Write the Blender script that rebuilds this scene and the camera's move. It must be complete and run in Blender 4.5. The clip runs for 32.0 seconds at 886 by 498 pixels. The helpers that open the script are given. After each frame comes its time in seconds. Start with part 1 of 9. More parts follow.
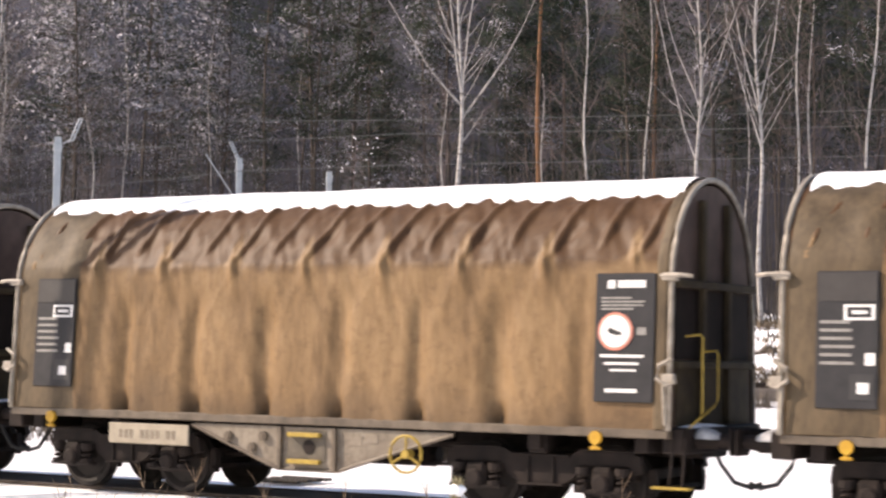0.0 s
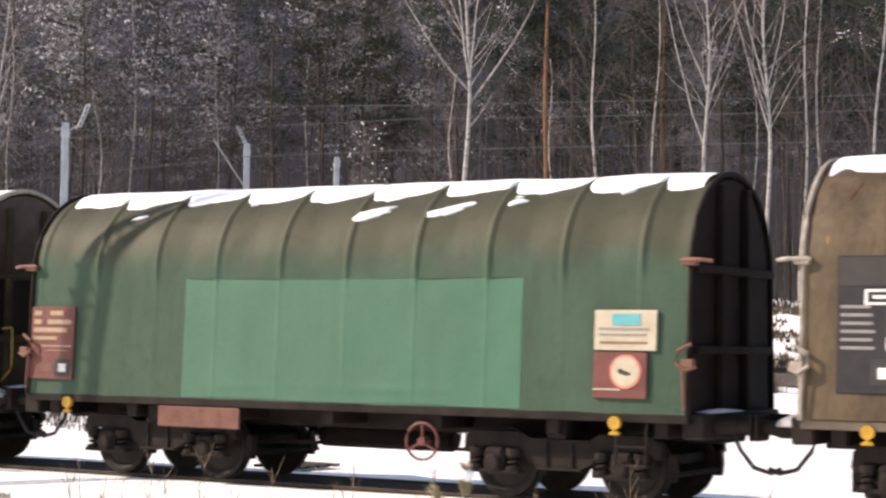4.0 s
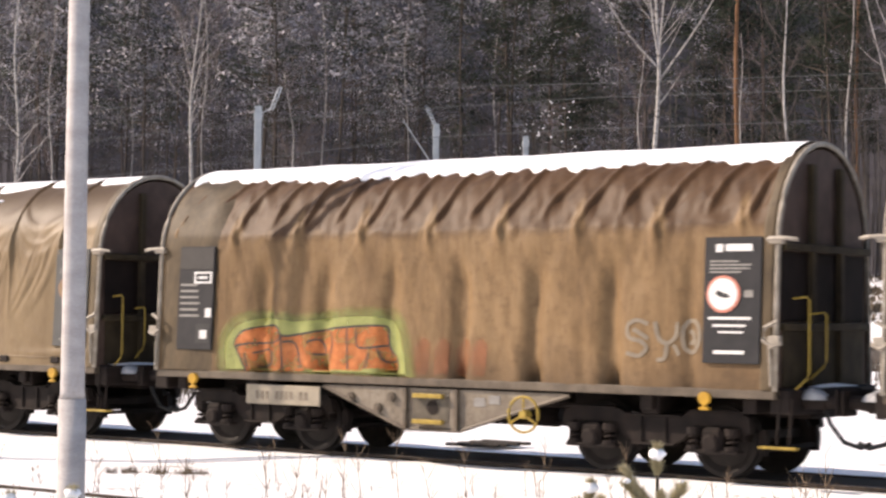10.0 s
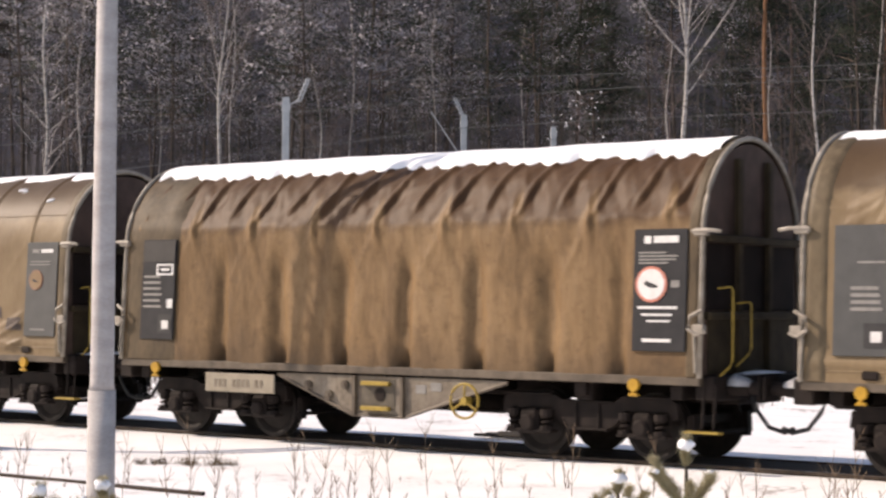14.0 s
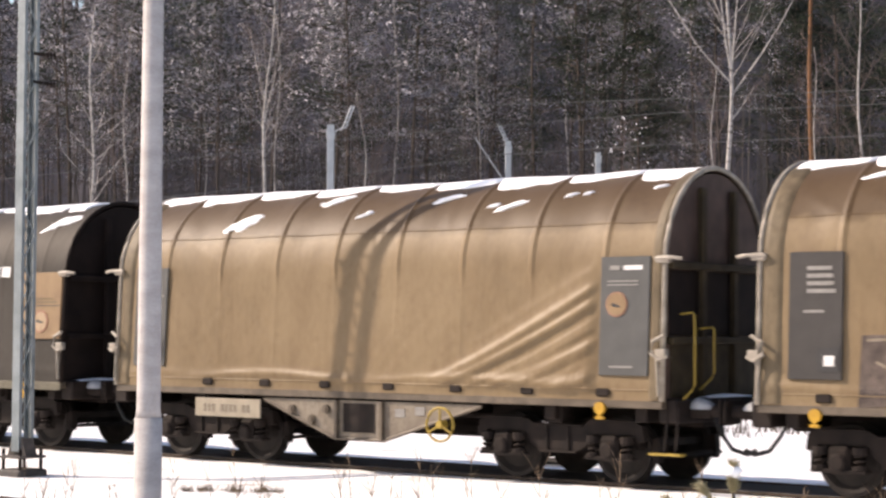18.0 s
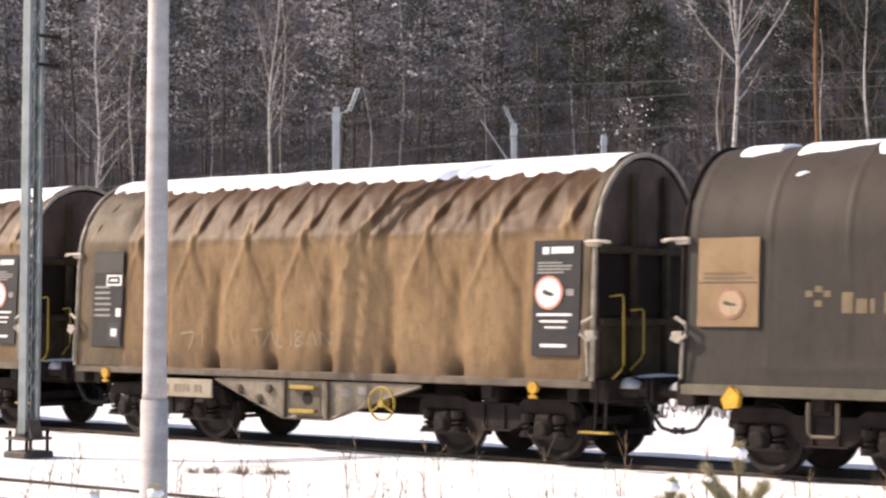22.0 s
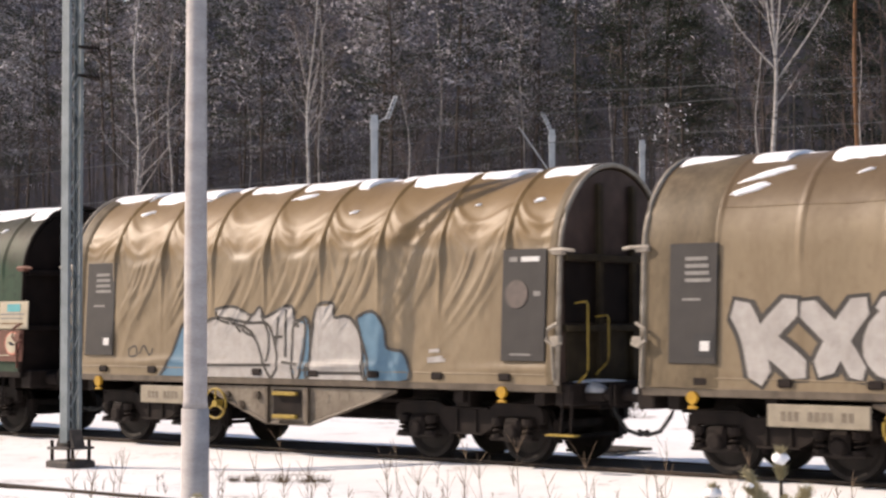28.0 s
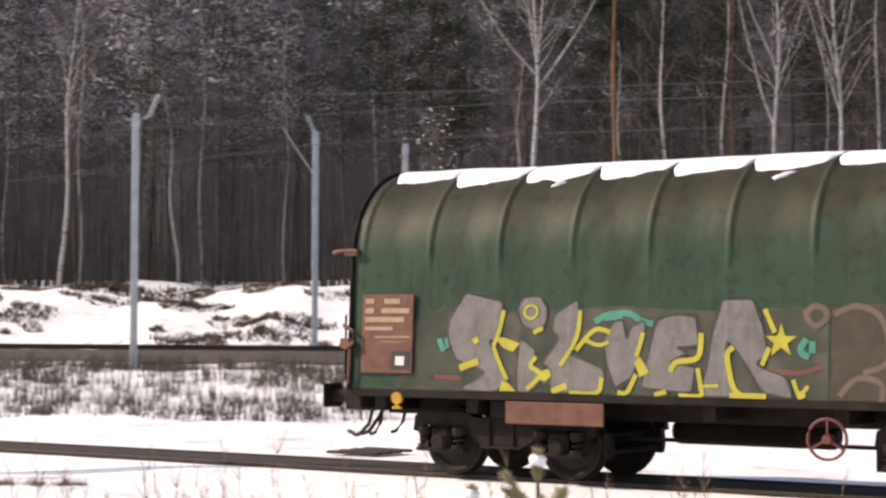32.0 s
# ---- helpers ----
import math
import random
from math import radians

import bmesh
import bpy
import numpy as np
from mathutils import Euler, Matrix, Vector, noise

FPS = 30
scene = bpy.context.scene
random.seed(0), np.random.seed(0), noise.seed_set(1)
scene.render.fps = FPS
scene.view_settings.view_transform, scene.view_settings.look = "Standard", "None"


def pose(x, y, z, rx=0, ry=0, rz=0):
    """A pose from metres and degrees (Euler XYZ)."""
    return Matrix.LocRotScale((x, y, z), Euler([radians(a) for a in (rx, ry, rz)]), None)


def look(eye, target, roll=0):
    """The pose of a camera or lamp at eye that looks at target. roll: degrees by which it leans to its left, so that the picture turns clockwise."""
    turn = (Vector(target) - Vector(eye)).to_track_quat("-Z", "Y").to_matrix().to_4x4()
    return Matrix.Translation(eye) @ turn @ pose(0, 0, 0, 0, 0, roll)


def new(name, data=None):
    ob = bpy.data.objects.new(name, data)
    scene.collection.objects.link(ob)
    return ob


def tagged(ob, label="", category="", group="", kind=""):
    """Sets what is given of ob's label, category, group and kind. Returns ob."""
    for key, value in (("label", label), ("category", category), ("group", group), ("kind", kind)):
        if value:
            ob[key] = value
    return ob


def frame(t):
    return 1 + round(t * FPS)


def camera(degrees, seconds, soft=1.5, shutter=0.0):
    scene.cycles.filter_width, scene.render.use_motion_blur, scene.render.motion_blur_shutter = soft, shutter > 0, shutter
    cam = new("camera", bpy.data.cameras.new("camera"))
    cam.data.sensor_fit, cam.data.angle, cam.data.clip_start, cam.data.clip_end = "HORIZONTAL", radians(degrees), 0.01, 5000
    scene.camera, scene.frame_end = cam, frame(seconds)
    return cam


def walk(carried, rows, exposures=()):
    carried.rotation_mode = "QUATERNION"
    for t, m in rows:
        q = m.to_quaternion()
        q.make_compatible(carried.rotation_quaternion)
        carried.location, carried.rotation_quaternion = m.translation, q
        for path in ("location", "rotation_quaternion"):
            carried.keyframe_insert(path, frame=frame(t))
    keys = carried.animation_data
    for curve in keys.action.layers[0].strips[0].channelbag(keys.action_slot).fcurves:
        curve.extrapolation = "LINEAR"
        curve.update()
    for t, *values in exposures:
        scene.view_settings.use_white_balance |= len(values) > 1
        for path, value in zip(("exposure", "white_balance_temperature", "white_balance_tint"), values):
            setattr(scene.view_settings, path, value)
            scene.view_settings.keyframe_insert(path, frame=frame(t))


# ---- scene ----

from mathutils import geometry
import itertools

# ---------------- camera: stands still on its feet, turns in the hand ----------------
EYE_HEIGHT = 2.03
cam = camera(26.73, 32.0, soft=2.5, shutter=0.22)
# seconds, heading left of the line square to the track, tilt, lean to the right
CAMERA_ROWS = [
    (0.0, 30.381, 3.244, -0.87), (0.5, 30.476, 3.184, -0.886), (1.0, 30.679, 2.879, -0.945),
    (1.5, 30.739, 2.742, -0.993), (2.0, 30.752, 2.608, -1.018), (2.5, 30.566, 2.492, -0.995),
    (3.0, 30.573, 2.498, -0.932), (3.5, 30.552, 2.629, -0.813), (5.5, 31.215, 3.156, -0.963),
    (6.0, 31.728, 3.126, -1.034), (6.5, 32.35, 3.005, -0.869), (7.0, 33.057, 2.896, -0.718),
    (7.5, 33.693, 2.966, -0.435), (8.0, 34.434, 3.085, -0.532), (8.5, 35.023, 3.016, -0.713),
    (9.0, 35.3, 2.815, -0.862), (9.5, 35.812, 2.541, -0.872), (10.0, 36.43, 2.074, -0.622),
    (10.5, 36.93, 1.73, -0.599), (11.0, 37.491, 1.518, -0.386), (11.5, 37.668, 1.334, -0.446),
    (12.0, 37.694, 1.239, -0.618), (12.5, 37.775, 1.169, -0.532), (13.0, 38.046, 1.243, -0.39),
    (13.5, 37.598, 1.508, -0.486), (15.5, 37.097, 2.088, -0.525), (16.0, 37.296, 2.159, -0.389),
    (16.5, 37.523, 2.148, -0.405), (17.0, 37.983, 2.173, -0.345), (17.5, 38.334, 2.34, -0.254),
    (18.0, 38.675, 2.589, -0.302), (18.5, 38.945, 2.821, -0.227), (19.0, 38.941, 2.887, -0.372),
    (19.5, 39.003, 2.807, -0.458), (20.0, 39.033, 2.719, -0.171), (20.5, 38.956, 2.608, -0.219),
    (21.0, 38.888, 2.445, -0.193), (21.5, 38.82, 2.278, -0.222), (22.0, 38.847, 2.038, -0.291),
    (22.5, 38.933, 1.867, -0.016), (23.0, 38.987, 1.733, 0.153), (23.5, 39.084, 2.067, 0.03),
    (24.0, 39.202, 2.353, -0.112), (24.5, 39.364, 2.54, -0.063), (26.5, 40.144, 2.586, 0.076),
    (27.0, 40.167, 2.482, 0.047), (27.5, 40.12, 2.311, 0.114), (28.0, 40.041, 2.257, 0.117),
    (28.5, 39.953, 2.257, -0.032), (29.0, 39.487, 2.263, -0.132), (29.5, 39.33, 2.328, -0.283),
    (30.0, 39.129, 2.381, -0.171), (30.5, 39.036, 2.427, -0.234), (31.0, 38.789, 2.402, -0.302),
    (31.5, 37.468, 2.383, -0.312), (32.0, 32.752, 2.323, -0.229),
]

walk(cam, [(t, pose(0, 0, EYE_HEIGHT, 0, 0, yaw) @ pose(0, 0, 0, 90 + tilt) @ pose(0, 0, 0, 0, 0, -lean))
           for t, yaw, tilt, lean in CAMERA_ROWS], exposures=[(t, 0.53 + stops, 7450, 18) for t, stops in (
         (0, 0.33), (2.2, 0.30), (3, 0.18), (3.5, 0.18), (5.5, 0.16), (6.5, 0.02), (7.2, -0.02), (8, 0.12), (9, 0.24), (10.5, 0.02), (12, -0.15), (13, -0.32), (13.5, -0.28), (16, 0.02), (18, 0.14), (19, 0.13), (20, 0.28), (21.5, 0.27), (23, 0.02), (24.2, -0.02), (27, -0.17), (29, -0.28), (31, -0.1), (32, -0.18))])

# ---------------- light: low winter sun along the track, from behind the train ----------------
SUN_EL, SUN_FROM = radians(35), Vector((-0.887, -0.462, 0)).normalized()
world = bpy.data.worlds.new("winter_sky")
scene.world = world
world.use_nodes = True
wn = world.node_tree.nodes
sky = wn.new("ShaderNodeTexSky")
sky.sky_type, sky.sun_disc = "NISHITA", False
sky.sun_elevation = SUN_EL
sky.sun_rotation = math.atan2(SUN_FROM.x, SUN_FROM.y)
world.node_tree.links.new(sky.outputs[0], wn["Background"].inputs[0])
wn["Background"].inputs[1].default_value = 0.15
sun = new("sun", bpy.data.lights.new("sun", "SUN"))
sun.data.energy, sun.data.angle, sun.data.color = 4.2, radians(0.55), (1.0, 0.93, 0.83)
sun.matrix_world = look((0, 0, 60), Vector((0, 0, 60)) - Vector((SUN_FROM.x * math.cos(SUN_EL), SUN_FROM.y * math.cos(SUN_EL), math.sin(SUN_EL))))

# ---------------- plan ----------------
TRACK_Y = 22.3          # middle of the train's track
NEAR_TRACK_Y = 15.0     # middle of the snowed-in track in front
PITCH = 12.04           # wagon length over buffers
BODY = 10.63            # hoop to hoop


def far_shift(x, y):
    """Distance from the train, skewed so that the far line runs on at its own angle."""
    return y - 0.35 * (x + 44.0)


TUFT_STEP = 1.228       # from tuft to tuft along a bunched hood


# ---------------- materials ----------------
def material(name, stops, scale=6.0, rough=0.8, metal=0.0, bump=0.2, fine=60.0, detail=6.0, stretch=(1, 1, 1), spec=0.4, rnd=0.0):
    """Colour ramp over coarse noise broken by fine noise, with a fine bump; at real size, in the object's own space."""
    m = bpy.data.materials.new(name)
    m.use_nodes = True
    nt = m.node_tree
    bsdf = nt.nodes["Principled BSDF"]
    co = nt.nodes.new("ShaderNodeTexCoord")
    mp = nt.nodes.new("ShaderNodeMapping")
    mp.inputs["Scale"].default_value = stretch
    nt.links.new(co.outputs["Object"], mp.inputs[0])
    n1 = nt.nodes.new("ShaderNodeTexNoise")
    n1.inputs["Scale"].default_value, n1.inputs["Detail"].default_value = scale, detail
    n2 = nt.nodes.new("ShaderNodeTexNoise")
    n2.inputs["Scale"].default_value, n2.inputs["Detail"].default_value = fine, 3.0
    nt.links.new(mp.outputs[0], n1.inputs["Vector"])
    nt.links.new(mp.outputs[0], n2.inputs["Vector"])
    mix = nt.nodes.new("ShaderNodeMix")
    mix.data_type = "FLOAT"
    mix.inputs[0].default_value = 0.3
    nt.links.new(n1.outputs["Fac"], mix.inputs[2])
    nt.links.new(n2.outputs["Fac"], mix.inputs[3])
    src = mix.outputs[0]
    if rnd:
        info = nt.nodes.new("ShaderNodeObjectInfo")
        ad = nt.nodes.new("ShaderNodeMath")
        ad.operation = "MULTIPLY_ADD"
        ad.inputs[1].default_value, ad.inputs[2].default_value = rnd, -rnd / 2
        nt.links.new(info.outputs["Random"], ad.inputs[0])
        a2 = nt.nodes.new("ShaderNodeMath")
        nt.links.new(src, a2.inputs[0])
        nt.links.new(ad.outputs[0], a2.inputs[1])
        src = a2.outputs[0]
    ramp = nt.nodes.new("ShaderNodeValToRGB")
    els = ramp.color_ramp.elements
    while len(els) < len(stops):
        els.new(0.5)
    for e, (at, c) in zip(els, stops):
        e.position, e.color = at, (*c, 1)
    nt.links.new(src, ramp.inputs[0])
    nt.links.new(ramp.outputs[0], bsdf.inputs["Base Color"])
    bsdf.inputs["Roughness"].default_value, bsdf.inputs["Metallic"].default_value = rough, metal
    bsdf.inputs["Specular IOR Level"].default_value = spec
    if bump:
        b = nt.nodes.new("ShaderNodeBump")
        b.inputs["Strength"].default_value, b.inputs["Distance"].default_value = bump, 0.02
        nt.links.new(mix.outputs[0], b.inputs["Height"])
        nt.links.new(b.outputs[0], bsdf.inputs["Normal"])
    return m


def two(a, b, lo=0.35, hi=0.65):
    return [(lo, a), (hi, b)]


def soiled(m, grime, z0, z1, amount=0.85, streak=1.2, tufts=0.0):
    """Soot that has settled on the upper part of a hood: from z0 to z1 of the object's height, broken by noise;
    tufts: how far the clean cloth of the pulled-up tufts reaches into it."""
    nt = m.node_tree
    bsdf = nt.nodes["Principled BSDF"]
    old = bsdf.inputs["Base Color"].links[0].from_socket
    co = next(n for n in nt.nodes if n.bl_idname == "ShaderNodeTexCoord")
    sep = nt.nodes.new("ShaderNodeSeparateXYZ")
    nt.links.new(co.outputs["Object"], sep.inputs[0])
    noi = nt.nodes.new("ShaderNodeTexNoise")
    noi.inputs["Scale"].default_value, noi.inputs["Detail"].default_value = streak, 5
    nt.links.new(co.outputs["Object"], noi.inputs["Vector"])
    ad = nt.nodes.new("ShaderNodeMath")
    ad.operation = "MULTIPLY_ADD"
    ad.inputs[1].default_value = 0.6 * (z1 - z0) / 0.3
    nt.links.new(noi.outputs["Fac"], ad.inputs[0])
    nt.links.new(sep.outputs["Z"], ad.inputs[2])
    if tufts:
        turn = nt.nodes.new("ShaderNodeMath")
        turn.operation = "MULTIPLY_ADD"
        turn.inputs[1].default_value, turn.inputs[2].default_value = 2 * math.pi / TUFT_STEP, 2 * math.pi * 0.12 / TUFT_STEP
        nt.links.new(sep.outputs["X"], turn.inputs[0])
        src = turn.outputs[0]
        for op, val in (("COSINE", None), ("MAXIMUM", 0.0), ("POWER", 6.0), ("MULTIPLY", -tufts)):
            nd = nt.nodes.new("ShaderNodeMath")
            nd.operation = op
            nt.links.new(src, nd.inputs[0])
            if val is not None:
                nd.inputs[1].default_value = val
            src = nd.outputs[0]
        low = nt.nodes.new("ShaderNodeMath")
        nt.links.new(ad.outputs[0], low.inputs[0])
        nt.links.new(src, low.inputs[1])
        ad = low
    rng = nt.nodes.new("ShaderNodeMapRange")
    off = 0.3 * (z1 - z0) / 0.3
    rng.inputs[1].default_value, rng.inputs[2].default_value = z0 + off, z1 + off
    rng.inputs[3].default_value, rng.inputs[4].default_value = 0, amount
    nt.links.new(ad.outputs[0], rng.inputs[0])
    mx = nt.nodes.new("ShaderNodeMix")
    mx.data_type = "RGBA"
    nt.links.new(rng.outputs[0], mx.inputs[0])
    nt.links.new(old, mx.inputs[6])
    mx.inputs[7].default_value = (*grime, 1)
    nt.links.new(mx.outputs[2], bsdf.inputs["Base Color"])
    return m


def streaked(m, dark=0.55, amount=0.6, run=0.22, scale=2.6):
    """Dirt that has run down a surface in thin streaks, and blotches of wear between them."""
    nt = m.node_tree
    bsdf = nt.nodes["Principled BSDF"]
    old = bsdf.inputs["Base Color"].links[0].from_socket
    co = next(n for n in nt.nodes if n.bl_idname == "ShaderNodeTexCoord")
    fac = None
    for stretch, sc, lo, hi in (((1, 1, run), scale, 0.50, 0.72), ((1, 1, 1), scale * 1.7, 0.52, 0.75)):
        mp = nt.nodes.new("ShaderNodeMapping")
        mp.inputs["Scale"].default_value = stretch
        nt.links.new(co.outputs["Object"], mp.inputs[0])
        noi = nt.nodes.new("ShaderNodeTexNoise")
        noi.inputs["Scale"].default_value, noi.inputs["Detail"].default_value, noi.inputs["Roughness"].default_value = sc, 7, 0.68
        nt.links.new(mp.outputs[0], noi.inputs["Vector"])
        rng = nt.nodes.new("ShaderNodeMapRange")
        rng.inputs[1].default_value, rng.inputs[2].default_value = lo, hi
        rng.inputs[3].default_value, rng.inputs[4].default_value = 0, amount
        nt.links.new(noi.outputs["Fac"], rng.inputs[0])
        if fac is None:
            fac = rng.outputs[0]
        else:
            mxm = nt.nodes.new("ShaderNodeMath")
            mxm.operation = "MAXIMUM"
            nt.links.new(fac, mxm.inputs[0])
            nt.links.new(rng.outputs[0], mxm.inputs[1])
            fac = mxm.outputs[0]
    mx = nt.nodes.new("ShaderNodeMix")
    mx.data_type, mx.blend_type = "RGBA", "MULTIPLY"
    nt.links.new(fac, mx.inputs[0])
    nt.links.new(old, mx.inputs[6])
    mx.inputs[7].default_value = (dark, dark * 0.9, dark * 0.82, 1)
    nt.links.new(mx.outputs[2], bsdf.inputs["Base Color"])
    return m


SNOW = material("snow", [(0.3, (0.80, 0.81, 0.84)), (0.7, (0.90, 0.90, 0.91))], scale=1.5, fine=25, rough=0.6, bump=0.25, spec=0.3)
GROUND = material("ground_snow", [(0.31, (0.30, 0.27, 0.25)), (0.41, (0.80, 0.79, 0.80)), (0.7, (0.90, 0.90, 0.91))], scale=0.9, fine=9, rough=0.65, bump=0.5, spec=0.25)
OLDSNOW = material("old_snow", two((0.22, 0.22, 0.23), (0.42, 0.42, 0.43)), scale=7, fine=25, rough=0.7, bump=0.3, spec=0.2)
SOOTSTRIP = streaked(material("sooty_hood_strip", two((0.046, 0.033, 0.020), (0.105, 0.075, 0.044)), scale=2.2, fine=15, rough=0.6, spec=0.2, stretch=(1, 1, 0.4)), 0.5, 0.7)
# Side plate colour darkened to imitate shade in the pocket.
POCKETPAINT = material("shaded_pocket_paint", two((0.05, 0.041, 0.030), (0.115, 0.095, 0.07)), scale=5, rough=0.7)
OLIVESTRIP = streaked(material("olive_hood_strip", two((0.075, 0.056, 0.034), (0.15, 0.113, 0.07)), scale=2.2, fine=15, rough=0.55, spec=0.2, stretch=(1, 1, 0.4)), 0.5, 0.7)
OLIVERAIL = streaked(material("olive_rail_paint", two((0.06, 0.053, 0.036), (0.12, 0.105, 0.072)), scale=3, rough=0.65), 0.5, 0.6)
RUST = material("rail_rust", two((0.0225, 0.015, 0.011), (0.05, 0.0325, 0.0225)), scale=9, rough=0.85)
RAILTOP = material("rail_head_steel", two((0.35, 0.34, 0.33), (0.5, 0.49, 0.47)), scale=20, rough=0.35, metal=0.9, bump=0.05)
SLEEPER = material("sleeper_wood", two((0.018, 0.0135, 0.01125), (0.0495, 0.0405, 0.0315)), scale=14, stretch=(6, 1, 6))
BALLAST = material("ballast_stone", two((0.045, 0.036, 0.0315), (0.11, 0.09, 0.0756)), scale=14, fine=40, bump=0.9)
BROWN = soiled(material("tarp_brown", [(0.28, (0.110, 0.0665, 0.0315)), (0.5, (0.171, 0.105, 0.0505)), (0.72, (0.226, 0.146, 0.0765))], scale=0.9, fine=15, rough=0.55, bump=0.3, spec=0.2, stretch=(1, 1, 0.35)), (0.054, 0.0240, 0.0088), 3.10, 3.27, 0.88, 3.2, 0.42)
BROWN = soiled(BROWN, (0.058, 0.036, 0.021), 1.7, 1.1, 0.62, 1.6)
BROWN = streaked(BROWN, 0.55, 0.55, 0.07, 4.2)
BEIGE = soiled(material("tarp_beige", [(0.28, (0.1621, 0.1208, 0.07405)), (0.5, (0.1984, 0.1495, 0.09413)), (0.72, (0.2282, 0.1749, 0.113))], scale=0.8, fine=15, rough=0.46, bump=0.3, spec=0.28, stretch=(1, 1, 0.4)), (0.165, 0.098, 0.034), 3.08, 3.32, 0.8, 1.6)
BEIGE_OLD = soiled(material("tarp_beige_sooty", [(0.28, (0.1621, 0.1208, 0.07405)), (0.5, (0.1984, 0.1495, 0.09413)), (0.72, (0.2282, 0.1749, 0.113))], scale=0.8, fine=15, rough=0.46, bump=0.3, spec=0.28, stretch=(1, 1, 0.4)), (0.098, 0.062, 0.031), 3.25, 3.62, 0.8, 2.2)
OCHRE = soiled(material("tarp_ochre", [(0.28, (0.132, 0.0905, 0.0495)), (0.5, (0.172, 0.1195, 0.067)), (0.72, (0.206, 0.148, 0.085))], scale=0.9, fine=15, rough=0.5, bump=0.3, spec=0.2, stretch=(1, 1, 0.4)), (0.060, 0.034, 0.0155), 3.42, 3.56, 0.85, 2.6)
GREEN = soiled(material("tarp_green", [(0.3, (0.0324, 0.05834, 0.03845)), (0.5, (0.0396, 0.0716, 0.04774)), (0.75, (0.05184, 0.08619, 0.05967))], scale=0.7, fine=15, rough=0.6, bump=0.3, spec=0.14, stretch=(1, 1, 0.3)), (0.046, 0.042, 0.026), 2.95, 3.35, 0.85, 2.0)
GREEN_OLD = soiled(material("tarp_green_weathered", [(0.3, (0.01779, 0.03441, 0.02065)), (0.52, (0.02542, 0.05276, 0.03212)), (0.75, (0.03559, 0.04588, 0.02753))], scale=0.7, fine=15, rough=0.55, bump=0.3, spec=0.16, stretch=(1, 1, 0.3)), (0.0369, 0.02516, 0.0148), 2.95, 3.6, 0.7, 2.0)
GREEN_NEW = material("tarp_green_patch", two((0.02439, 0.09414, 0.05437), (0.03136, 0.115, 0.06831)), scale=0.6, fine=15, rough=0.5, bump=0.3)
DARKGREY = soiled(material("tarp_dark_grey", [(0.28, (0.03089, 0.02756, 0.02376)), (0.5, (0.04182, 0.03707, 0.03231)), (0.75, (0.05227, 0.04657, 0.04039))], scale=0.8, fine=15, rough=0.6, bump=0.3, spec=0.12, stretch=(1, 1, 0.4)), (0.0561, 0.04488, 0.0363), 3.0, 3.6, 0.7)
# Black of the dark end walls, also of the painted shade sheet.
BLACKEND = material("black_end_and_shade", two((0.006, 0.0042, 0.0038), (0.019, 0.0125, 0.0105)), scale=2.2, rough=0.85, spec=0.15)
OLIVEEND = material("brown_end_panel", two((0.02, 0.0145, 0.0085), (0.055, 0.041, 0.022)), scale=3, rough=0.8, spec=0.2)
ENDWALL = material("end_wall_grime", two((0.0425, 0.027, 0.022), (0.105, 0.069, 0.056)), scale=2.2, rough=0.75, spec=0.25)
STEEL = material("dirty_grey_steel", two((0.0595, 0.0442, 0.0306), (0.1232, 0.0952, 0.068)), scale=4, rough=0.6)
PALE = material("pale_hoop_paint", two((0.1951, 0.1663, 0.132), (0.3557, 0.3156, 0.2639)), scale=6, rough=0.55)
FRAME = material("underframe_grime", two((0.006, 0.0042, 0.0038), (0.022, 0.0152, 0.0126)), scale=4, rough=0.75, bump=0.4, spec=0.18)
WHEELMAT = material("wheel_steel_grime", two((0.008, 0.0064, 0.0058), (0.021, 0.0165, 0.015)), scale=6, rough=0.7, spec=0.2)
PLATE = material("side_plate_paint", [(0.25, (0.102, 0.0782, 0.0561)), (0.5, (0.1785, 0.1462, 0.1105)), (0.75, (0.2295, 0.1955, 0.153))], scale=2.4, fine=18, rough=0.65)
YELLOW = material("yellow_paint", two((0.306, 0.1615, 0.01), (0.4675, 0.2635, 0.02)), scale=9, rough=0.5)
DULLYELLOW = material("dull_yellow_rail_paint", two((0.20, 0.132, 0.02), (0.35, 0.24, 0.04)), scale=12, rough=0.6)
ORANGEBOX = material("orange_lever_box", two((0.42, 0.22, 0.02), (0.6, 0.33, 0.03)), scale=9, rough=0.55)
BLACKPANEL = material("black_panel", two((0.009, 0.009, 0.011), (0.02, 0.019, 0.0209)), scale=5, rough=0.75)
GREYPANEL = material("grey_panel", two((0.019, 0.0165, 0.0155), (0.032, 0.0275, 0.0255)), scale=4, rough=0.55)
BLUEGREYPANEL = material("blue_grey_panel", two((0.042, 0.0425, 0.042), (0.064, 0.064, 0.062)), scale=4, rough=0.55)
MASTFOOT = material("mast_foot_grime", two((0.035, 0.033, 0.033), (0.085, 0.07, 0.06)), scale=7, rough=0.75)
RATING = material("pale_rating_plate", two((0.20, 0.17, 0.125), (0.31, 0.265, 0.20)), scale=4, rough=0.6)
REDPANEL = material("oxide_red_panel", two((0.0952, 0.0248, 0.0195), (0.1428, 0.0403, 0.0325)), scale=5, rough=0.6)
TANPANEL = material("tan_notice_panel", [(0.3, (0.125, 0.068, 0.034)), (0.5, (0.195, 0.120, 0.058)), (0.7, (0.23, 0.150, 0.078))], scale=2.2, rough=0.55)
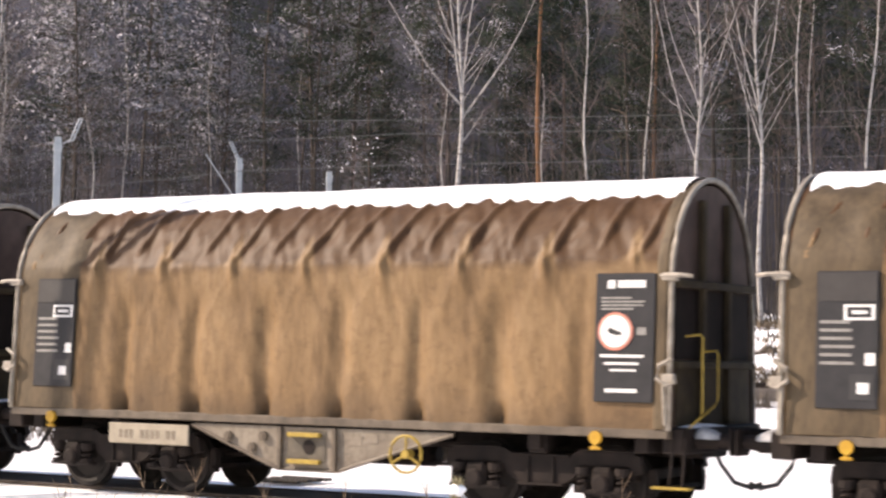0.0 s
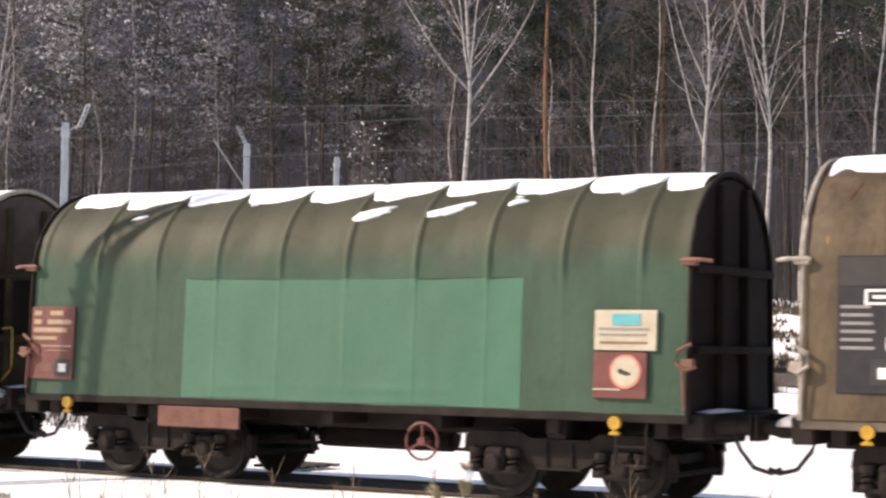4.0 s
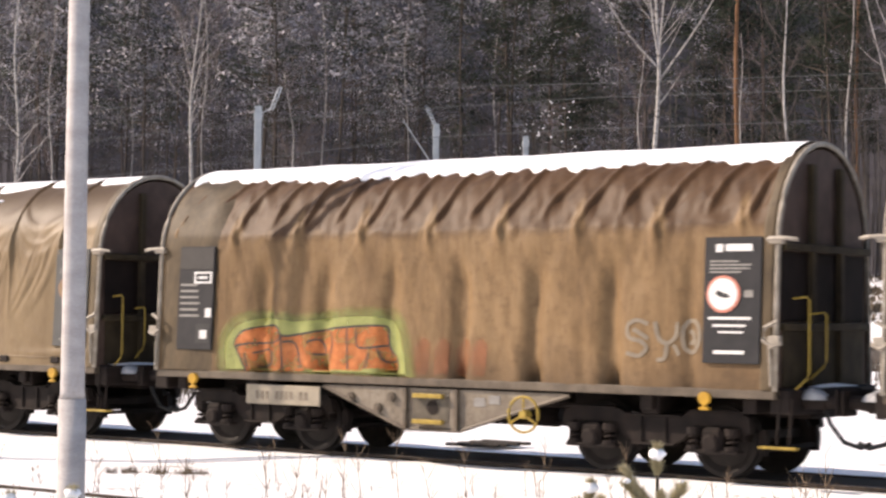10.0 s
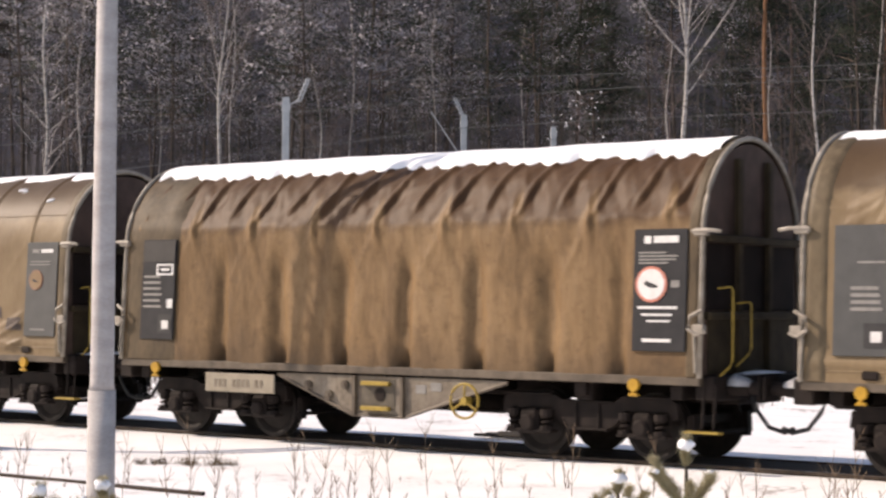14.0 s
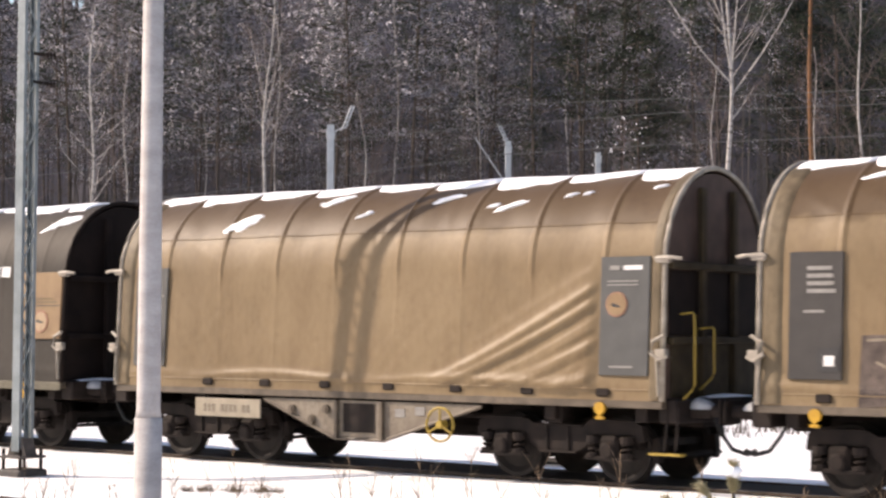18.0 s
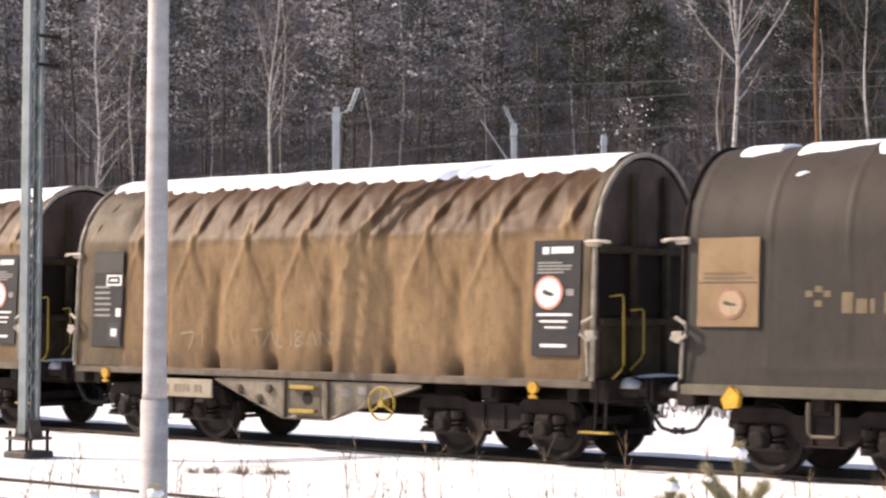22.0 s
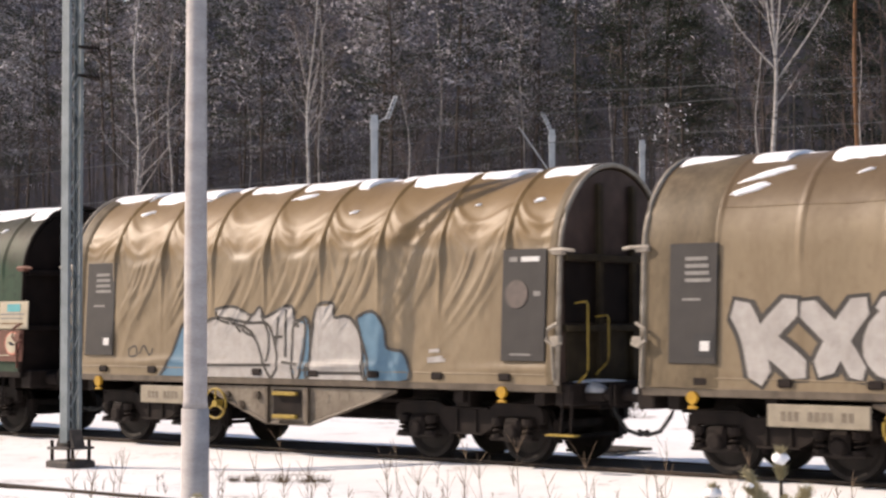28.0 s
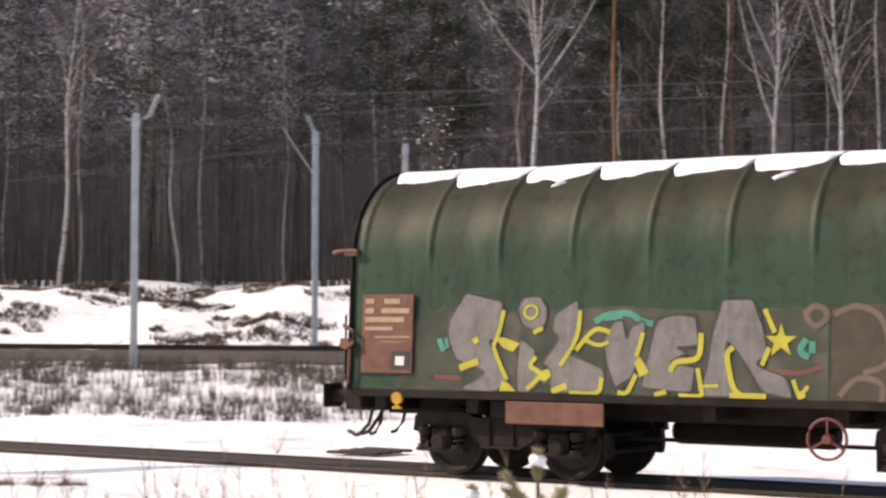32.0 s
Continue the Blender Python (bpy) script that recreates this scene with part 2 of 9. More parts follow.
WHITEPAINT = material("white_paint", two((0.527, 0.51, 0.493), (0.663, 0.6545, 0.6375)), scale=8, rough=0.55, bump=0.05)
GREYPAINT = material("grey_lettering", two((0.1625, 0.1517, 0.1409), (0.2276, 0.2167, 0.2005)), scale=8, rough=0.6, bump=0.05)
REDRING = material("red_ring_paint", two((0.46, 0.16, 0.11), (0.58, 0.22, 0.16)), scale=8, rough=0.55, bump=0.05)
DULLRING = material("faded_red_ring", two((0.20, 0.10, 0.065), (0.28, 0.14, 0.09)), scale=8, rough=0.6, bump=0.05)
BLACKPAINT = material("black_paint", two((0.012, 0.012, 0.013), (0.03, 0.028, 0.028)), scale=4, rough=0.6, bump=0.05)
RUBBER = material("brake_hose_rubber", two((0.012, 0.012, 0.012), (0.03, 0.03, 0.03)), scale=8, rough=0.7)
GALV = material("galvanised_steel", two((0.30, 0.32, 0.34), (0.44, 0.46, 0.48)), scale=3, rough=0.5, metal=0.3)
MASTGREEN = material("mast_grey_green_paint", two((0.10, 0.125, 0.135), (0.19, 0.22, 0.235)), scale=3, rough=0.55)
CONCRETE = material("concrete_pole", two((0.31, 0.29, 0.285), (0.44, 0.415, 0.41)), scale=2.5, fine=30, rough=0.8, bump=0.3, stretch=(1, 1, 3))
WIRE = material("catenary_wire", two((0.104, 0.104, 0.0975), (0.169, 0.169, 0.1625)), scale=5, rough=0.5)
BIRCH = material("birch_bark", [(0.36, (0.05, 0.045, 0.042)), (0.46, (0.32, 0.295, 0.28)), (0.75, (0.48, 0.455, 0.44))], scale=2.2, fine=14, rough=0.8, stretch=(1, 1, 2.5))
TWIG = material("birch_twig", two((0.0777, 0.05661, 0.05354), (0.1434, 0.1132, 0.1102)), scale=6, rough=0.85)
PINEBARK = material("pine_bark", two((0.042, 0.033, 0.028), (0.100, 0.075, 0.060)), scale=3, rough=0.9, rnd=0.3)
PINERED = material("pine_bark_upper", two((0.1152, 0.0561, 0.0279), (0.2016, 0.099, 0.0496)), scale=3, rough=0.85)
NEEDLE = material("pine_needles", two((0.030, 0.042, 0.031), (0.060, 0.074, 0.053)), scale=0.5, fine=5, rough=0.8, bump=0, rnd=0.3, spec=0.1)
# needles let some light through
_nt = NEEDLE.node_tree
_back = _nt.nodes.new("ShaderNodeBsdfTranslucent")
_both = _nt.nodes.new("ShaderNodeMixShader")
_both.inputs[0].default_value = 0.4
_nt.links.new(_nt.nodes["Principled BSDF"].inputs["Base Color"].links[0].from_socket, _back.inputs[0])
_nt.links.new(_nt.nodes["Principled BSDF"].outputs[0], _both.inputs[1])
_nt.links.new(_back.outputs[0], _both.inputs[2])
_nt.links.new(_both.outputs[0], _nt.nodes["Material Output"].inputs[0])
FROST = material("snow_on_needles", two((0.28, 0.275, 0.32), (0.54, 0.53, 0.61)), scale=1.2, rough=0.7, bump=0)
WEED = material("dry_weed", two((0.10, 0.065, 0.04), (0.22, 0.155, 0.10)), scale=8, rough=0.9)
SAPLING = material("young_pine_needles", two((0.26, 0.22, 0.12), (0.42, 0.37, 0.24)), scale=6, rough=0.8)
THICKET = material("thicket_stems", two((0.036, 0.030, 0.0275), (0.100, 0.085, 0.077)), scale=0.5, fine=4, rough=0.9, bump=0)
FARWOOD = material("glowing_deep_forest", [(0.3, (0.040, 0.038, 0.046)), (0.5, (0.058, 0.056, 0.066)), (0.7, (0.086, 0.082, 0.098))], scale=0.55, fine=5.0, rough=1.0, bump=0, stretch=(1, 1, 0.45), spec=0.0)
# glow added to the far backdrop imitates haze and lightens the dark gaps
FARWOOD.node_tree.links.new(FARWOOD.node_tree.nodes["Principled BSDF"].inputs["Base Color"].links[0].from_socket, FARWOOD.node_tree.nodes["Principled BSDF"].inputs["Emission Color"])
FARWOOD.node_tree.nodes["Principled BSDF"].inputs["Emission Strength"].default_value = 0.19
FORESTFLOOR = material("forest_litter", two((0.064, 0.048, 0.0352), (0.176, 0.136, 0.096)), scale=2, fine=12, rough=0.95)
FADEDSIGN = material("faded_sign_paint", two((0.075, 0.062, 0.055), (0.12, 0.09, 0.078)), scale=9, rough=0.6, bump=0.05)
P_SILVER = material("silver_spray", two((0.1142, 0.1071, 0.09996), (0.1642, 0.1499, 0.1428)), scale=5, rough=0.5, bump=0.04)
P_YELLOW = material("yellow_spray", two((0.2999, 0.2713, 0.02142), (0.3998, 0.357, 0.0357)), scale=5, rough=0.6, bump=0.04)
P_FIGURE = material("cream_figures", two((0.252, 0.168, 0.1008), (0.3528, 0.252, 0.1596)), scale=8, rough=0.6, bump=0.05)
P_TEAL = material("turquoise_spray", two((0.0252, 0.168, 0.1176), (0.042, 0.2352, 0.168)), scale=5, rough=0.6, bump=0.04)
P_REDDISH = material("dull_red_spray", two((0.1008, 0.0336, 0.0252), (0.1428, 0.0504, 0.042)), scale=5, rough=0.6, bump=0.04)
P_OLIVE = material("faded_brown_buff", [(0.3, (0.028, 0.021, 0.0135)), (0.5, (0.044, 0.033, 0.021)), (0.7, (0.062, 0.046, 0.030))], scale=2.5, rough=0.65, bump=0.04)
P_BROWNLINE = material("faded_brown_spray", two((0.084, 0.0588, 0.042), (0.126, 0.0924, 0.0672)), scale=5, rough=0.6, bump=0.04)
P_BLACK = material("black_spray", two((0.02, 0.018, 0.016), (0.045, 0.038, 0.032)), scale=5, rough=0.6, bump=0.04)
P_WHITE = material("chalk_white_spray", two((0.2856, 0.2642, 0.2463), (0.3713, 0.3499, 0.3284)), scale=6, rough=0.6, bump=0.04)
P_BLUE = material("sky_blue_spray", two((0.06069, 0.1357, 0.1999), (0.08568, 0.1785, 0.2499)), scale=5, rough=0.6, bump=0.04)
P_SOOT = material("dark_buff_spray", two((0.024, 0.019, 0.0155), (0.046, 0.037, 0.030)), scale=3, rough=0.65, bump=0.04, spec=0.2)
P_PLUM = material("faded_plum_spray", two((0.042, 0.032, 0.028), (0.115, 0.088, 0.075)), scale=5, rough=0.65, bump=0.04, spec=0.2)
P_PALELINE = material("pale_chalk_line", two((0.1543, 0.1221, 0.08675), (0.1992, 0.1639, 0.1221)), scale=8, rough=0.65, bump=0.04)
P_WHITELINE = material("white_chalk_line", two((0.2184, 0.1974, 0.168), (0.3024, 0.2772, 0.2436)), scale=8, rough=0.65, bump=0.04)
P_FAINT = material("worn_chalk_line", two((0.16, 0.118, 0.07), (0.21, 0.16, 0.10)), scale=8, rough=0.65, bump=0.04)
P_LIME = material("lime_spray_fog", two((0.165, 0.178, 0.052), (0.235, 0.25, 0.076)), scale=4, rough=0.65, bump=0.04)
P_LIMEHAZE = material("thin_lime_fog", two((0.19, 0.21, 0.06), (0.26, 0.28, 0.085)), scale=9, fine=60, rough=0.65, bump=0)


def thinned(m, cover):
    """Paint so thin or worn that the cloth shows through: cover is its share."""
    nt = m.node_tree
    noi = nt.nodes.new("ShaderNodeTexNoise")
    noi.inputs["Scale"].default_value, noi.inputs["Detail"].default_value = 5.0, 6.0
    co = next(n for n in nt.nodes if n.bl_idname == "ShaderNodeTexCoord")
    nt.links.new(co.outputs["Object"], noi.inputs["Vector"])
    rng = nt.nodes.new("ShaderNodeMapRange")
    rng.inputs[1].default_value, rng.inputs[2].default_value = 0.3, 0.7
    rng.inputs[3].default_value, rng.inputs[4].default_value = cover * 0.4, min(1.0, cover * 1.6)
    nt.links.new(noi.outputs["Fac"], rng.inputs[0])
    mx = nt.nodes.new("ShaderNodeMixShader")
    nt.links.new(rng.outputs[0], mx.inputs[0])
    nt.links.new(nt.nodes.new("ShaderNodeBsdfTransparent").outputs[0], mx.inputs[1])
    nt.links.new(nt.nodes["Principled BSDF"].outputs[0], mx.inputs[2])
    nt.links.new(mx.outputs[0], nt.nodes["Material Output"].inputs[0])
    return m


thinned(P_LIMEHAZE, 0.28)
P_BUFFED = thinned(material("buffed_paint_film", [(0.3, (0.052, 0.043, 0.033)), (0.5, (0.105, 0.09, 0.07)), (0.7, (0.16, 0.142, 0.118))], scale=1.6, fine=12, rough=0.65, bump=0.04), 0.42)
P_BUFFDARK = thinned(material("dark_buffed_patch", two((0.035, 0.028, 0.022), (0.075, 0.06, 0.047)), scale=4, rough=0.65, bump=0.04), 0.5)
P_GHOST = thinned(material("ghost_of_orange_paint", two((0.25, 0.075, 0.03), (0.33, 0.11, 0.045)), scale=5, rough=0.6, bump=0.04), 0.35)
P_ORANGE = material("orange_spray", two((0.3696, 0.0966, 0.021), (0.4536, 0.1344, 0.0336)), scale=5, rough=0.6, bump=0.04)
P_PINK = material("pink_spray", two((0.29, 0.055, 0.092), (0.39, 0.092, 0.13)), scale=4, rough=0.6, bump=0.04)
P_PURPLE = material("violet_spray", [(0.3, (0.098, 0.078, 0.145)), (0.5, (0.145, 0.112, 0.215)), (0.7, (0.20, 0.175, 0.25))], scale=2.2, rough=0.6, bump=0.04)
P_YELGREEN = material("yellow_green_spray", two((0.2856, 0.3024, 0.0252), (0.3696, 0.378, 0.042)), scale=4, rough=0.6, bump=0.04)
P_LILACLINE = material("pale_lilac_highlight", two((0.30, 0.26, 0.32), (0.40, 0.36, 0.42)), scale=6, rough=0.6, bump=0.04)
P_LILAC = material("lilac_spray", two((0.1428, 0.1176, 0.1344), (0.2016, 0.168, 0.1848)), scale=4, rough=0.65, bump=0.04)
P_PALEBLUE = material("pale_blue_grey_spray", two((0.1428, 0.1428, 0.1344), (0.1932, 0.1932, 0.1806)), scale=4, rough=0.65, bump=0.04)
P_TAN = material("tan_print", two((0.09576, 0.06807, 0.03528), (0.131, 0.09576, 0.0504)), scale=4, rough=0.6, bump=0.04)
P_DARKPRINT = material("dark_print", two((0.042, 0.0378, 0.0294), (0.063, 0.0546, 0.04368)), scale=4, rough=0.6, bump=0.04)
PALEGRASS = material("dry_pale_grass", two((0.062, 0.049, 0.038), (0.118, 0.096, 0.076)), scale=3, rough=0.9, bump=0)


for worn in (P_PURPLE, P_PINK, P_YELGREEN, P_ORANGE):
    thinned(worn, 0.95)
for cloth, dark, amount in ((BROWN, 0.5, 0.75), (BEIGE, 0.72, 0.5), (BEIGE_OLD, 0.66, 0.6), (OCHRE, 0.66, 0.55), (GREEN, 0.55, 0.6), (GREEN_OLD, 0.36, 0.9), (GREEN_NEW, 0.75, 0.4), (DARKGREY, 0.65, 0.6)):
    streaked(cloth, dark, amount)
for plate, dark, amount in ((PLATE, 0.4, 0.85), (STEEL, 0.5, 0.7), (PALE, 0.45, 0.7), (CONCRETE, 0.72, 0.5), (REDPANEL, 0.5, 0.6), (GREYPANEL, 0.6, 0.5), (P_SILVER, 0.5, 0.8), (P_OLIVE, 0.55, 0.7), (P_WHITE, 0.65, 0.5), (P_PURPLE, 0.6, 0.6), (P_PINK, 0.65, 0.5), (P_ORANGE, 0.65, 0.5)):
    streaked(plate, dark, amount, 0.35, 5.0)

# ---------------- mesh helpers ----------------
def mesh_of(bm, mats, smooth=False):
    me = bpy.data.meshes.new("m")
    bm.to_mesh(me)
    bm.free()
    for m in (mats if isinstance(mats, (list, tuple)) else [mats]):
        me.materials.append(m)
    if smooth:
        for p in me.polygons:
            p.use_smooth = True
    return me


def part(name, bm, mat, parent, label="", smooth=False, at=None):
    """One mesh object under a thing or a part."""
    ob = new(name, bm if isinstance(bm, bpy.types.Mesh) else mesh_of(bm, mat, smooth))
    ob.parent = parent
    if at is not None:
        ob.matrix_basis = at
    if label:
        ob["label"] = label
    return ob


def thing(name, data, label, category, group="", kind="", at=None):
    ob = new(name, data)
    if at is not None:
        ob.matrix_basis = at
    return tagged(ob, label, category, group, kind)


def slab(bm, x0, x1, y0, y1, z0, z1, bevel=0.0):
    vs = [bm.verts.new(p) for p in itertools.product((x0, x1), (y0, y1), (z0, z1))]
    fs = [bm.faces.new([vs[i] for i in q]) for q in ((0, 1, 3, 2), (4, 6, 7, 5), (0, 4, 5, 1), (2, 3, 7, 6), (0, 2, 6, 4), (1, 5, 7, 3))]
    if bevel:
        es = list({e for f in fs for e in f.edges})
        bmesh.ops.bevel(bm, geom=es, offset=bevel, segments=1, affect="EDGES")
    return bm


def tube(bm, pts, radii, seg=8, caps=True):
    """A round bar through the points; radii: one or one for each point."""
    pts = [Vector(p) for p in pts]
    if not isinstance(radii, (list, tuple)):
        radii = [radii] * len(pts)
    rings = []
    for i, p in enumerate(pts):
        d = (pts[min(i + 1, len(pts) - 1)] - pts[max(i - 1, 0)]).normalized()
        a = d.cross(Vector((0, 0, 1)) if abs(d.z) < 0.9 else Vector((1, 0, 0))).normalized()
        b = d.cross(a)
        rings.append([bm.verts.new(p + (a * math.cos(2 * math.pi * k / seg) + b * math.sin(2 * math.pi * k / seg)) * radii[i]) for k in range(seg)])
    for r0, r1 in zip(rings, rings[1:]):
        for k in range(seg):
            bm.faces.new((r0[k], r0[(k + 1) % seg], r1[(k + 1) % seg], r1[k]))
    if caps:
        bm.faces.new(rings[0][::-1])
        bm.faces.new(rings[-1])
    return bm


def prism(bm, outline, y0, y1):
    """An (x, z) outline drawn out from y0 to y1."""
    a = [bm.verts.new((x, y0, z)) for x, z in outline]
    b = [bm.verts.new((x, y1, z)) for x, z in outline]
    bm.faces.new(a)
    bm.faces.new(b[::-1])
    for i in range(len(a)):
        j = (i + 1) % len(a)
        bm.faces.new((a[j], a[i], b[i], b[j]))
    return bm


def B():
    return bmesh.new()


def sheet(pt, us, vs):
    """A grid mesh of pt(u, v)."""
    bm = B()
    rows = [[bm.verts.new(pt(u, v)) for v in vs] for u in us]
    for r0, r1 in zip(rows, rows[1:]):
        for k in range(len(vs) - 1):
            bm.faces.new((r0[k], r1[k], r1[k + 1], r0[k + 1]))
    return bm


def fbm(x, y, z, octaves=4):
    return noise.fractal(Vector((x, y, z)), 1.0, 2.0, octaves)


def smooth01(a, b, x):
    t = min(max((x - a) / (b - a), 0), 1)
    return t * t * (3 - 2 * t)


# ---------------- ground ----------------
def ground_z(x, y):
    f = far_shift(x, y)
    z = -0.20 + 0.14 * smooth01(2.4, 1.0, abs(y - TRACK_Y)) + 0.55 * smooth01(14, 3, y) + 0.75 * smooth01(27, 45, f) + 0.15 * smooth01(46.0, 47.4, f)
    z += 2.9 * smooth01(53, 68, f) + 2.5 * smooth01(68, 160, f)
    rough = smooth01(24, 30, y)
    z += (0.05 + 0.10 * rough + 0.35 * smooth01(52, 58, f)) * fbm(x * 0.25, y * 0.25, 3.1) * (1 - 0.9 * smooth01(3.2, 1.6, abs(y - TRACK_Y)))
    z += 0.02 * fbm(x * 1.3, y * 1.3, 8.0)
    return z


def ground():
    xs = [-2500, -1200, -600, -300, -180] + [-130 + 1.0 * i for i in range(190)] + [75, 120, 300, 700, 2500]
    ys = [-2500, -900, -300, -80, -20] + [-6 + 1.0 * i for i in range(18)] + [12 + 0.5 * i for i in range(60)] + [42 + 0.7 * i for i in range(60)] + [90, 110, 150, 250, 600, 1500, 3000]
    bm = sheet(lambda x, y: (x, y, ground_z(x, y)), xs, ys)
    return thing("ground", mesh_of(bm, GROUND, True), "snow-covered ground with grass showing through", "ground", kind="structure")


ground()


def rail_bm(x0, x1):
    """Flat-bottomed rail: foot, web and head."""
    bm = B()
    sec = [(-0.07, -0.17), (0.07, -0.17), (0.07, -0.155), (0.015, -0.14), (0.015, -0.045), (0.036, -0.035), (0.036, -0.004), (0.028, 0), (-0.028, 0), (-0.036, -0.004), (-0.036, -0.035), (-0.015, -0.045), (-0.015, -0.14), (-0.07, -0.155)]
    a = [bm.verts.new((x0, y, z)) for y, z in sec]
    b = [bm.verts.new((x1, y, z)) for y, z in sec]
    for i in range(len(sec)):
        j = (i + 1) % len(sec)
        f = bm.faces.new((a[i], a[j], b[j], b[i]))
        f.material_index = 1 if i == 7 else 0
    bm.faces.new(a[::-1])
    bm.faces.new(b)
    return mesh_of(bm, [RUST, RAILTOP])


def track(name, m, x0, x1, sleepers, label, ballast=None):
    root = thing(name, None, label, "railway track", kind="structure", at=m)
    rail = rail_bm(x0, x1)
    for y in (-0.7535, 0.7535):
        part("rail", rail, None, root, at=pose(0, y, 0))
    if sleepers:
        bm = B()
        slab(bm, -0.125, 0.125, -1.25, 1.25, -0.33, -0.135, 0.012)
        me = mesh_of(bm, SLEEPER)
        # Dirty bed between the rails, with the shadow there painted into its colour.
        bed = sheet(lambda x, y: (x, y, -0.028 + 0.012 * fbm(x * 3, y * 3, 2.0)), [sleepers[0] + 0.5 * i for i in range(int((sleepers[1] - sleepers[0]) * 2))], [-0.765, -0.4, 0, 0.4, 0.765])
        part("oily_ballast_strip", bed, RUST, root)
        n = int((sleepers[1] - sleepers[0]) / 0.62)
        for i in range(min(n, 290)):
            part("sleeper", me, None, root, at=pose(sleepers[0] + i * 0.62, random.uniform(-0.03, 0.03), 0, 0, 0, random.uniform(-0.8, 0.8)))
    if ballast:
        hw, drop = ballast
        bm = sheet(lambda x, v: (x, v[0], v[1] + (0.035 * fbm(x * 2.0, v[0] * 2.0, 1.0) if abs(v[0]) < hw + 0.9 else 0)),
                   [x0 + i * 0.5 for i in range(int((x1 - x0) / 0.5))], [(-hw - 1.0, -drop), (-hw - 0.5, -0.2 - drop * 0.5), (-hw, -0.22), (-0.8, -0.2), (0.8, -0.2), (hw, -0.22), (hw + 0.5, -0.2 - drop * 0.5), (hw + 1.0, -drop)])
        part("ballast_bed", bm, BALLAST, root)
    return root


track("track_1", pose(0, TRACK_Y, 0), -210, 130, (-75, 60), "rusty rails on snowed-in sleepers")
track("track_2", pose(0, NEAR_TRACK_Y, -0.172, 1.2, 0, 0), -120, -15.5, None, "rails of a second line almost buried in snow")
FAR_ANGLE = math.degrees(math.atan(0.35))
track("track_3", pose(-44, 50, 1.28, 0, 0, FAR_ANGLE), -70, 75, None, "far rails on a dark ballast bank", ballast=(1.7, 0.55))


# ---------------- the hood: section and folds ----------------
W0, W1, Z0, ZS, ZC = 1.40, 1.315, 1.15, 2.92, 4.29
SIDE = math.hypot(W0 - W1, ZS - Z0)
ARC = 2.13
HALF = SIDE + ARC


def hood_point(s):
    """Point (y, z) and outward normal of the hood's section; s: metres along it from the near lower edge."""
    far = s > HALF
    q = 2 * HALF - s if far else s
    if q <= SIDE:
        k = q / SIDE
        y, z = -(W0 + (W1 - W0) * k), Z0 + (ZS - Z0) * k
        n = Vector((-(ZS - Z0), -(W0 - W1) * -1)).normalized()
        n = Vector((-abs(n.x), abs(W0 - W1) / SIDE))
    else:
        a = (q - SIDE) / ARC * math.pi / 2
        y, z = -W1 * math.cos(a), ZS + (ZC - ZS) * math.sin(a)
        n = Vector((-math.cos(a) / W1, math.sin(a) / (ZC - ZS))).normalized()
    return (-y if far else y, z, -n.x if far else n.x, n.y)


def bell(x, w):
    return math.exp(-(x / w) ** 2)


def wrap(x, p):
    return (x + p / 2) % p - p / 2


# how strongly the slanting creases show on each bunched hood
SLANT = {1: 0.5, 2: 0.25, 3: 1.0, 6: 0.9, 7: 0.2, 9: 0.35, 13: 0.8, 14: 0.55}


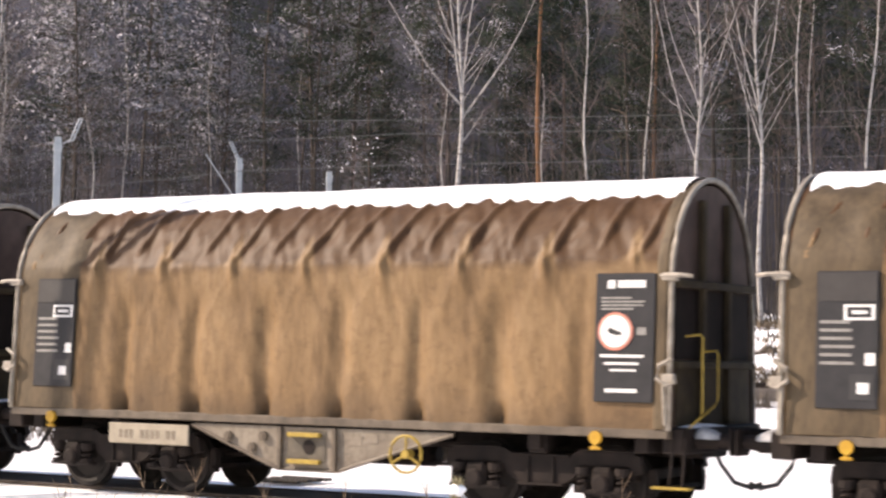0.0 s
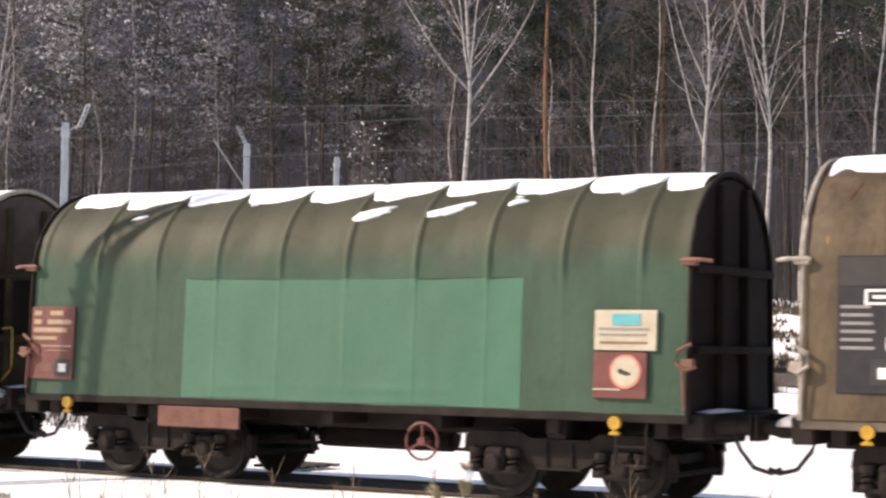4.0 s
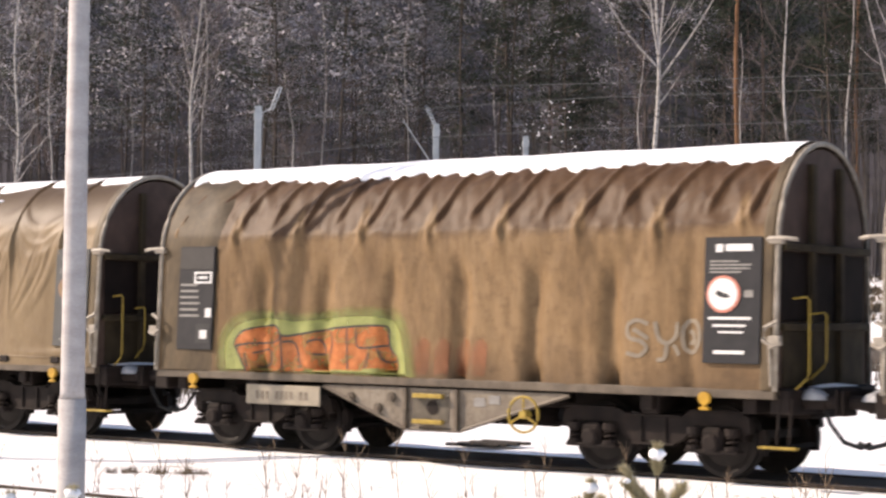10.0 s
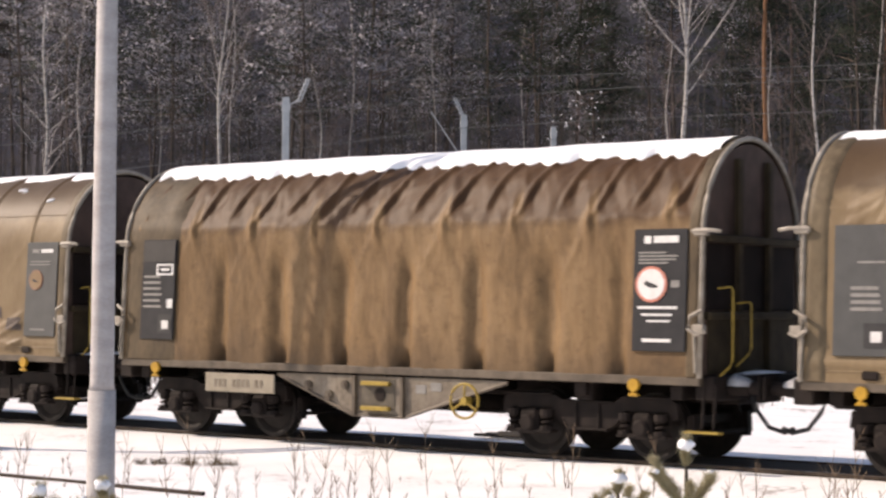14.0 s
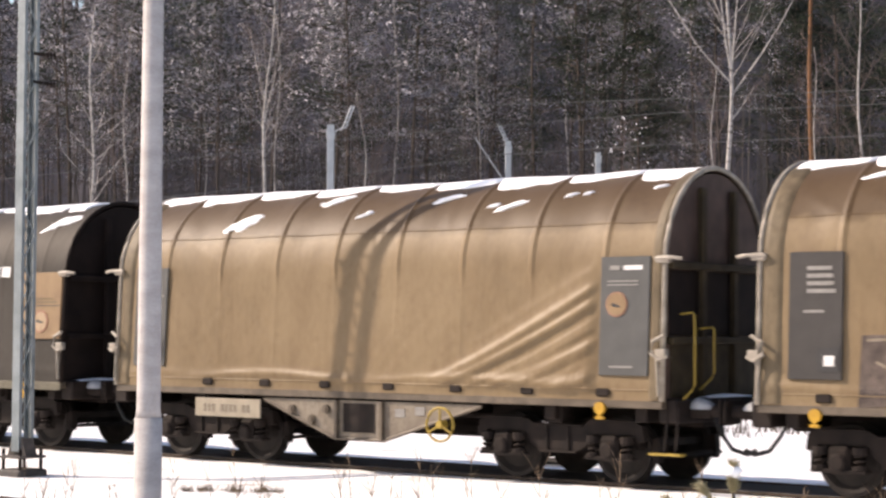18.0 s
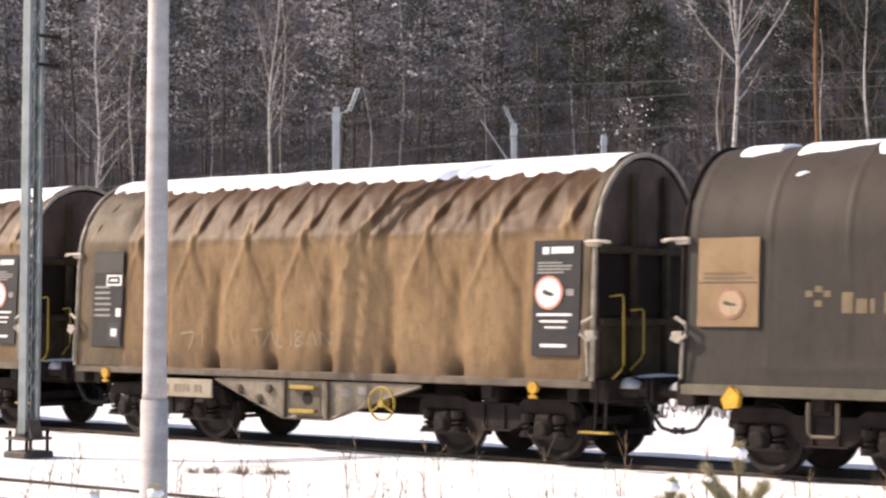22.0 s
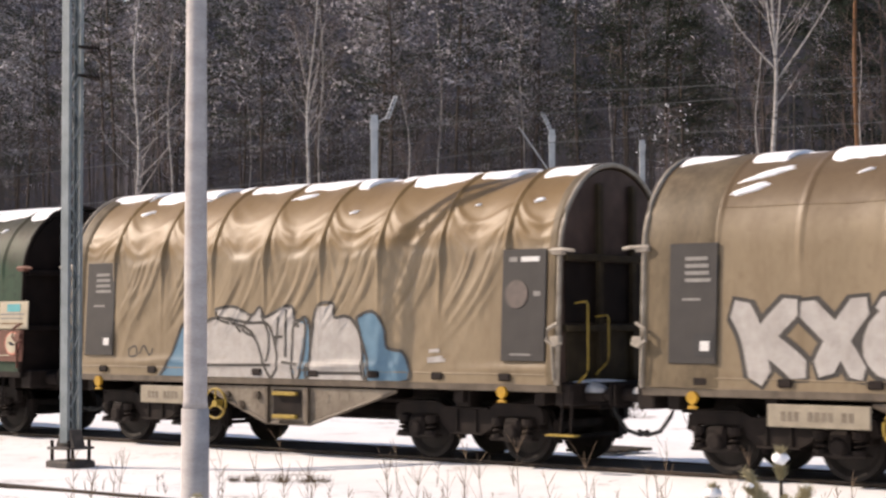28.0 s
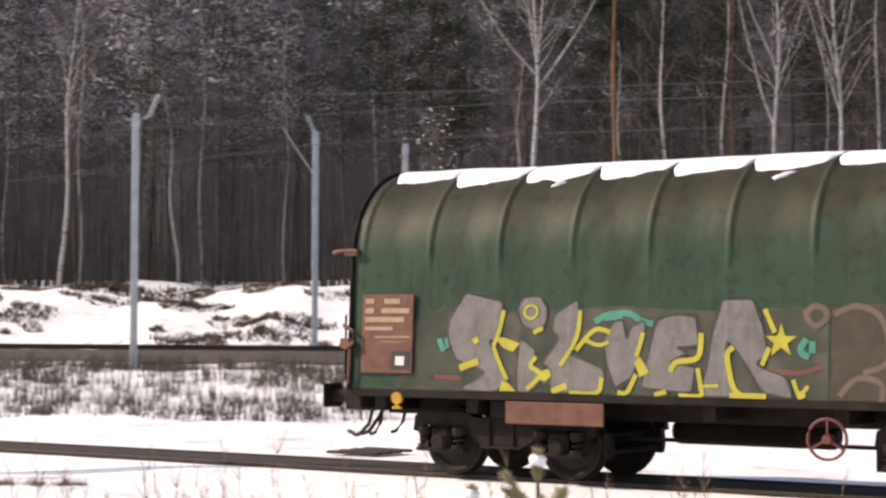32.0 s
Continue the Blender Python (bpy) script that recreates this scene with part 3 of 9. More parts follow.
def folds_brown(x, s, seed):
    """Bunched hood: flat hangings between broad valleys, a tuft at each eave, scalloped roof with hollows."""
    q = min(s, 2 * HALF - s)
    P = TUFT_STEP
    j = 0.06 * fbm(x * 0.55, seed, 0, 2)
    k = math.floor((x + 0.12 + j) / P + 0.5)
    lot = noise.noise(Vector((k * 7.31, seed * 3.7, 0)))
    c = wrap(x + 0.12 + j, P)
    v = wrap(x + 0.12 + j + P / 2, P)
    eave = SIDE + 0.30
    h = eave - q
    low = smooth01(0.05, 0.45, h)
    vv = v + 0.025 * math.sin(2.1 * h + seed + 2 * k) + 0.03 * noise.noise(Vector((k * 3.3, h * 1.1, seed)))
    # a soft hollow that runs straight down, pinched where the cloth is tied at its foot
    wide = 0.15 + 0.035 * lot
    deep = 0.5 + 0.5 * noise.noise(Vector((math.floor(x / P + seed) * 2.9, seed, 5)))
    d = -(0.058 + 0.04 * deep + (0.03 if seed in (1, 7, 9) else 0)) * bell(vv, wide) * smooth01(0.25, 0.8, h)
    d -= 0.10 * bell(vv, 0.075) * smooth01(0.34, 0.08, q)
    # from each tuft a bright crease runs down one way, a groove the other way, with faint pleats between
    for a, wd, amp, end in ((-0.80 + 0.25 * lot, 0.045, 0.026, 1.25), (-0.18, 0.03, 0.008, 1.0), (0.16 + 0.1 * lot, 0.03, 0.010, 1.0), (0.74 + 0.25 * lot, 0.045, -0.036, 1.2), (0.60 + 0.25 * lot, 0.035, 0.016, 0.9)):
        d += SLANT.get(seed, 0.6) * amp * bell(c - a * max(0, h) ** 1.1 * 0.66, wd + 0.035 * max(0, h)) * smooth01(0.0, 0.15, h) * smooth01(end, 0.45 * end, h)
    d += 0.042 * bell(c + 0.2 * (q - eave), 0.05 + 0.22 * max(0, h)) * smooth01(-0.16, 0.02, h) * smooth01(0.55, 0.05, h)
    d += 0.030 * bell(c + 0.25 * (q - eave), 0.04) * smooth01(-0.42, -0.05, h) * smooth01(0.2, 0.0, h)
    # small puckers along the eave
    d += 0.016 * (1 - min(1, abs(noise.noise(Vector((x * 3.7, seed * 1.3, 1.6 * h)))) * 2.0)) * bell(h - 0.02 - 0.05 * noise.noise(Vector((x * 1.3, seed, 9))), 0.10)
    # roof: at each tuft a short and a long ridge part and rise, with a hollow between them
    up = max(0.0, -h)
    top = smooth01(0.0, 0.22, -h)
    bend = 0.03 * math.sin(5 * h + seed + k)
    crown = 1 - 0.75 * smooth01(1.05, 1.75, q - SIDE)
    for off, amp in ((0.0, 0.050), (0.5, 0.044)):
        d += top * amp * bell(wrap(c - P * off - 0.36 * up + bend, P), 0.042 + 0.02 * up) * crown * (1 if off == 0 else smooth01(0.1, 0.35, up))
    d -= 0.040 * bell(wrap(c - 0.20 - 0.10 * up, P), 0.11 + 0.08 * up) * bell(up - 0.42, 0.24) * (1 + 0.5 * lot)
    d -= 0.028 * bell(wrap(c + 0.38 - 0.12 * up, P), 0.13) * bell(up - 0.5, 0.3)
    d -= 0.03 * top
    d += 0.014 * fbm(x * 2.2, s * 1.1 + 4, seed, 3) + 0.012 * fbm(x * 6 + s * 2.5, s * 1.6, seed, 3)
    d += 0.012 * top * (1 - min(1, 2.5 * abs(noise.noise(Vector((x * 3.1 - s * 1.2, s * 2.6, seed + 7))))))
    edge = BODY / 2 - abs(x)
    # the cloth lies flat behind the boards
    d *= 1 - 0.85 * smooth01(4.0, 4.25, abs(x)) * smooth01(SIDE + 0.42, SIDE + 0.18, q)
    return d * smooth01(0.0, 0.35, edge) + 0.01


def folds_smooth(x, s, seed, ribs=1.222, crease=0.3, rib=0.022, sag=0.03, off=0.52):
    """Taut hood over hoops: thin ribs on the roof, slack cloth between, soft creases on the sides."""
    q = min(s, 2 * HALF - s)
    r = wrap(x + off, ribs)
    top = smooth01(SIDE - 0.25, SIDE + 0.15, q)
    d = top * (rib * bell(r, 0.03) - sag * (1 - bell(r, 0.35)) * smooth01(0, 1.0, q - SIDE + 0.4))
    d += 0.004 * bell(r, 0.03) * (1 - top)
    low = 1 - smooth01(SIDE - 0.1, SIDE + 0.5, q)
    k = 0
    for i, (ang, f) in enumerate(((0.95, 2.6), (-0.75, 3.0), (0.35, 2.0))):
        w = noise.noise(Vector((x * 0.6 + 9 * i, s * 0.6, seed + i)))
        g = noise.noise(Vector((x * f * math.cos(ang) + s * f * math.sin(ang) + 0.8 * w, (x * math.sin(ang) - s * math.cos(ang)) * 0.4, seed * 3 + i)))
        k += max(0, w + 0.2) * math.exp(-(3.3 * g) ** 2)
    d += min(crease, 0.55) * 0.035 * k * (0.4 + 0.6 * low) * (smooth01(4.6, 4.0, abs(x)) if crease > 0.8 else 1.0)
    # cloth hung between the ribs: creases that fan out of each rib at the eave, swags above it
    h = SIDE + 0.25 - q
    if crease > 0.8 and -1.2 < h < 1.6:
        hang = smooth01(4.45, 4.05, abs(x)) if q < SIDE + 0.15 else 1.0
        bay = math.floor((x + off) / ribs + 0.5) * 2 + (r > 0)
        lot = noise.noise(Vector((bay * 2.7, seed, 4)))
        a = abs(r)
        d += hang * 0.024 * bell(r, 0.035) * smooth01(1.3, 0.3, h) * smooth01(-0.5, 0.0, h)
        d -= hang * 0.018 * (1 - bell(r, 0.22)) * bell(h - 0.1, 0.55)
        th, rho = math.atan2(a, h + 0.45 + 0.15 * lot), math.hypot(a, h + 0.45)
        g = noise.noise(Vector((th * 4.6, bay * 5.3 + seed, 0.35 * rho)))
        d += crease * hang * 0.014 * math.exp(-(3.0 * g) ** 2) * smooth01(0.12, 0.4, rho) * smooth01(1.9, 0.9, rho + 0.25 * lot) * smooth01(1.5, 1.1, th) * smooth01(0.60, 0.42, a)
        # long drapes that leave the rib at the eave and swing down and back
        if -0.1 < h < 1.55:
            back = (off + x) % ribs
            arc = (ribs - back) - 0.16 * h - (0.34 + 0.12 * lot) * h * h
            g = noise.noise(Vector((arc * 7.5, math.floor((x + off) / ribs) * 3.9 + seed, 0.5 * h)))
            d += crease * hang * 0.027 * math.exp(-(2.8 * g) ** 2) * smooth01(0.0, 0.2, h) * smooth01(1.5, 0.7, h + 0.3 * lot) * smooth01(0.02, 0.14, back) * smooth01(-0.05, 0.05, arc) * smooth01(0.95, 0.55, arc)
        u = (r / ribs) % 1.0
        phi = h + 0.25 - (0.42 + 0.1 * lot) * (math.sin(math.pi * u ** 0.75)) - 0.22 * u
        g = noise.noise(Vector((phi * 3.4, math.floor((x + off) / ribs) * 5.3 + seed, 0.3 * u)))
        d += crease * 0.018 * math.exp(-(3.3 * g) ** 2) * smooth01(-0.95, -0.5, phi) * smooth01(0.15, -0.25, phi) * smooth01(0.0, 0.08, u) * smooth01(1.0, 0.9, u)
        d += hang * 0.010 * noise.noise(Vector((x * 7.5, q * 1.2, seed))) * bell(q - 0.92, 0.16)
    d += min(max(crease, 0.6 if crease == 0.4 else 0), 0.8) * 0.05 * bell(q - 0.22 - 0.06 * noise.noise(Vector((x * 0.9, seed, 2))), 0.06) * (0.5 + noise.noise(Vector((x * 0.5, seed, 5))))
    d += 0.008 * fbm(x * 1.5, s, seed, 2)
    edge = BODY / 2 - abs(x)
    return d * smooth01(0.0, 0.25, edge) + 0.01


def tug(x, s, seed):
    """Slanting creases where the cloth is pulled towards the front corner."""
    if s > SIDE + 0.2:
        return 0.0
    z = Z0 + s / SIDE * (ZS - Z0)
    root = x - (max(0.0, z - 1.2) / 0.30) ** 0.77
    first = 1.9 if seed == 10 else 0.0
    w = smooth01(first, first + 1.0, root) * smooth01(0.4, 2.6, x) * smooth01(4.33, 4.1, x) * smooth01(1.2, 1.34, z)
    g = noise.noise(Vector((root * 2.5, seed * 1.7, 0.25 * z)))
    g2 = noise.noise(Vector((root * 5.5, seed * 2.3 + 5, 0.5 * z)))
    foot = bell(z - 1.36 - 0.05 * math.sin(1.7 * x + seed), 0.045) * smooth01(-4.2, -3.0, x) * smooth01(4.4, 3.9, x)
    return w * (0.05 * math.exp(-(3.0 * g) ** 2) + 0.02 * math.exp(-(3.0 * g2) ** 2)) + 0.022 * foot


class Hood:
    """The skin of one wagon's hood."""

    def __init__(self, kind, seed):
        self.kind, self.seed = kind, seed

    def d(self, x, s):
        if self.kind == "bunched":
            return folds_brown(x, s, self.seed)
        if self.kind == "taut":
            return folds_smooth(x, s, self.seed, crease=0.22, sag=0.015)
        if self.kind == "slack":
            return folds_smooth(x, s, self.seed, crease=0.95 if self.seed == 8 else 1.15, rib=0.04, sag=0.03)
        if self.kind == "creased":
            return folds_smooth(x, s, self.seed, crease=0.4, rib=0.025, sag=0.018) + tug(x, s, self.seed)
        if self.kind == "dark":
            return folds_smooth(x, s, self.seed, ribs=1.09, crease=0.30, rib=0.013, sag=0.014, off=-0.3)
        return folds_smooth(x, s, self.seed, ribs=1.09, crease=0.10, rib=0.034, sag=0.03, off=-0.3) - self.drop(s)

    def drop(self, s):
        """How far the crown lies below that of the other hoods."""
        q = min(s, 2 * HALF - s) - SIDE
        return 0.12 * math.sin(q / ARC * math.pi / 2) ** 2 if self.kind == "green" and q > 0 else 0.0

    def at(self, x, s, lift=0.0):
        y, z, ny, nz = hood_point(s)
        d = self.d(x, s) + lift
        return (x, y + ny * d, z + nz * d)

    def s_of(self, z):
        return max(0.005, (z - Z0) / (ZS - Z0) * SIDE)


HOOD_CACHE = {}


def hood_mesh(kind, seed, mat):
    key = (kind, seed, mat.name)
    if key not in HOOD_CACHE:
        h = Hood(kind, seed)
        fine = kind in ("slack", "creased")
        nx, ny = (420, 100) if fine else (320, 84)
        us = [-BODY / 2 + BODY * i / nx for i in range(nx + 1)]
        near = [HALF * i / ny for i in range(ny + 1)]
        vs = near + [HALF + HALF * i / 12 for i in range(1, 13)]
        HOOD_CACHE[key] = mesh_of(sheet(h.at, us, vs), mat, True)
    return HOOD_CACHE[key]


CACHE = {}


def cached(key, make, mats, smooth=False):
    if key not in CACHE:
        CACHE[key] = mesh_of(make(), mats, smooth)
    return CACHE[key]


# ---------------- wagon parts ----------------
LOW_CROWN = 0.12        # the green hoods are that much lower


def arch_outline(inset=0.0, n=20, drop=0.0):
    pts = [(-(W0 - inset), Z0)]
    for i in range(n + 1):
        a = math.pi * i / n
        pts.append((-(W1 - inset) * math.cos(a), ZS + (ZC - drop - inset - ZS) * math.sin(a)))
    pts.append((W0 - inset, Z0))
    return pts


def end_wall(drop=0.0):
    bm = B()
    o = arch_outline(0.05, 20, drop)
    a = [bm.verts.new((0, y, z)) for y, z in o]
    b = [bm.verts.new((-0.06, y, z)) for y, z in o]
    bm.faces.new(a)
    bm.faces.new(b[::-1])
    for i in range(len(o)):
        j = (i + 1) % len(o)
        bm.faces.new((a[j], a[i], b[i], b[j]))
    return bm


def lower_panel():
    bm = B()
    return slab(bm, 0.004, 0.03, -1.2, 1.2, 1.2, 1.9, 0.006)


# Thin near-black sheet: shade painted over the middle of the end wall.
def shade_sheet():
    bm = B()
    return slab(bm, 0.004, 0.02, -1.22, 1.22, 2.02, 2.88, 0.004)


def snow_ledge():
    bm = B()
    pts = [(-0.1, 0), (-0.08, 0.03), (0.0, 0.045), (0.09, 0.03), (0.11, 0)]
    rows = [[bm.verts.new((px, y, pz * (0.3 + 0.7 * math.sin(math.pi * (y + 0.6) / 1.2)))) for px, pz in pts] for y in [-0.59 + 1.18 * t / 10 for t in range(11)]]
    for r0, r1 in zip(rows, rows[1:]):
        for k in range(4):
            bm.faces.new((r0[k], r0[k + 1], r1[k + 1], r1[k]))
    return bm


def end_band(h, x0, x1):
    """The stiff, sooty end strip of a hood, between board and hoop."""
    us = [x0 + (x1 - x0) * i / 6 for i in range(7)]
    vs = [0.02 + (HALF + 0.3) * i / 60 for i in range(61)]
    return sheet(lambda x, t: h.at(x, t, 0.026 - 0.034 * (x in (us[0], us[-1]))), us, vs)


def buffer_snow():
    """A lump of old snow on a buffer's case."""
    bm = B()
    rows = []
    for i in range(9):
        t = i / 8
        wdt = 0.15 * (1 - 0.6 * abs(2 * t - 1) ** 3)
        rows.append([bm.verts.new((-0.02 + 0.36 * t, wdt * math.cos(a), 0.02 + (0.125 + 0.03 * math.sin(5 * t)) * math.sin(a) * (1 - 0.5 * abs(2 * t - 1) ** 4))) for a in [math.pi * k / 8 for k in range(9)]])
    for r0, r1 in zip(rows, rows[1:]):
        for k in range(8):
            bm.faces.new((r0[k], r0[k + 1], r1[k + 1], r1[k]))
    bm.faces.new(rows[0][::-1])
    bm.faces.new(rows[-1])
    return bm


def hoop(drop=0.0):
    bm = B()
    o = arch_outline(-0.02, 24, drop)
    tube(bm, [(0, y, z) for y, z in o], 0.036, 8)
    return bm


def end_rib():
    bm = B()
    slab(bm, 0, 0.09, -0.06, 0.06, 1.2, 4.02, 0.015)
    return bm


def end_beam():
    bm = B()
    slab(bm, 0, 0.10, -1.28, 1.28, -0.05, 0.05, 0.015)
    return bm


def clamp():
    """Hood lock on the hoop: a bent pipe lever with its bracket."""
    bm = B()
    slab(bm, -0.10, 0.10, -0.07, 0.03, -0.05, 0.05, 0.015)
    tube(bm, [(-0.12, -0.05, 0.01), (0.16, -0.08, 0.02), (0.30, -0.05, 0.0)], 0.028, 6)
    return bm


def latch():
    bm = B()
    tube(bm, [(0.06, -0.05, 0.22), (-0.10, -0.08, 0.14), (-0.12, -0.09, -0.02), (0.0, -0.09, -0.10), (0.12, -0.06, -0.05)], 0.028, 6)
    tube(bm, [(-0.05, -0.06, -0.1), (-0.02, -0.06, -0.58)], 0.022, 6)
    slab(bm, -0.06, 0.10, -0.10, 0.0, -0.07, 0.04, 0.012)
    return bm


def sill():
    bm = B()
    slab(bm, -BODY / 2, BODY / 2, -1.415, -1.30, 1.05, 1.165, 0.012)
    slab(bm, -BODY / 2, BODY / 2, 1.30, 1.415, 1.05, 1.165, 0.012)
    slab(bm, -BODY / 2 + 0.02, BODY / 2 - 0.02, -1.30, 1.30, 1.06, 1.14)
    return bm


def centre_sill():
    bm = B()
    return slab(bm, -5.35, 5.35, -0.42, 0.42, 0.78, 1.055, 0.02)


def cross_bar():
    bm = B()
    return slab(bm, -0.09, 0.09, -1.28, 1.28, 0.86, 1.05, 0.012)


def brake_cylinder():
    bm = B()
    return tube(bm, [(-1.3, 0.5, 0.62), (-1.24, 0.5, 0.62), (0.94, 0.5, 0.62), (1.0, 0.5, 0.62)], [0.12, 0.17, 0.17, 0.12], 12)


def brake_rod():
    bm = B()
    return tube(bm, [(-2.2, -0.3, 0.55), (2.2, -0.3, 0.55)], 0.03, 6)


def belly():
    """Fish-belly side plate between the bogies, with its pocket."""
    bm = B()
    prism(bm, [(-1.95, 1.02), (-0.46, 0.45), (0.52, 0.45), (2.3, 1.02)], -1.36, -1.31)
    return bm


def belly_far():
    bm = B()
    prism(bm, [(-1.95, 1.02), (-0.46, 0.45), (0.52, 0.45), (2.3, 1.02)], 1.31, 1.36)
    return bm


def belly_rim():
    bm = B()
    tube(bm, [(-1.95, -1.36, 1.0), (-0.46, -1.37, 0.45), (0.52, -1.37, 0.45), (2.3, -1.36, 1.0)], 0.028, 5)
    slab(bm, -0.44, -0.39, -1.42, -1.36, 0.45, 1.02)
    slab(bm, 0.45, 0.50, -1.42, -1.36, 0.45, 1.02)
    return bm


# Flat sheet whose dark colour stands in for shade inside the pocket.
def pocket():
    bm = B()
    slab(bm, -0.30, 0.32, -1.372, -1.362, 0.55, 0.98, 0.0)
    return bm


def step_bar():
    bm = B()
    slab(bm, -0.26, 0.26, -1.46, -1.38, -0.03, 0.03, 0.01)
    return bm


def handwheel():
    bm = B()
    n = 24
    for r, w in ((0.24, 0.02),):
        tube(bm, [(r * math.cos(2 * math.pi * i / n), 0, r * math.sin(2 * math.pi * i / n)) for i in range(n + 1)], w, 6, False)
    for a in (90, 210, 330):
        tube(bm, [(0, 0, 0), (0.24 * math.cos(radians(a)), 0, 0.24 * math.sin(radians(a)))], 0.018, 5)
    tube(bm, [(0, -0.03, 0), (0, 0.12, 0)], 0.06, 8)
    return bm


def rating_plate():
    bm = B()
    slab(bm, -0.72, 0.72, -1.475, -1.44, 0.70, 0.99, 0.012)
    return bm


def plate_figures():
    """A row of worn figures, too small to read."""
    bm = B()
    for k in range(11):
        if k not in (3, 8):
            x = -0.52 + 0.095 * k
            slab(bm, x, x + 0.06, -1.480, -1.474, 0.78, 0.90)
    return bm


def side_frame(sign):
    """Bogie side: a straight beam with raised ends over the boxes and a deep middle, ribbed along its edges."""
    bm = B()
    half = [(0.0, 0.77), (0.40, 0.78), (0.56, 0.86), (1.20, 0.87), (1.37, 0.80), (1.40, 0.60), (1.30, 0.57), (1.22, 0.67), (0.60, 0.67), (0.46, 0.50), (0.30, 0.41), (0.0, 0.40)]
    o = half + [(-x, z) for x, z in half[-2:0:-1]]
    prism(bm, o, sign * 1.02 - 0.06, sign * 1.02 + 0.06)
    for x0, x1, z in ((-1.36, -0.56, 0.86), (0.56, 1.36, 0.86), (-0.42, 0.42, 0.78), (-0.32, 0.32, 0.41)):
        slab(bm, x0, x1, sign * 1.02 - 0.10, sign * 1.02 + 0.10, z - 0.018, z + 0.012, 0.006)
    for x in (-0.18, 0.18):
        slab(bm, x - 0.02, x + 0.02, sign * 1.02 - 0.09, sign * 1.02 + 0.09, 0.43, 0.76, 0.006)
    slab(bm, -0.13, 0.13, sign * 1.02 - 0.16, sign * 1.02 + 0.16, 0.80, 1.04, 0.02)
    return bm


def axle_box():
    """Round-nosed box with two wings that carry the spring cups."""
    bm = B()
    slab(bm, -0.15, 0.15, -0.15, 0.10, -0.15, 0.20, 0.05)
    tube(bm, [(0, -0.2, 0), (0, -0.17, 0), (0, -0.1, 0)], [0.085, 0.12, 0.125], 12)
    slab(bm, -0.38, 0.38, -0.16, 0.04, -0.13, -0.08, 0.015)
    for x in (-0.27, 0.27):
        tube(bm, [(x, -0.08, -0.09), (x, -0.08, -0.04)], 0.105, 10)
        tube(bm, [(x, -0.08, 0.10), (x, -0.08, 0.19)], 0.10, 10)
    return bm


def spring():
    bm = B()
    n = 24
    tube(bm, [(0.075 * math.cos(i * 2 * math.pi / 6), 0.075 * math.sin(i * 2 * math.pi / 6), -0.14 + 0.27 * i / n) for i in range(n + 1)], 0.02, 4)
    return bm


def bolster():
    bm = B()
    slab(bm, -0.3, 0.3, -1.05, 1.05, 0.5, 0.76, 0.03)
    for x in (-1.2, 1.2):
        slab(bm, x - 0.07, x + 0.07, -1.0, 1.0, 0.48, 0.62, 0.02)
    return bm


def brake_block():
    bm = B()
    prism(bm, [(-0.05, 0.3), (0.04, 0.3), (0.06, 0.46), (0.04, 0.64), (-0.05, 0.62)], -0.06, 0.06)
    return bm


def brake_beam():
    bm = B()
    return tube(bm, [(0, -0.85, 0.38), (0, 0.85, 0.38)], 0.035, 6)


def wheelset():
    bm = B()
    tube(bm, [(0, -1.05, 0), (0, 1.05, 0)], 0.075, 10)
    for sg in (-1, 1):
        prof = [(0.11, 0.62), (0.13, 0.66), (0.30, 0.70), (0.40, 0.675), (0.49, 0.675), (0.49, 0.71), (0.462, 0.72), (0.458, 0.81), (0.40, 0.81), (0.32, 0.765), (0.14, 0.79), (0.11, 0.85)]
        n = 28
        rings = [[bm.verts.new((r * math.cos(2 * math.pi * k / n), sg * y, r * math.sin(2 * math.pi * k / n))) for k in range(n)] for r, y in prof]
        for r0, r1 in zip(rings, rings[1:]):
            for k in range(n):
                q = (r0[k], r0[(k + 1) % n], r1[(k + 1) % n], r1[k])
                bm.faces.new(q if sg < 0 else q[::-1])
    return bm


def buffer_bm():
    bm = B()
    tube(bm, [(0, 0, 0), (0.30, 0, 0)], 0.105, 12)
    tube(bm, [(0.30, 0, 0), (0.5, 0, 0)], 0.085, 12)
    return bm


def buffer_head():
    bm = B()
    slab(bm, 0.5, 0.545, -0.225, 0.225, -0.17, 0.17, 0.03)
    return bm


def coupling():
    bm = B()
    tube(bm, [(0, -0.05, 0), (0.3, -0.05, -0.04), (0.62, -0.05, -0.1)], 0.03, 6)
    tube(bm, [(0, 0.05, 0), (0.3, 0.05, -0.04), (0.62, 0.05, -0.1)], 0.03, 6)
    slab(bm, -0.1, 0.3, -0.09, 0.09, -0.09, 0.09, 0.03)
    tube(bm, [(0.3, -0.12, -0.04), (0.3, 0.12, -0.04)], 0.04, 6)
    return bm


def hose(sign):
    bm = B()
    pts = [(0.02, -0.32, 0.98), (0.14, -0.33, 0.72), (0.32, -0.33, 0.50), (0.55, -0.33, 0.44), (0.68, -0.33, 0.5)]
    tube(bm, [(sign * x, y, z) for x, y, z in pts], 0.03, 8)
    return bm


def end_beam_low():
    bm = B()
    slab(bm, -0.14, 0.14, -1.30, 1.30, 0.86, 1.18, 0.02)
    return bm


def handrail(h, w):
    """A bent grab rail: up, round, and back in at the foot."""
    bm = B()
    tube(bm, [(-0.02, 0, h - 0.02), (w - 0.03, 0, h), (w, 0, h - 0.04), (w, 0, 0.18), (w - 0.04, 0, 0.1), (-0.02, 0, -0.06)], 0.015, 6)
    return bm


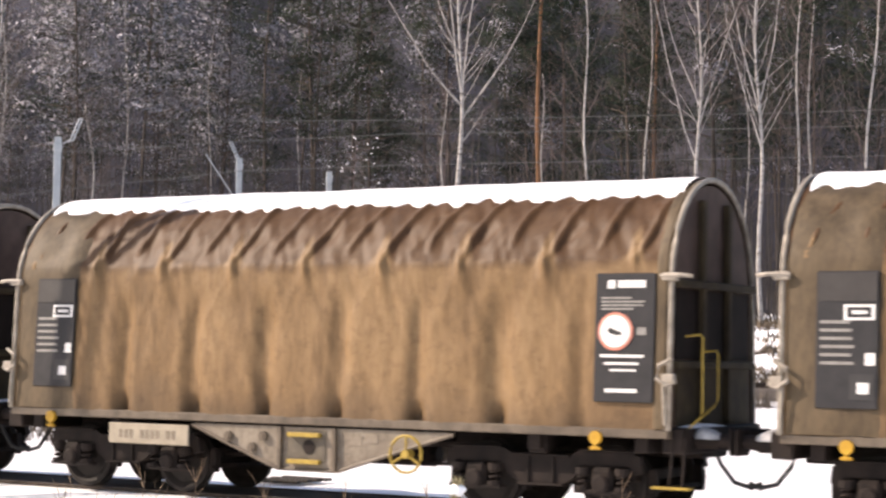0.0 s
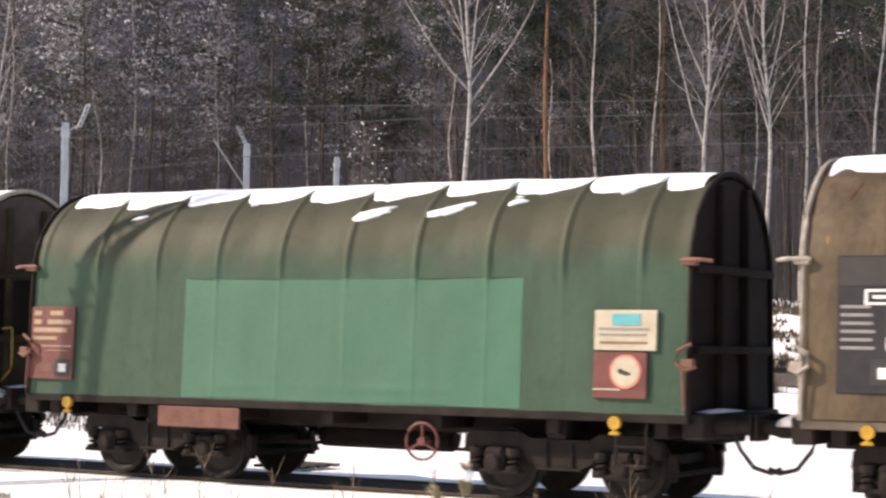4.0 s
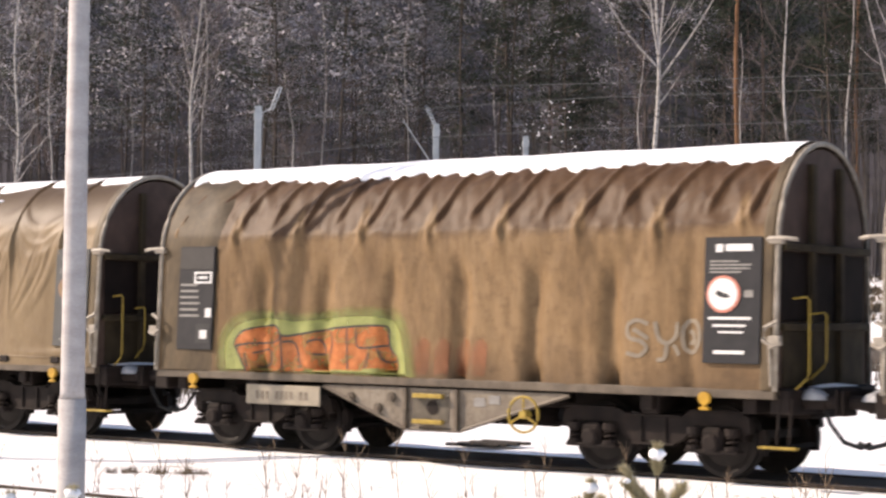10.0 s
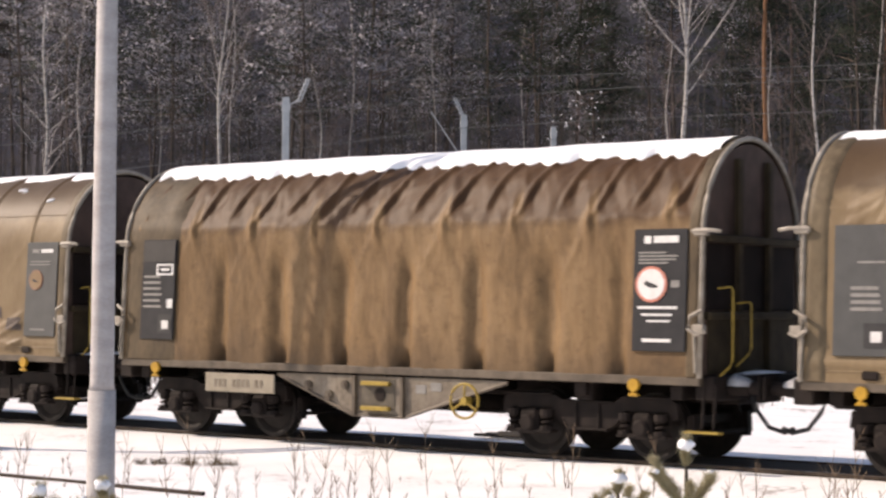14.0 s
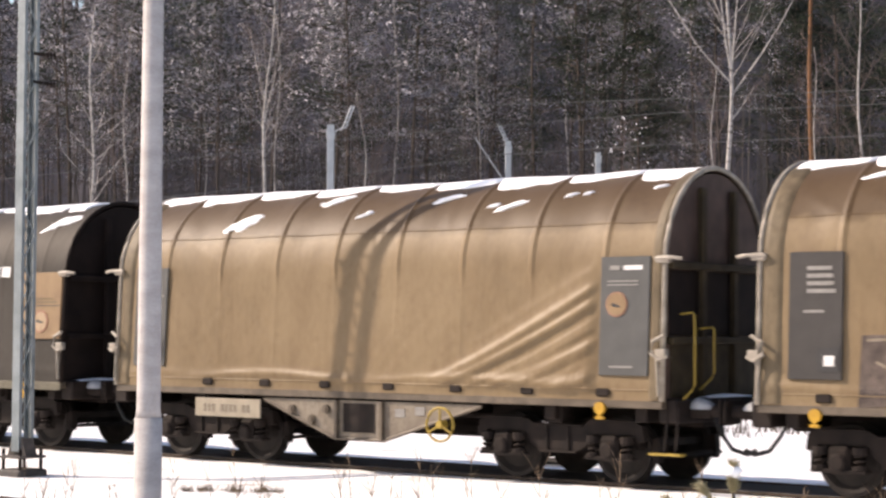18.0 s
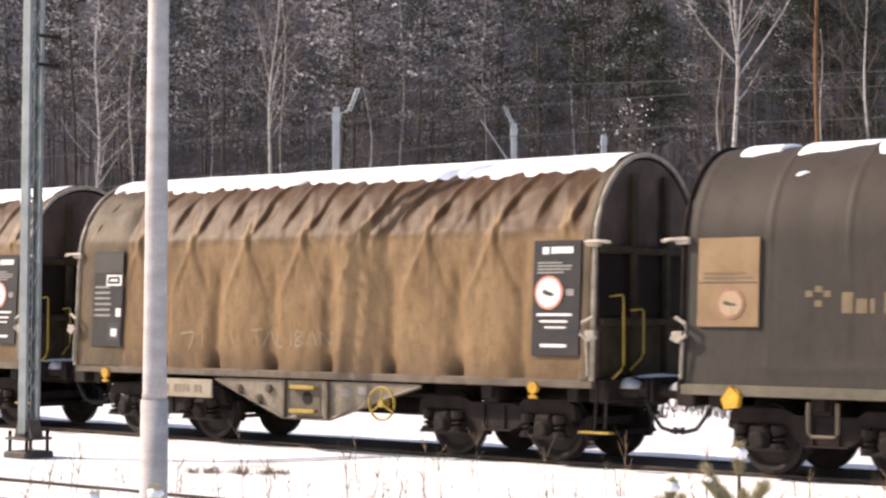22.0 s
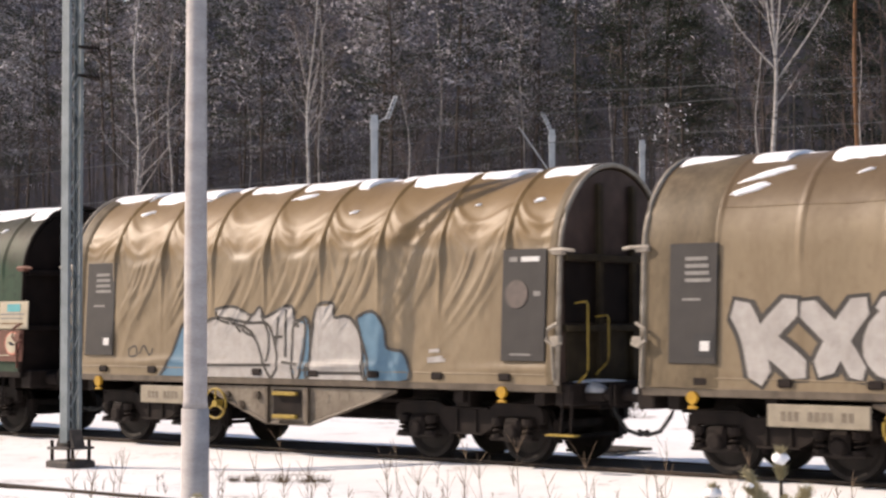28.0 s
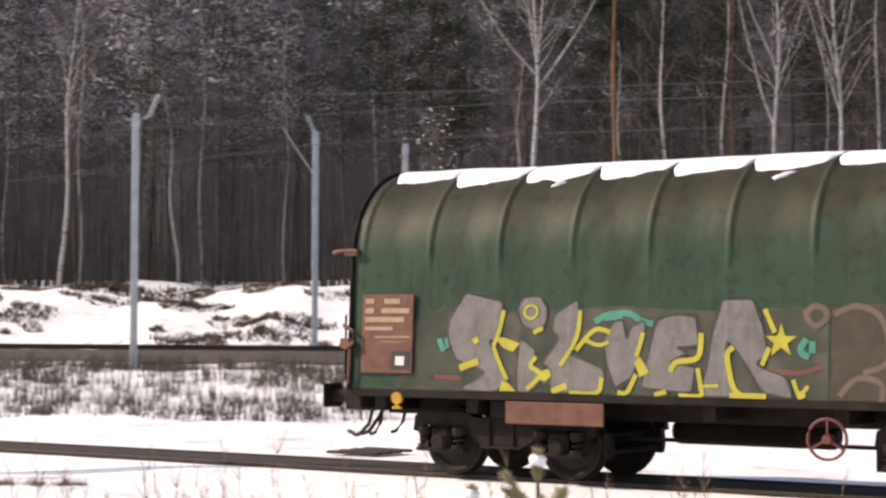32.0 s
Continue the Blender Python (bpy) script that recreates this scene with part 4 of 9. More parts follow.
def ladder():
    bm = B()
    for x in (-0.2, 0.2):
        tube(bm, [(x, 0, 0.55), (x, -0.02, 0.0)], 0.018, 5)
    for z in (0.02, 0.25):
        slab(bm, -0.22, 0.22, -0.05, 0.05, z - 0.012, z + 0.012)
    return bm


def fitting():
    """Small round bracket on the side plate."""
    bm = B()
    tube(bm, [(0, 0, 0), (0, -0.05, 0)], 0.07, 10)
    tube(bm, [(0, -0.05, 0), (0, -0.07, 0)], 0.035, 8)
    return bm


def data_label():
    return flat(-0.09, 0.09, -0.06, 0.06, 0.006)


def ladder_step():
    bm = B()
    slab(bm, -0.26, 0.24, -0.09, 0.06, 0, 0.03, 0.008)
    return bm


def step_stay():
    bm = B()
    tube(bm, [(0, 0, 0.62), (-0.05, 0, 0.02)], 0.018, 5)
    tube(bm, [(0.16, 0, 0.62), (0.12, 0, 0.02)], 0.018, 5)
    return bm


def lever():
    """Small yellow change-over handle under the sill."""
    bm = B()
    tube(bm, [(0, 0, 0.12), (0, 0, -0.06)], 0.03, 6)
    tube(bm, [(0, -0.03, 0.06), (0, 0.03, 0.06)], 0.085, 10)
    slab(bm, -0.07, 0.07, -0.03, 0.03, -0.09, -0.05, 0.01)
    return bm


def lever_box():
    bm = B()
    prism(bm, [(-0.13, 0.0), (0.0, 0.17), (0.13, 0.05), (0.1, -0.1), (-0.08, -0.13)], -0.06, 0.04)
    return bm


def dark_rail():
    bm = B()
    return slab(bm, -BODY / 2, BODY / 2, -1.44, -1.405, 1.02, 1.16, 0.01)


def step_hoop():
    bm = B()
    return tube(bm, [(-0.2, 0, 0.42), (-0.2, 0, 0.05), (-0.15, 0, 0), (0.15, 0, 0), (0.2, 0, 0.05), (0.2, 0, 0.42)], 0.025, 6)


def hook():
    bm = B()
    slab(bm, -0.11, 0.11, -0.035, 0.0, -0.055, 0.055, 0.02)
    return bm


def flat(x0, x1, z0, z1, t=0.008):
    bm = B()
    slab(bm, x0, x1, -t, 0, z0, z1)
    return bm


def disc(r, n=28, t=0.008):
    bm = B()
    prism(bm, [(r * math.cos(2 * math.pi * i / n), r * math.sin(2 * math.pi * i / n)) for i in range(n)], -t, 0)
    return bm


LEAN = math.degrees(math.atan((W0 - W1) / (ZS - Z0)))


def board(parent, x, z0, z1, w, mat, label, marks, y=None):
    """A lettered board on the hood's side; marks: (kind, x0, x1, z0, z1, material), in the board's own metres."""
    bm = B()
    slab(bm, -w / 2, w / 2, 0, 0.03, 0, z1 - z0, 0.008)
    k = (z0 - Z0) / (ZS - Z0)
    b = part("notice_board", bm, mat, parent, label, at=pose(x, -(W0 + (W1 - W0) * k) - 0.055, z0, -LEAN))
    done = [(9, 9, 9, 9)]
    for kind, a0, a1, b0, b1, m in marks:
        if kind == "disc":
            part("roundel", disc(a1), m, b, at=pose(a0, -0.002 - b1, b0))
        elif kind == "barh":
            bm = B()
            cx, cz, wd, hg = (a0 + a1) / 2, (b0 + b1) / 2, a1 - a0, b1 - b0
            prism(bm, [(cx + wd * px, cz + hg * pz) for px, pz in ((-0.55, 0.15), (-0.30, 0.95), (-0.05, 0.45), (0.50, -0.15), (0.55, -0.75), (0.10, -0.85), (-0.25, -0.55))], -0.006, 0)
            part("pictogram", bm, m, b, at=pose(0, -0.015, 0))
        else:
            part("printed_line", flat(a0, a1, b0, b1, 0.006), m, b, at=pose(0, -0.001 - 0.004 * (len(done) % 3) * any(a0 < q[1] and q[0] < a1 and b0 < q[3] and q[2] < b1 for q in done), 0))
            done.append((a0, a1, b0, b1))
    return b


def lines(x0, z, n, w, gap, h, mat, seed):
    r = random.Random(seed)
    return [("bar", x0, x0 + w * r.uniform(0.6, 1.0), z - i * gap, z - i * gap + h, mat) for i in range(n)]


def front_board(parent, style, z0=1.48, z1=3.07):
    x = BODY / 2 - 0.60
    if style == "black":
        marks = [("bar", -0.24, -0.14, 1.40, 1.50, WHITEPAINT), ("bar", -0.10, 0.27, 1.41, 1.50, WHITEPAINT)]
        marks += lines(-0.32, 1.27, 4, 0.62, 0.045, 0.025, GREYPAINT, 1)
        marks += [("disc", -0.12, 0.235, 0.87, 0.002, REDRING), ("disc", -0.12, 0.20, 0.87, 0.008, WHITEPAINT), ("barh", -0.22, -0.03, 0.84, 0.895, BLACKPAINT), ("bar", 0.17, 0.29, 0.83, 0.92, GREYPAINT)]
        marks += [("bar", -0.32, 0.27, 0.55, 0.585, WHITEPAINT), ("bar", -0.26, 0.2, 0.46, 0.49, WHITEPAINT), ("bar", -0.18, 0.17, 0.38, 0.405, WHITEPAINT), ("bar", -0.24, 0.19, 0.12, 0.165, WHITEPAINT)]
        return board(parent, x, z0, z1, 0.80, BLACKPANEL, "black board with white printed lines and a round no-touch sign", marks)
    if style == "grey_round":
        marks = [("bar", -0.26, -0.12, 1.41, 1.48, GREYPAINT), ("bar", -0.05, 0.27, 1.41, 1.48, WHITEPAINT)]
        marks += [("disc", -0.12, 0.20, 0.95, 0.002, FADEDSIGN), ("bar", 0.18, 0.30, 0.92, 0.99, GREYPAINT), ("bar", -0.22, 0.15, 0.08, 0.11, GREYPAINT)]
        return board(parent, x, z0, z1, 0.78, GREYPANEL, "dark grey board with a faded round sign", marks)
    if style == "blue_round":
        marks = [("bar", -0.24, -0.08, 1.41, 1.47, GREYPAINT), ("bar", -0.02, 0.27, 1.41, 1.47, WHITEPAINT)] + lines(-0.28, 1.25, 2, 0.5, 0.05, 0.02, GREYPAINT, 2)
        marks += [("disc", -0.12, 0.17, 0.95, 0.002, DULLRING), ("disc", -0.12, 0.15, 0.95, 0.008, TANPANEL), ("barh", -0.2, -0.06, 0.92, 0.955, BLACKPAINT), ("bar", -0.22, 0.15, 0.1, 0.13, GREYPAINT)]
        return board(parent, x, z0, z1, 0.78, BLUEGREYPANEL, "blue-grey board with a small red-ringed round sign", marks)
    return None


def rear_board(parent, style, z0=1.48, z1=3.07):
    x = -BODY / 2 + 0.80
    mats = {"black": BLACKPANEL, "grey": GREYPANEL, "blue": BLUEGREYPANEL}
    m = mats[style]
    lt = GREYPAINT
    if style == "black":
        marks = lines(-0.32, 0.98, 6, 0.42, 0.095, 0.036, lt, 5)
    elif style == "grey":
        marks = lines(-0.12, 1.36, 4, 0.40, 0.095, 0.05, lt, 5) + [("bar", -0.16, 0.12, 0.83, 0.865, lt)]
    else:
        marks = lines(-0.14, 0.80, 4, 0.42, 0.085, 0.045, lt, 5) + [("bar", -0.06, 0.30, 1.12, 1.15, lt)]
    marks += [("bar", 0.04, 0.33, 0.10, 0.40, BLACKPAINT), ("bar", 0.13, 0.27, 0.17, 0.30, WHITEPAINT)]
    if style == "black":
        marks += [("bar", -0.04, 0.33, 1.02, 1.20, WHITEPAINT), ("barx", 0.0, 0.29, 1.05, 1.17, BLACKPANEL), ("bar", 0.06, 0.24, 1.09, 1.13, WHITEPAINT), ("bar", 0.22, 0.34, 0.50, 0.64, WHITEPAINT)]
        marks += [("bar", -0.35, 0.35, 1.24, 1.57, GREYPANEL)]
    return board(parent, x, z0, z1, 0.74, m, "lettered board with rows of small figures", marks)


def boards_green(parent, old=False):
    x = BODY / 2 - (0.22 if old else 0.84)
    upper = [("bar", -0.18, 0.2, 0.31, 0.45, TEAL), ("bar", -0.36, 0.32, 0.25, 0.28, GREYPAINT), ("bar", -0.36, 0.28, 0.18, 0.205, GREYPAINT), ("bar", -0.34, 0.3, 0.08, 0.11, TANPANEL)]
    board(parent, x, 1.93, 2.43, 0.84, CREAM, "cream notice board with a teal label", upper)
    lower = [("disc", 0.08, 0.21, 0.33, 0.002, REDRING), ("disc", 0.08, 0.18, 0.33, 0.008, CREAM), ("barh", -0.02, 0.15, 0.30, 0.35, BLACKPAINT), ("bar", -0.36, 0.0, 0.10, 0.12, CREAM)]
    board(parent, x - 0.06, 1.34, 1.91, 0.72, REDPANEL if not old else RUSTPANEL, "oxide red board with a round sign", lower)
    xr = -BODY / 2 + (0.62 if old else 0.46)
    marks = [("bar", -0.36, -0.22, 0.94, 1.01, P_FIGURE), ("bar", -0.05, 0.2, 0.94, 1.01, P_FIGURE), ("bar", -0.36, -0.22, 0.81, 0.88, P_FIGURE), ("bar", -0.1, 0.36, 0.81, 0.88, P_FIGURE), ("bar", -0.36, 0.28, 0.69, 0.76, P_FIGURE), ("bar", -0.36, 0.1, 0.58, 0.63, P_FIGURE)]
    marks += [("bar", -0.2, 0.38, 0.48, 0.50, P_FIGURE), ("bar", -0.1, 0.3, 0.42, 0.43, P_FIGURE), ("bar", 0.08, 0.38, 0.05, 0.30, BLACKPAINT), ("bar", 0.16, 0.30, 0.11, 0.23, WHITEPAINT), ("bar", -0.25, 0.05, 0.10, 0.22, RUSTPANEL)]
    board(parent, xr, 1.37, 2.44, 0.84, REDPANEL if not old else RUSTPANEL, "oxide red board with cream figures", marks)


TEAL = material("teal_label", two((0.05, 0.25, 0.27), (0.08, 0.33, 0.35)), scale=6, rough=0.5)
CREAM = material("cream_board", two((0.336, 0.288, 0.208), (0.44, 0.384, 0.288)), scale=5, rough=0.55)
RUSTPANEL = material("rusted_red_board", two((0.09, 0.033, 0.022), (0.156, 0.066, 0.044)), scale=5, rough=0.7)


# ---------------- snow on the roof ----------------
def roof_snow(kind, seed):
    """A blanket on the crown with an uneven lower edge; kind: full, ribbed or torn."""
    h = Hood(*HOOD_OF[seed])
    bm = B()
    nx, ny = 300, 14
    r = random.Random(seed)

    def edges(x):
        n1 = fbm(x * 0.9, seed * 1.7, 0.5, 3)
        n2 = fbm(x * 4.0, seed * 1.7, 4.5, 2)
        if kind == "full":
            near = HALF - 0.84 - 0.10 * n1 - 0.04 * n2 + 0.13 * bell(wrap(x + 0.1, 0.614), 0.10)
        else:
            g = h.kind == "green"
            step = 1.09 if g else 1.222
            u = ((x + (-0.3 if g else 0.52)) / step) % 1.0
            bay = math.floor((x + (-0.3 if g else 0.52)) / step)
            lot = noise.noise(Vector((bay * 3.1, seed * 1.7, 2)))
            near = HALF - (0.92 if g else 0.66) - 0.30 * lot * (0.4 if g else 1) + 0.30 * (u - 0.35) - 0.10 * n1 - 0.07 * n2 + 0.3 * bell(wrap(u, 1.0), 0.07)
        return near, HALF + 0.75 + 0.2 * n1
    rows, prev = [], None
    for i in range(nx + 1):
        x = -BODY / 2 + 0.12 + (BODY - 0.24) * i / nx
        a, b = edges(x)
        gone = kind == "torn" and fbm(x * 1.1, seed, 9.0, 2) < -0.22
        thick = 0.0 if gone else (0.055 if kind == "full" else 0.034) + 0.02 * fbm(x * 0.8, seed, 7.0, 2)
        if gone:
            a = HALF - 0.15
        row = []
        for k in range(ny + 1):
            sk = a + (b - a) * k / ny
            y, z, ny_, nz_ = hood_point(sk)
            rise = min(1, 1.9 * math.sin(math.pi * k / ny) ** 0.6)
            d = (h.d(x, sk) - 0.02) * (1 - rise) + rise * (0.012 + thick - h.drop(sk))
            row.append(bm.verts.new((x, y + ny_ * d, z + nz_ * d)))
        rows.append(row)
    for r0, r1 in zip(rows, rows[1:]):
        for k in range(ny):
            bm.faces.new((r0[k], r1[k], r1[k + 1], r0[k + 1]))
    return bm


def roof_seam(h, s0):
    """A sewn seam along the hood."""
    bm = B()
    prev = None
    for i in range(221):
        x = -5.1 + 10.2 * i / 220
        s = s0 + 0.012 * noise.noise(Vector((x * 1.1, h.seed, 3)))
        now = [bm.verts.new(h.at(x, s + e, lift)) for e, lift in ((-0.016, -0.003), (-0.008, 0.006), (0.008, 0.006), (0.016, -0.003))]
        if prev:
            for k in range(3):
                bm.faces.new((prev[k], now[k], now[k + 1], prev[k + 1]))
        prev = now
    return bm


def snow_patch(h, x, s, rx, rs, seed):
    bm = B()
    n, m = 26, 5
    rings = []
    for j in range(1, m + 1):
        ring = []
        for i in range(n):
            a = 2 * math.pi * i / n
            w = max(0.2, 1 + 0.7 * noise.noise(Vector((1.2 * math.cos(a), 1.2 * math.sin(a), seed))) + 0.3 * noise.noise(Vector((3.5 * math.cos(a), 3.5 * math.sin(a), seed)))) * j / m
            ring.append(bm.verts.new(h.at(x + rx * w * math.cos(a) + 0.3 * rs * w * math.sin(a), s + rs * w * math.sin(a) + 0.35 * rx * w * math.cos(a), 0.035 * (1 - (j / m) ** 3) - (0.012 if j == m else 0))))
        rings.append(ring)
    c = bm.verts.new(h.at(x, s, 0.04))
    for i in range(n):
        bm.faces.new((c, rings[0][i], rings[0][(i + 1) % n]))
        for j in range(m - 1):
            bm.faces.new((rings[j][i], rings[j + 1][i], rings[j + 1][(i + 1) % n], rings[j][(i + 1) % n]))
    return bm


# ---------------- paint on the hood ----------------
def spread(h, outline, lift, step=0.09):
    """A painted shape: a closed (x, z) outline laid on the hood's folds. Returns its bmesh."""
    xs, zs = [p[0] for p in outline], [p[1] for p in outline]
    pts = [Vector(p) for p in outline]
    n = len(pts)
    x = min(xs) + step / 2
    while x < max(xs):
        z = min(zs) + step / 2
        while z < max(zs):
            pts.append(Vector((x + 0.004 * math.sin(91 * x + 37 * z), z)))
            z += step
        x += step
    res = geometry.delaunay_2d_cdt(pts, [], [list(range(n))], 1, 1e-4)
    bm = B()
    vs = [bm.verts.new(h.at(v.x, h.s_of(v.y), lift)) for v in res[0]]
    for f in res[2]:
        if len(set(f)) > 2:
            bm.faces.new([vs[i] for i in f])
    return bm


def flowing(pts, k=4):
    """A rounded line through the points."""
    if len(pts) < 3:
        return list(pts)
    P = [Vector(p) for p in pts]
    out = []
    for i in range(len(P) - 1):
        a, b, c, d = P[max(i - 1, 0)], P[i], P[i + 1], P[min(i + 2, len(P) - 1)]
        for j in range(k):
            t = j / k
            out.append(tuple(0.5 * (2 * b + (c - a) * t + (2 * a - 5 * b + 4 * c - d) * t * t + (3 * b - a - 3 * c + d) * t ** 3)))
    return out + [tuple(P[-1])]


def stroke_outline(pts, w):
    """The outline of a brush stroke of width w through the points, with rounded ends."""
    P = [Vector(p) for p in pts]
    left, right = [], []
    for i, p in enumerate(P):
        d = (P[min(i + 1, len(P) - 1)] - P[max(i - 1, 0)])
        d = d.normalized() if d.length > 1e-6 else Vector((1, 0))
        nrm = Vector((-d.y, d.x)) * w / 2
        if i == 0:
            left.append(p - d * w * 0.45)
        left.append(p + nrm)
        right.append(p - nrm)
        if i == len(P) - 1:
            right.append(p + d * w * 0.45)
    return [tuple(q) for q in left + right[::-1]]


def ribbon(h, pts, w, lift, step=0.05):
    """A thin painted line laid on the hood."""
    P = [Vector(p) for p in pts]
    dense = [P[0]]
    for a, b in zip(P, P[1:]):
        k = max(1, int((b - a).length / step))
        dense += [a + (b - a) * (i + 1) / k for i in range(k)]
    bm = B()
    rows = []
    for i, p in enumerate(dense):
        d = dense[min(i + 1, len(dense) - 1)] - dense[max(i - 1, 0)]
        d = d.normalized() if d.length > 1e-6 else Vector((1, 0))
        nrm = Vector((-d.y, d.x)) * w / 2
        rows.append([bm.verts.new(h.at(q.x, h.s_of(q.y), lift)) for q in (p - nrm, p + nrm)])
    for r0, r1 in zip(rows, rows[1:]):
        bm.faces.new((r0[0], r1[0], r1[1], r0[1]))
    return bm


# ---------------- the wagons ----------------
# kind, hood, seed, hood material, snow, front board, rear board
CONSIST = [
    ("bunched", 1, BROWN, "full", "black", "black"),       # 0
    ("bunched", 2, BROWN, "full", "black", "black"),       # 1
    ("bunched", 3, BROWN, "full", "black", "black"),       # 2
    ("green", 4, GREEN, "ribbed", "green", "green"),       # 3
    ("taut", 5, BEIGE, "torn", "grey_round", "grey"),      # 4
    ("bunched", 6, BROWN, "full", "black", "black"),       # 5
    ("bunched", 7, BROWN, "full", "black", "black"),       # 6
    ("slack", 8, OCHRE, "ribbed", "blue_round", "blue"),   # 7
    ("bunched", 9, BROWN, "full", "black", "black"),       # 8
    ("creased", 10, OCHRE, "ribbed", "blue_round", "grey"),  # 9
    ("creased", 11, OCHRE, "ribbed", "blue_round", "blue"),  # 10
    ("dark", 12, DARKGREY, "torn", "dark", "dark"),        # 11
    ("bunched", 13, BROWN, "full", "black", "black"),      # 12
    ("bunched", 14, BROWN, "full", "black", "black"),      # 13
    ("taut", 15, BEIGE_OLD, "torn", "grey_round", "grey"),     # 14
    ("slack", 16, BEIGE, "torn", "grey_round", "grey"),    # 15
    ("green", 17, GREEN_OLD, "ribbed", "green_old", "green_old"),  # 16
]
HOOD_OF = {c[1]: (c[0], c[1]) for c in CONSIST}
LABELS = {
    "bunched": "hooded freight wagon with a bunched brown tarpaulin and black boards",
    "taut": "hooded freight wagon with a taut beige tarpaulin and grey boards",
    "slack": "hooded freight wagon with a slack creased tarpaulin",
    "creased": "hooded freight wagon with an ochre tarpaulin pulled into creases",
    "green": "hooded freight wagon with a green ribbed hood and oxide boards",
    "dark": "hooded freight wagon with a dark grey tarpaulin and tan panels",
}


def bogie(parent, x):
    b = part("bogie", cached("bolster", bolster, FRAME), None, parent, at=pose(x, 0, 0))
    for sg in (-1, 1):
        part("side_frame", cached(("sf", sg), lambda: side_frame(sg), FRAME), None, b)
        for dx in (-0.9, 0.9):
            part("axle_box", cached(("ab", sg), axle_box, FRAME), None, b, at=pose(dx, sg * 1.05, 0.46, 0, 0, 0 if sg < 0 else 180))
            for k in (-0.27, 0.27):
                part("spring", cached("spring", spring, FRAME, True), None, b, at=pose(dx + k, sg * 1.13, 0.5))
    for dx in (-1.42, -0.38, 0.38, 1.42):
        beam = part("brake_beam", cached("brake_beam", brake_beam, FRAME), None, b, at=pose(dx, 0, 0))
        for y in (-0.75, 0.75):
            part("brake_block", cached("brake_block", brake_block, FRAME), None, b, at=pose(dx, y, 0))
    sets = [part("wheelset", cached("wheelset", wheelset, WHEELMAT), None, b, at=pose(dx, 0, 0.46)) for dx in (-0.9, 0.9)]
    return sets


WHEELS = []


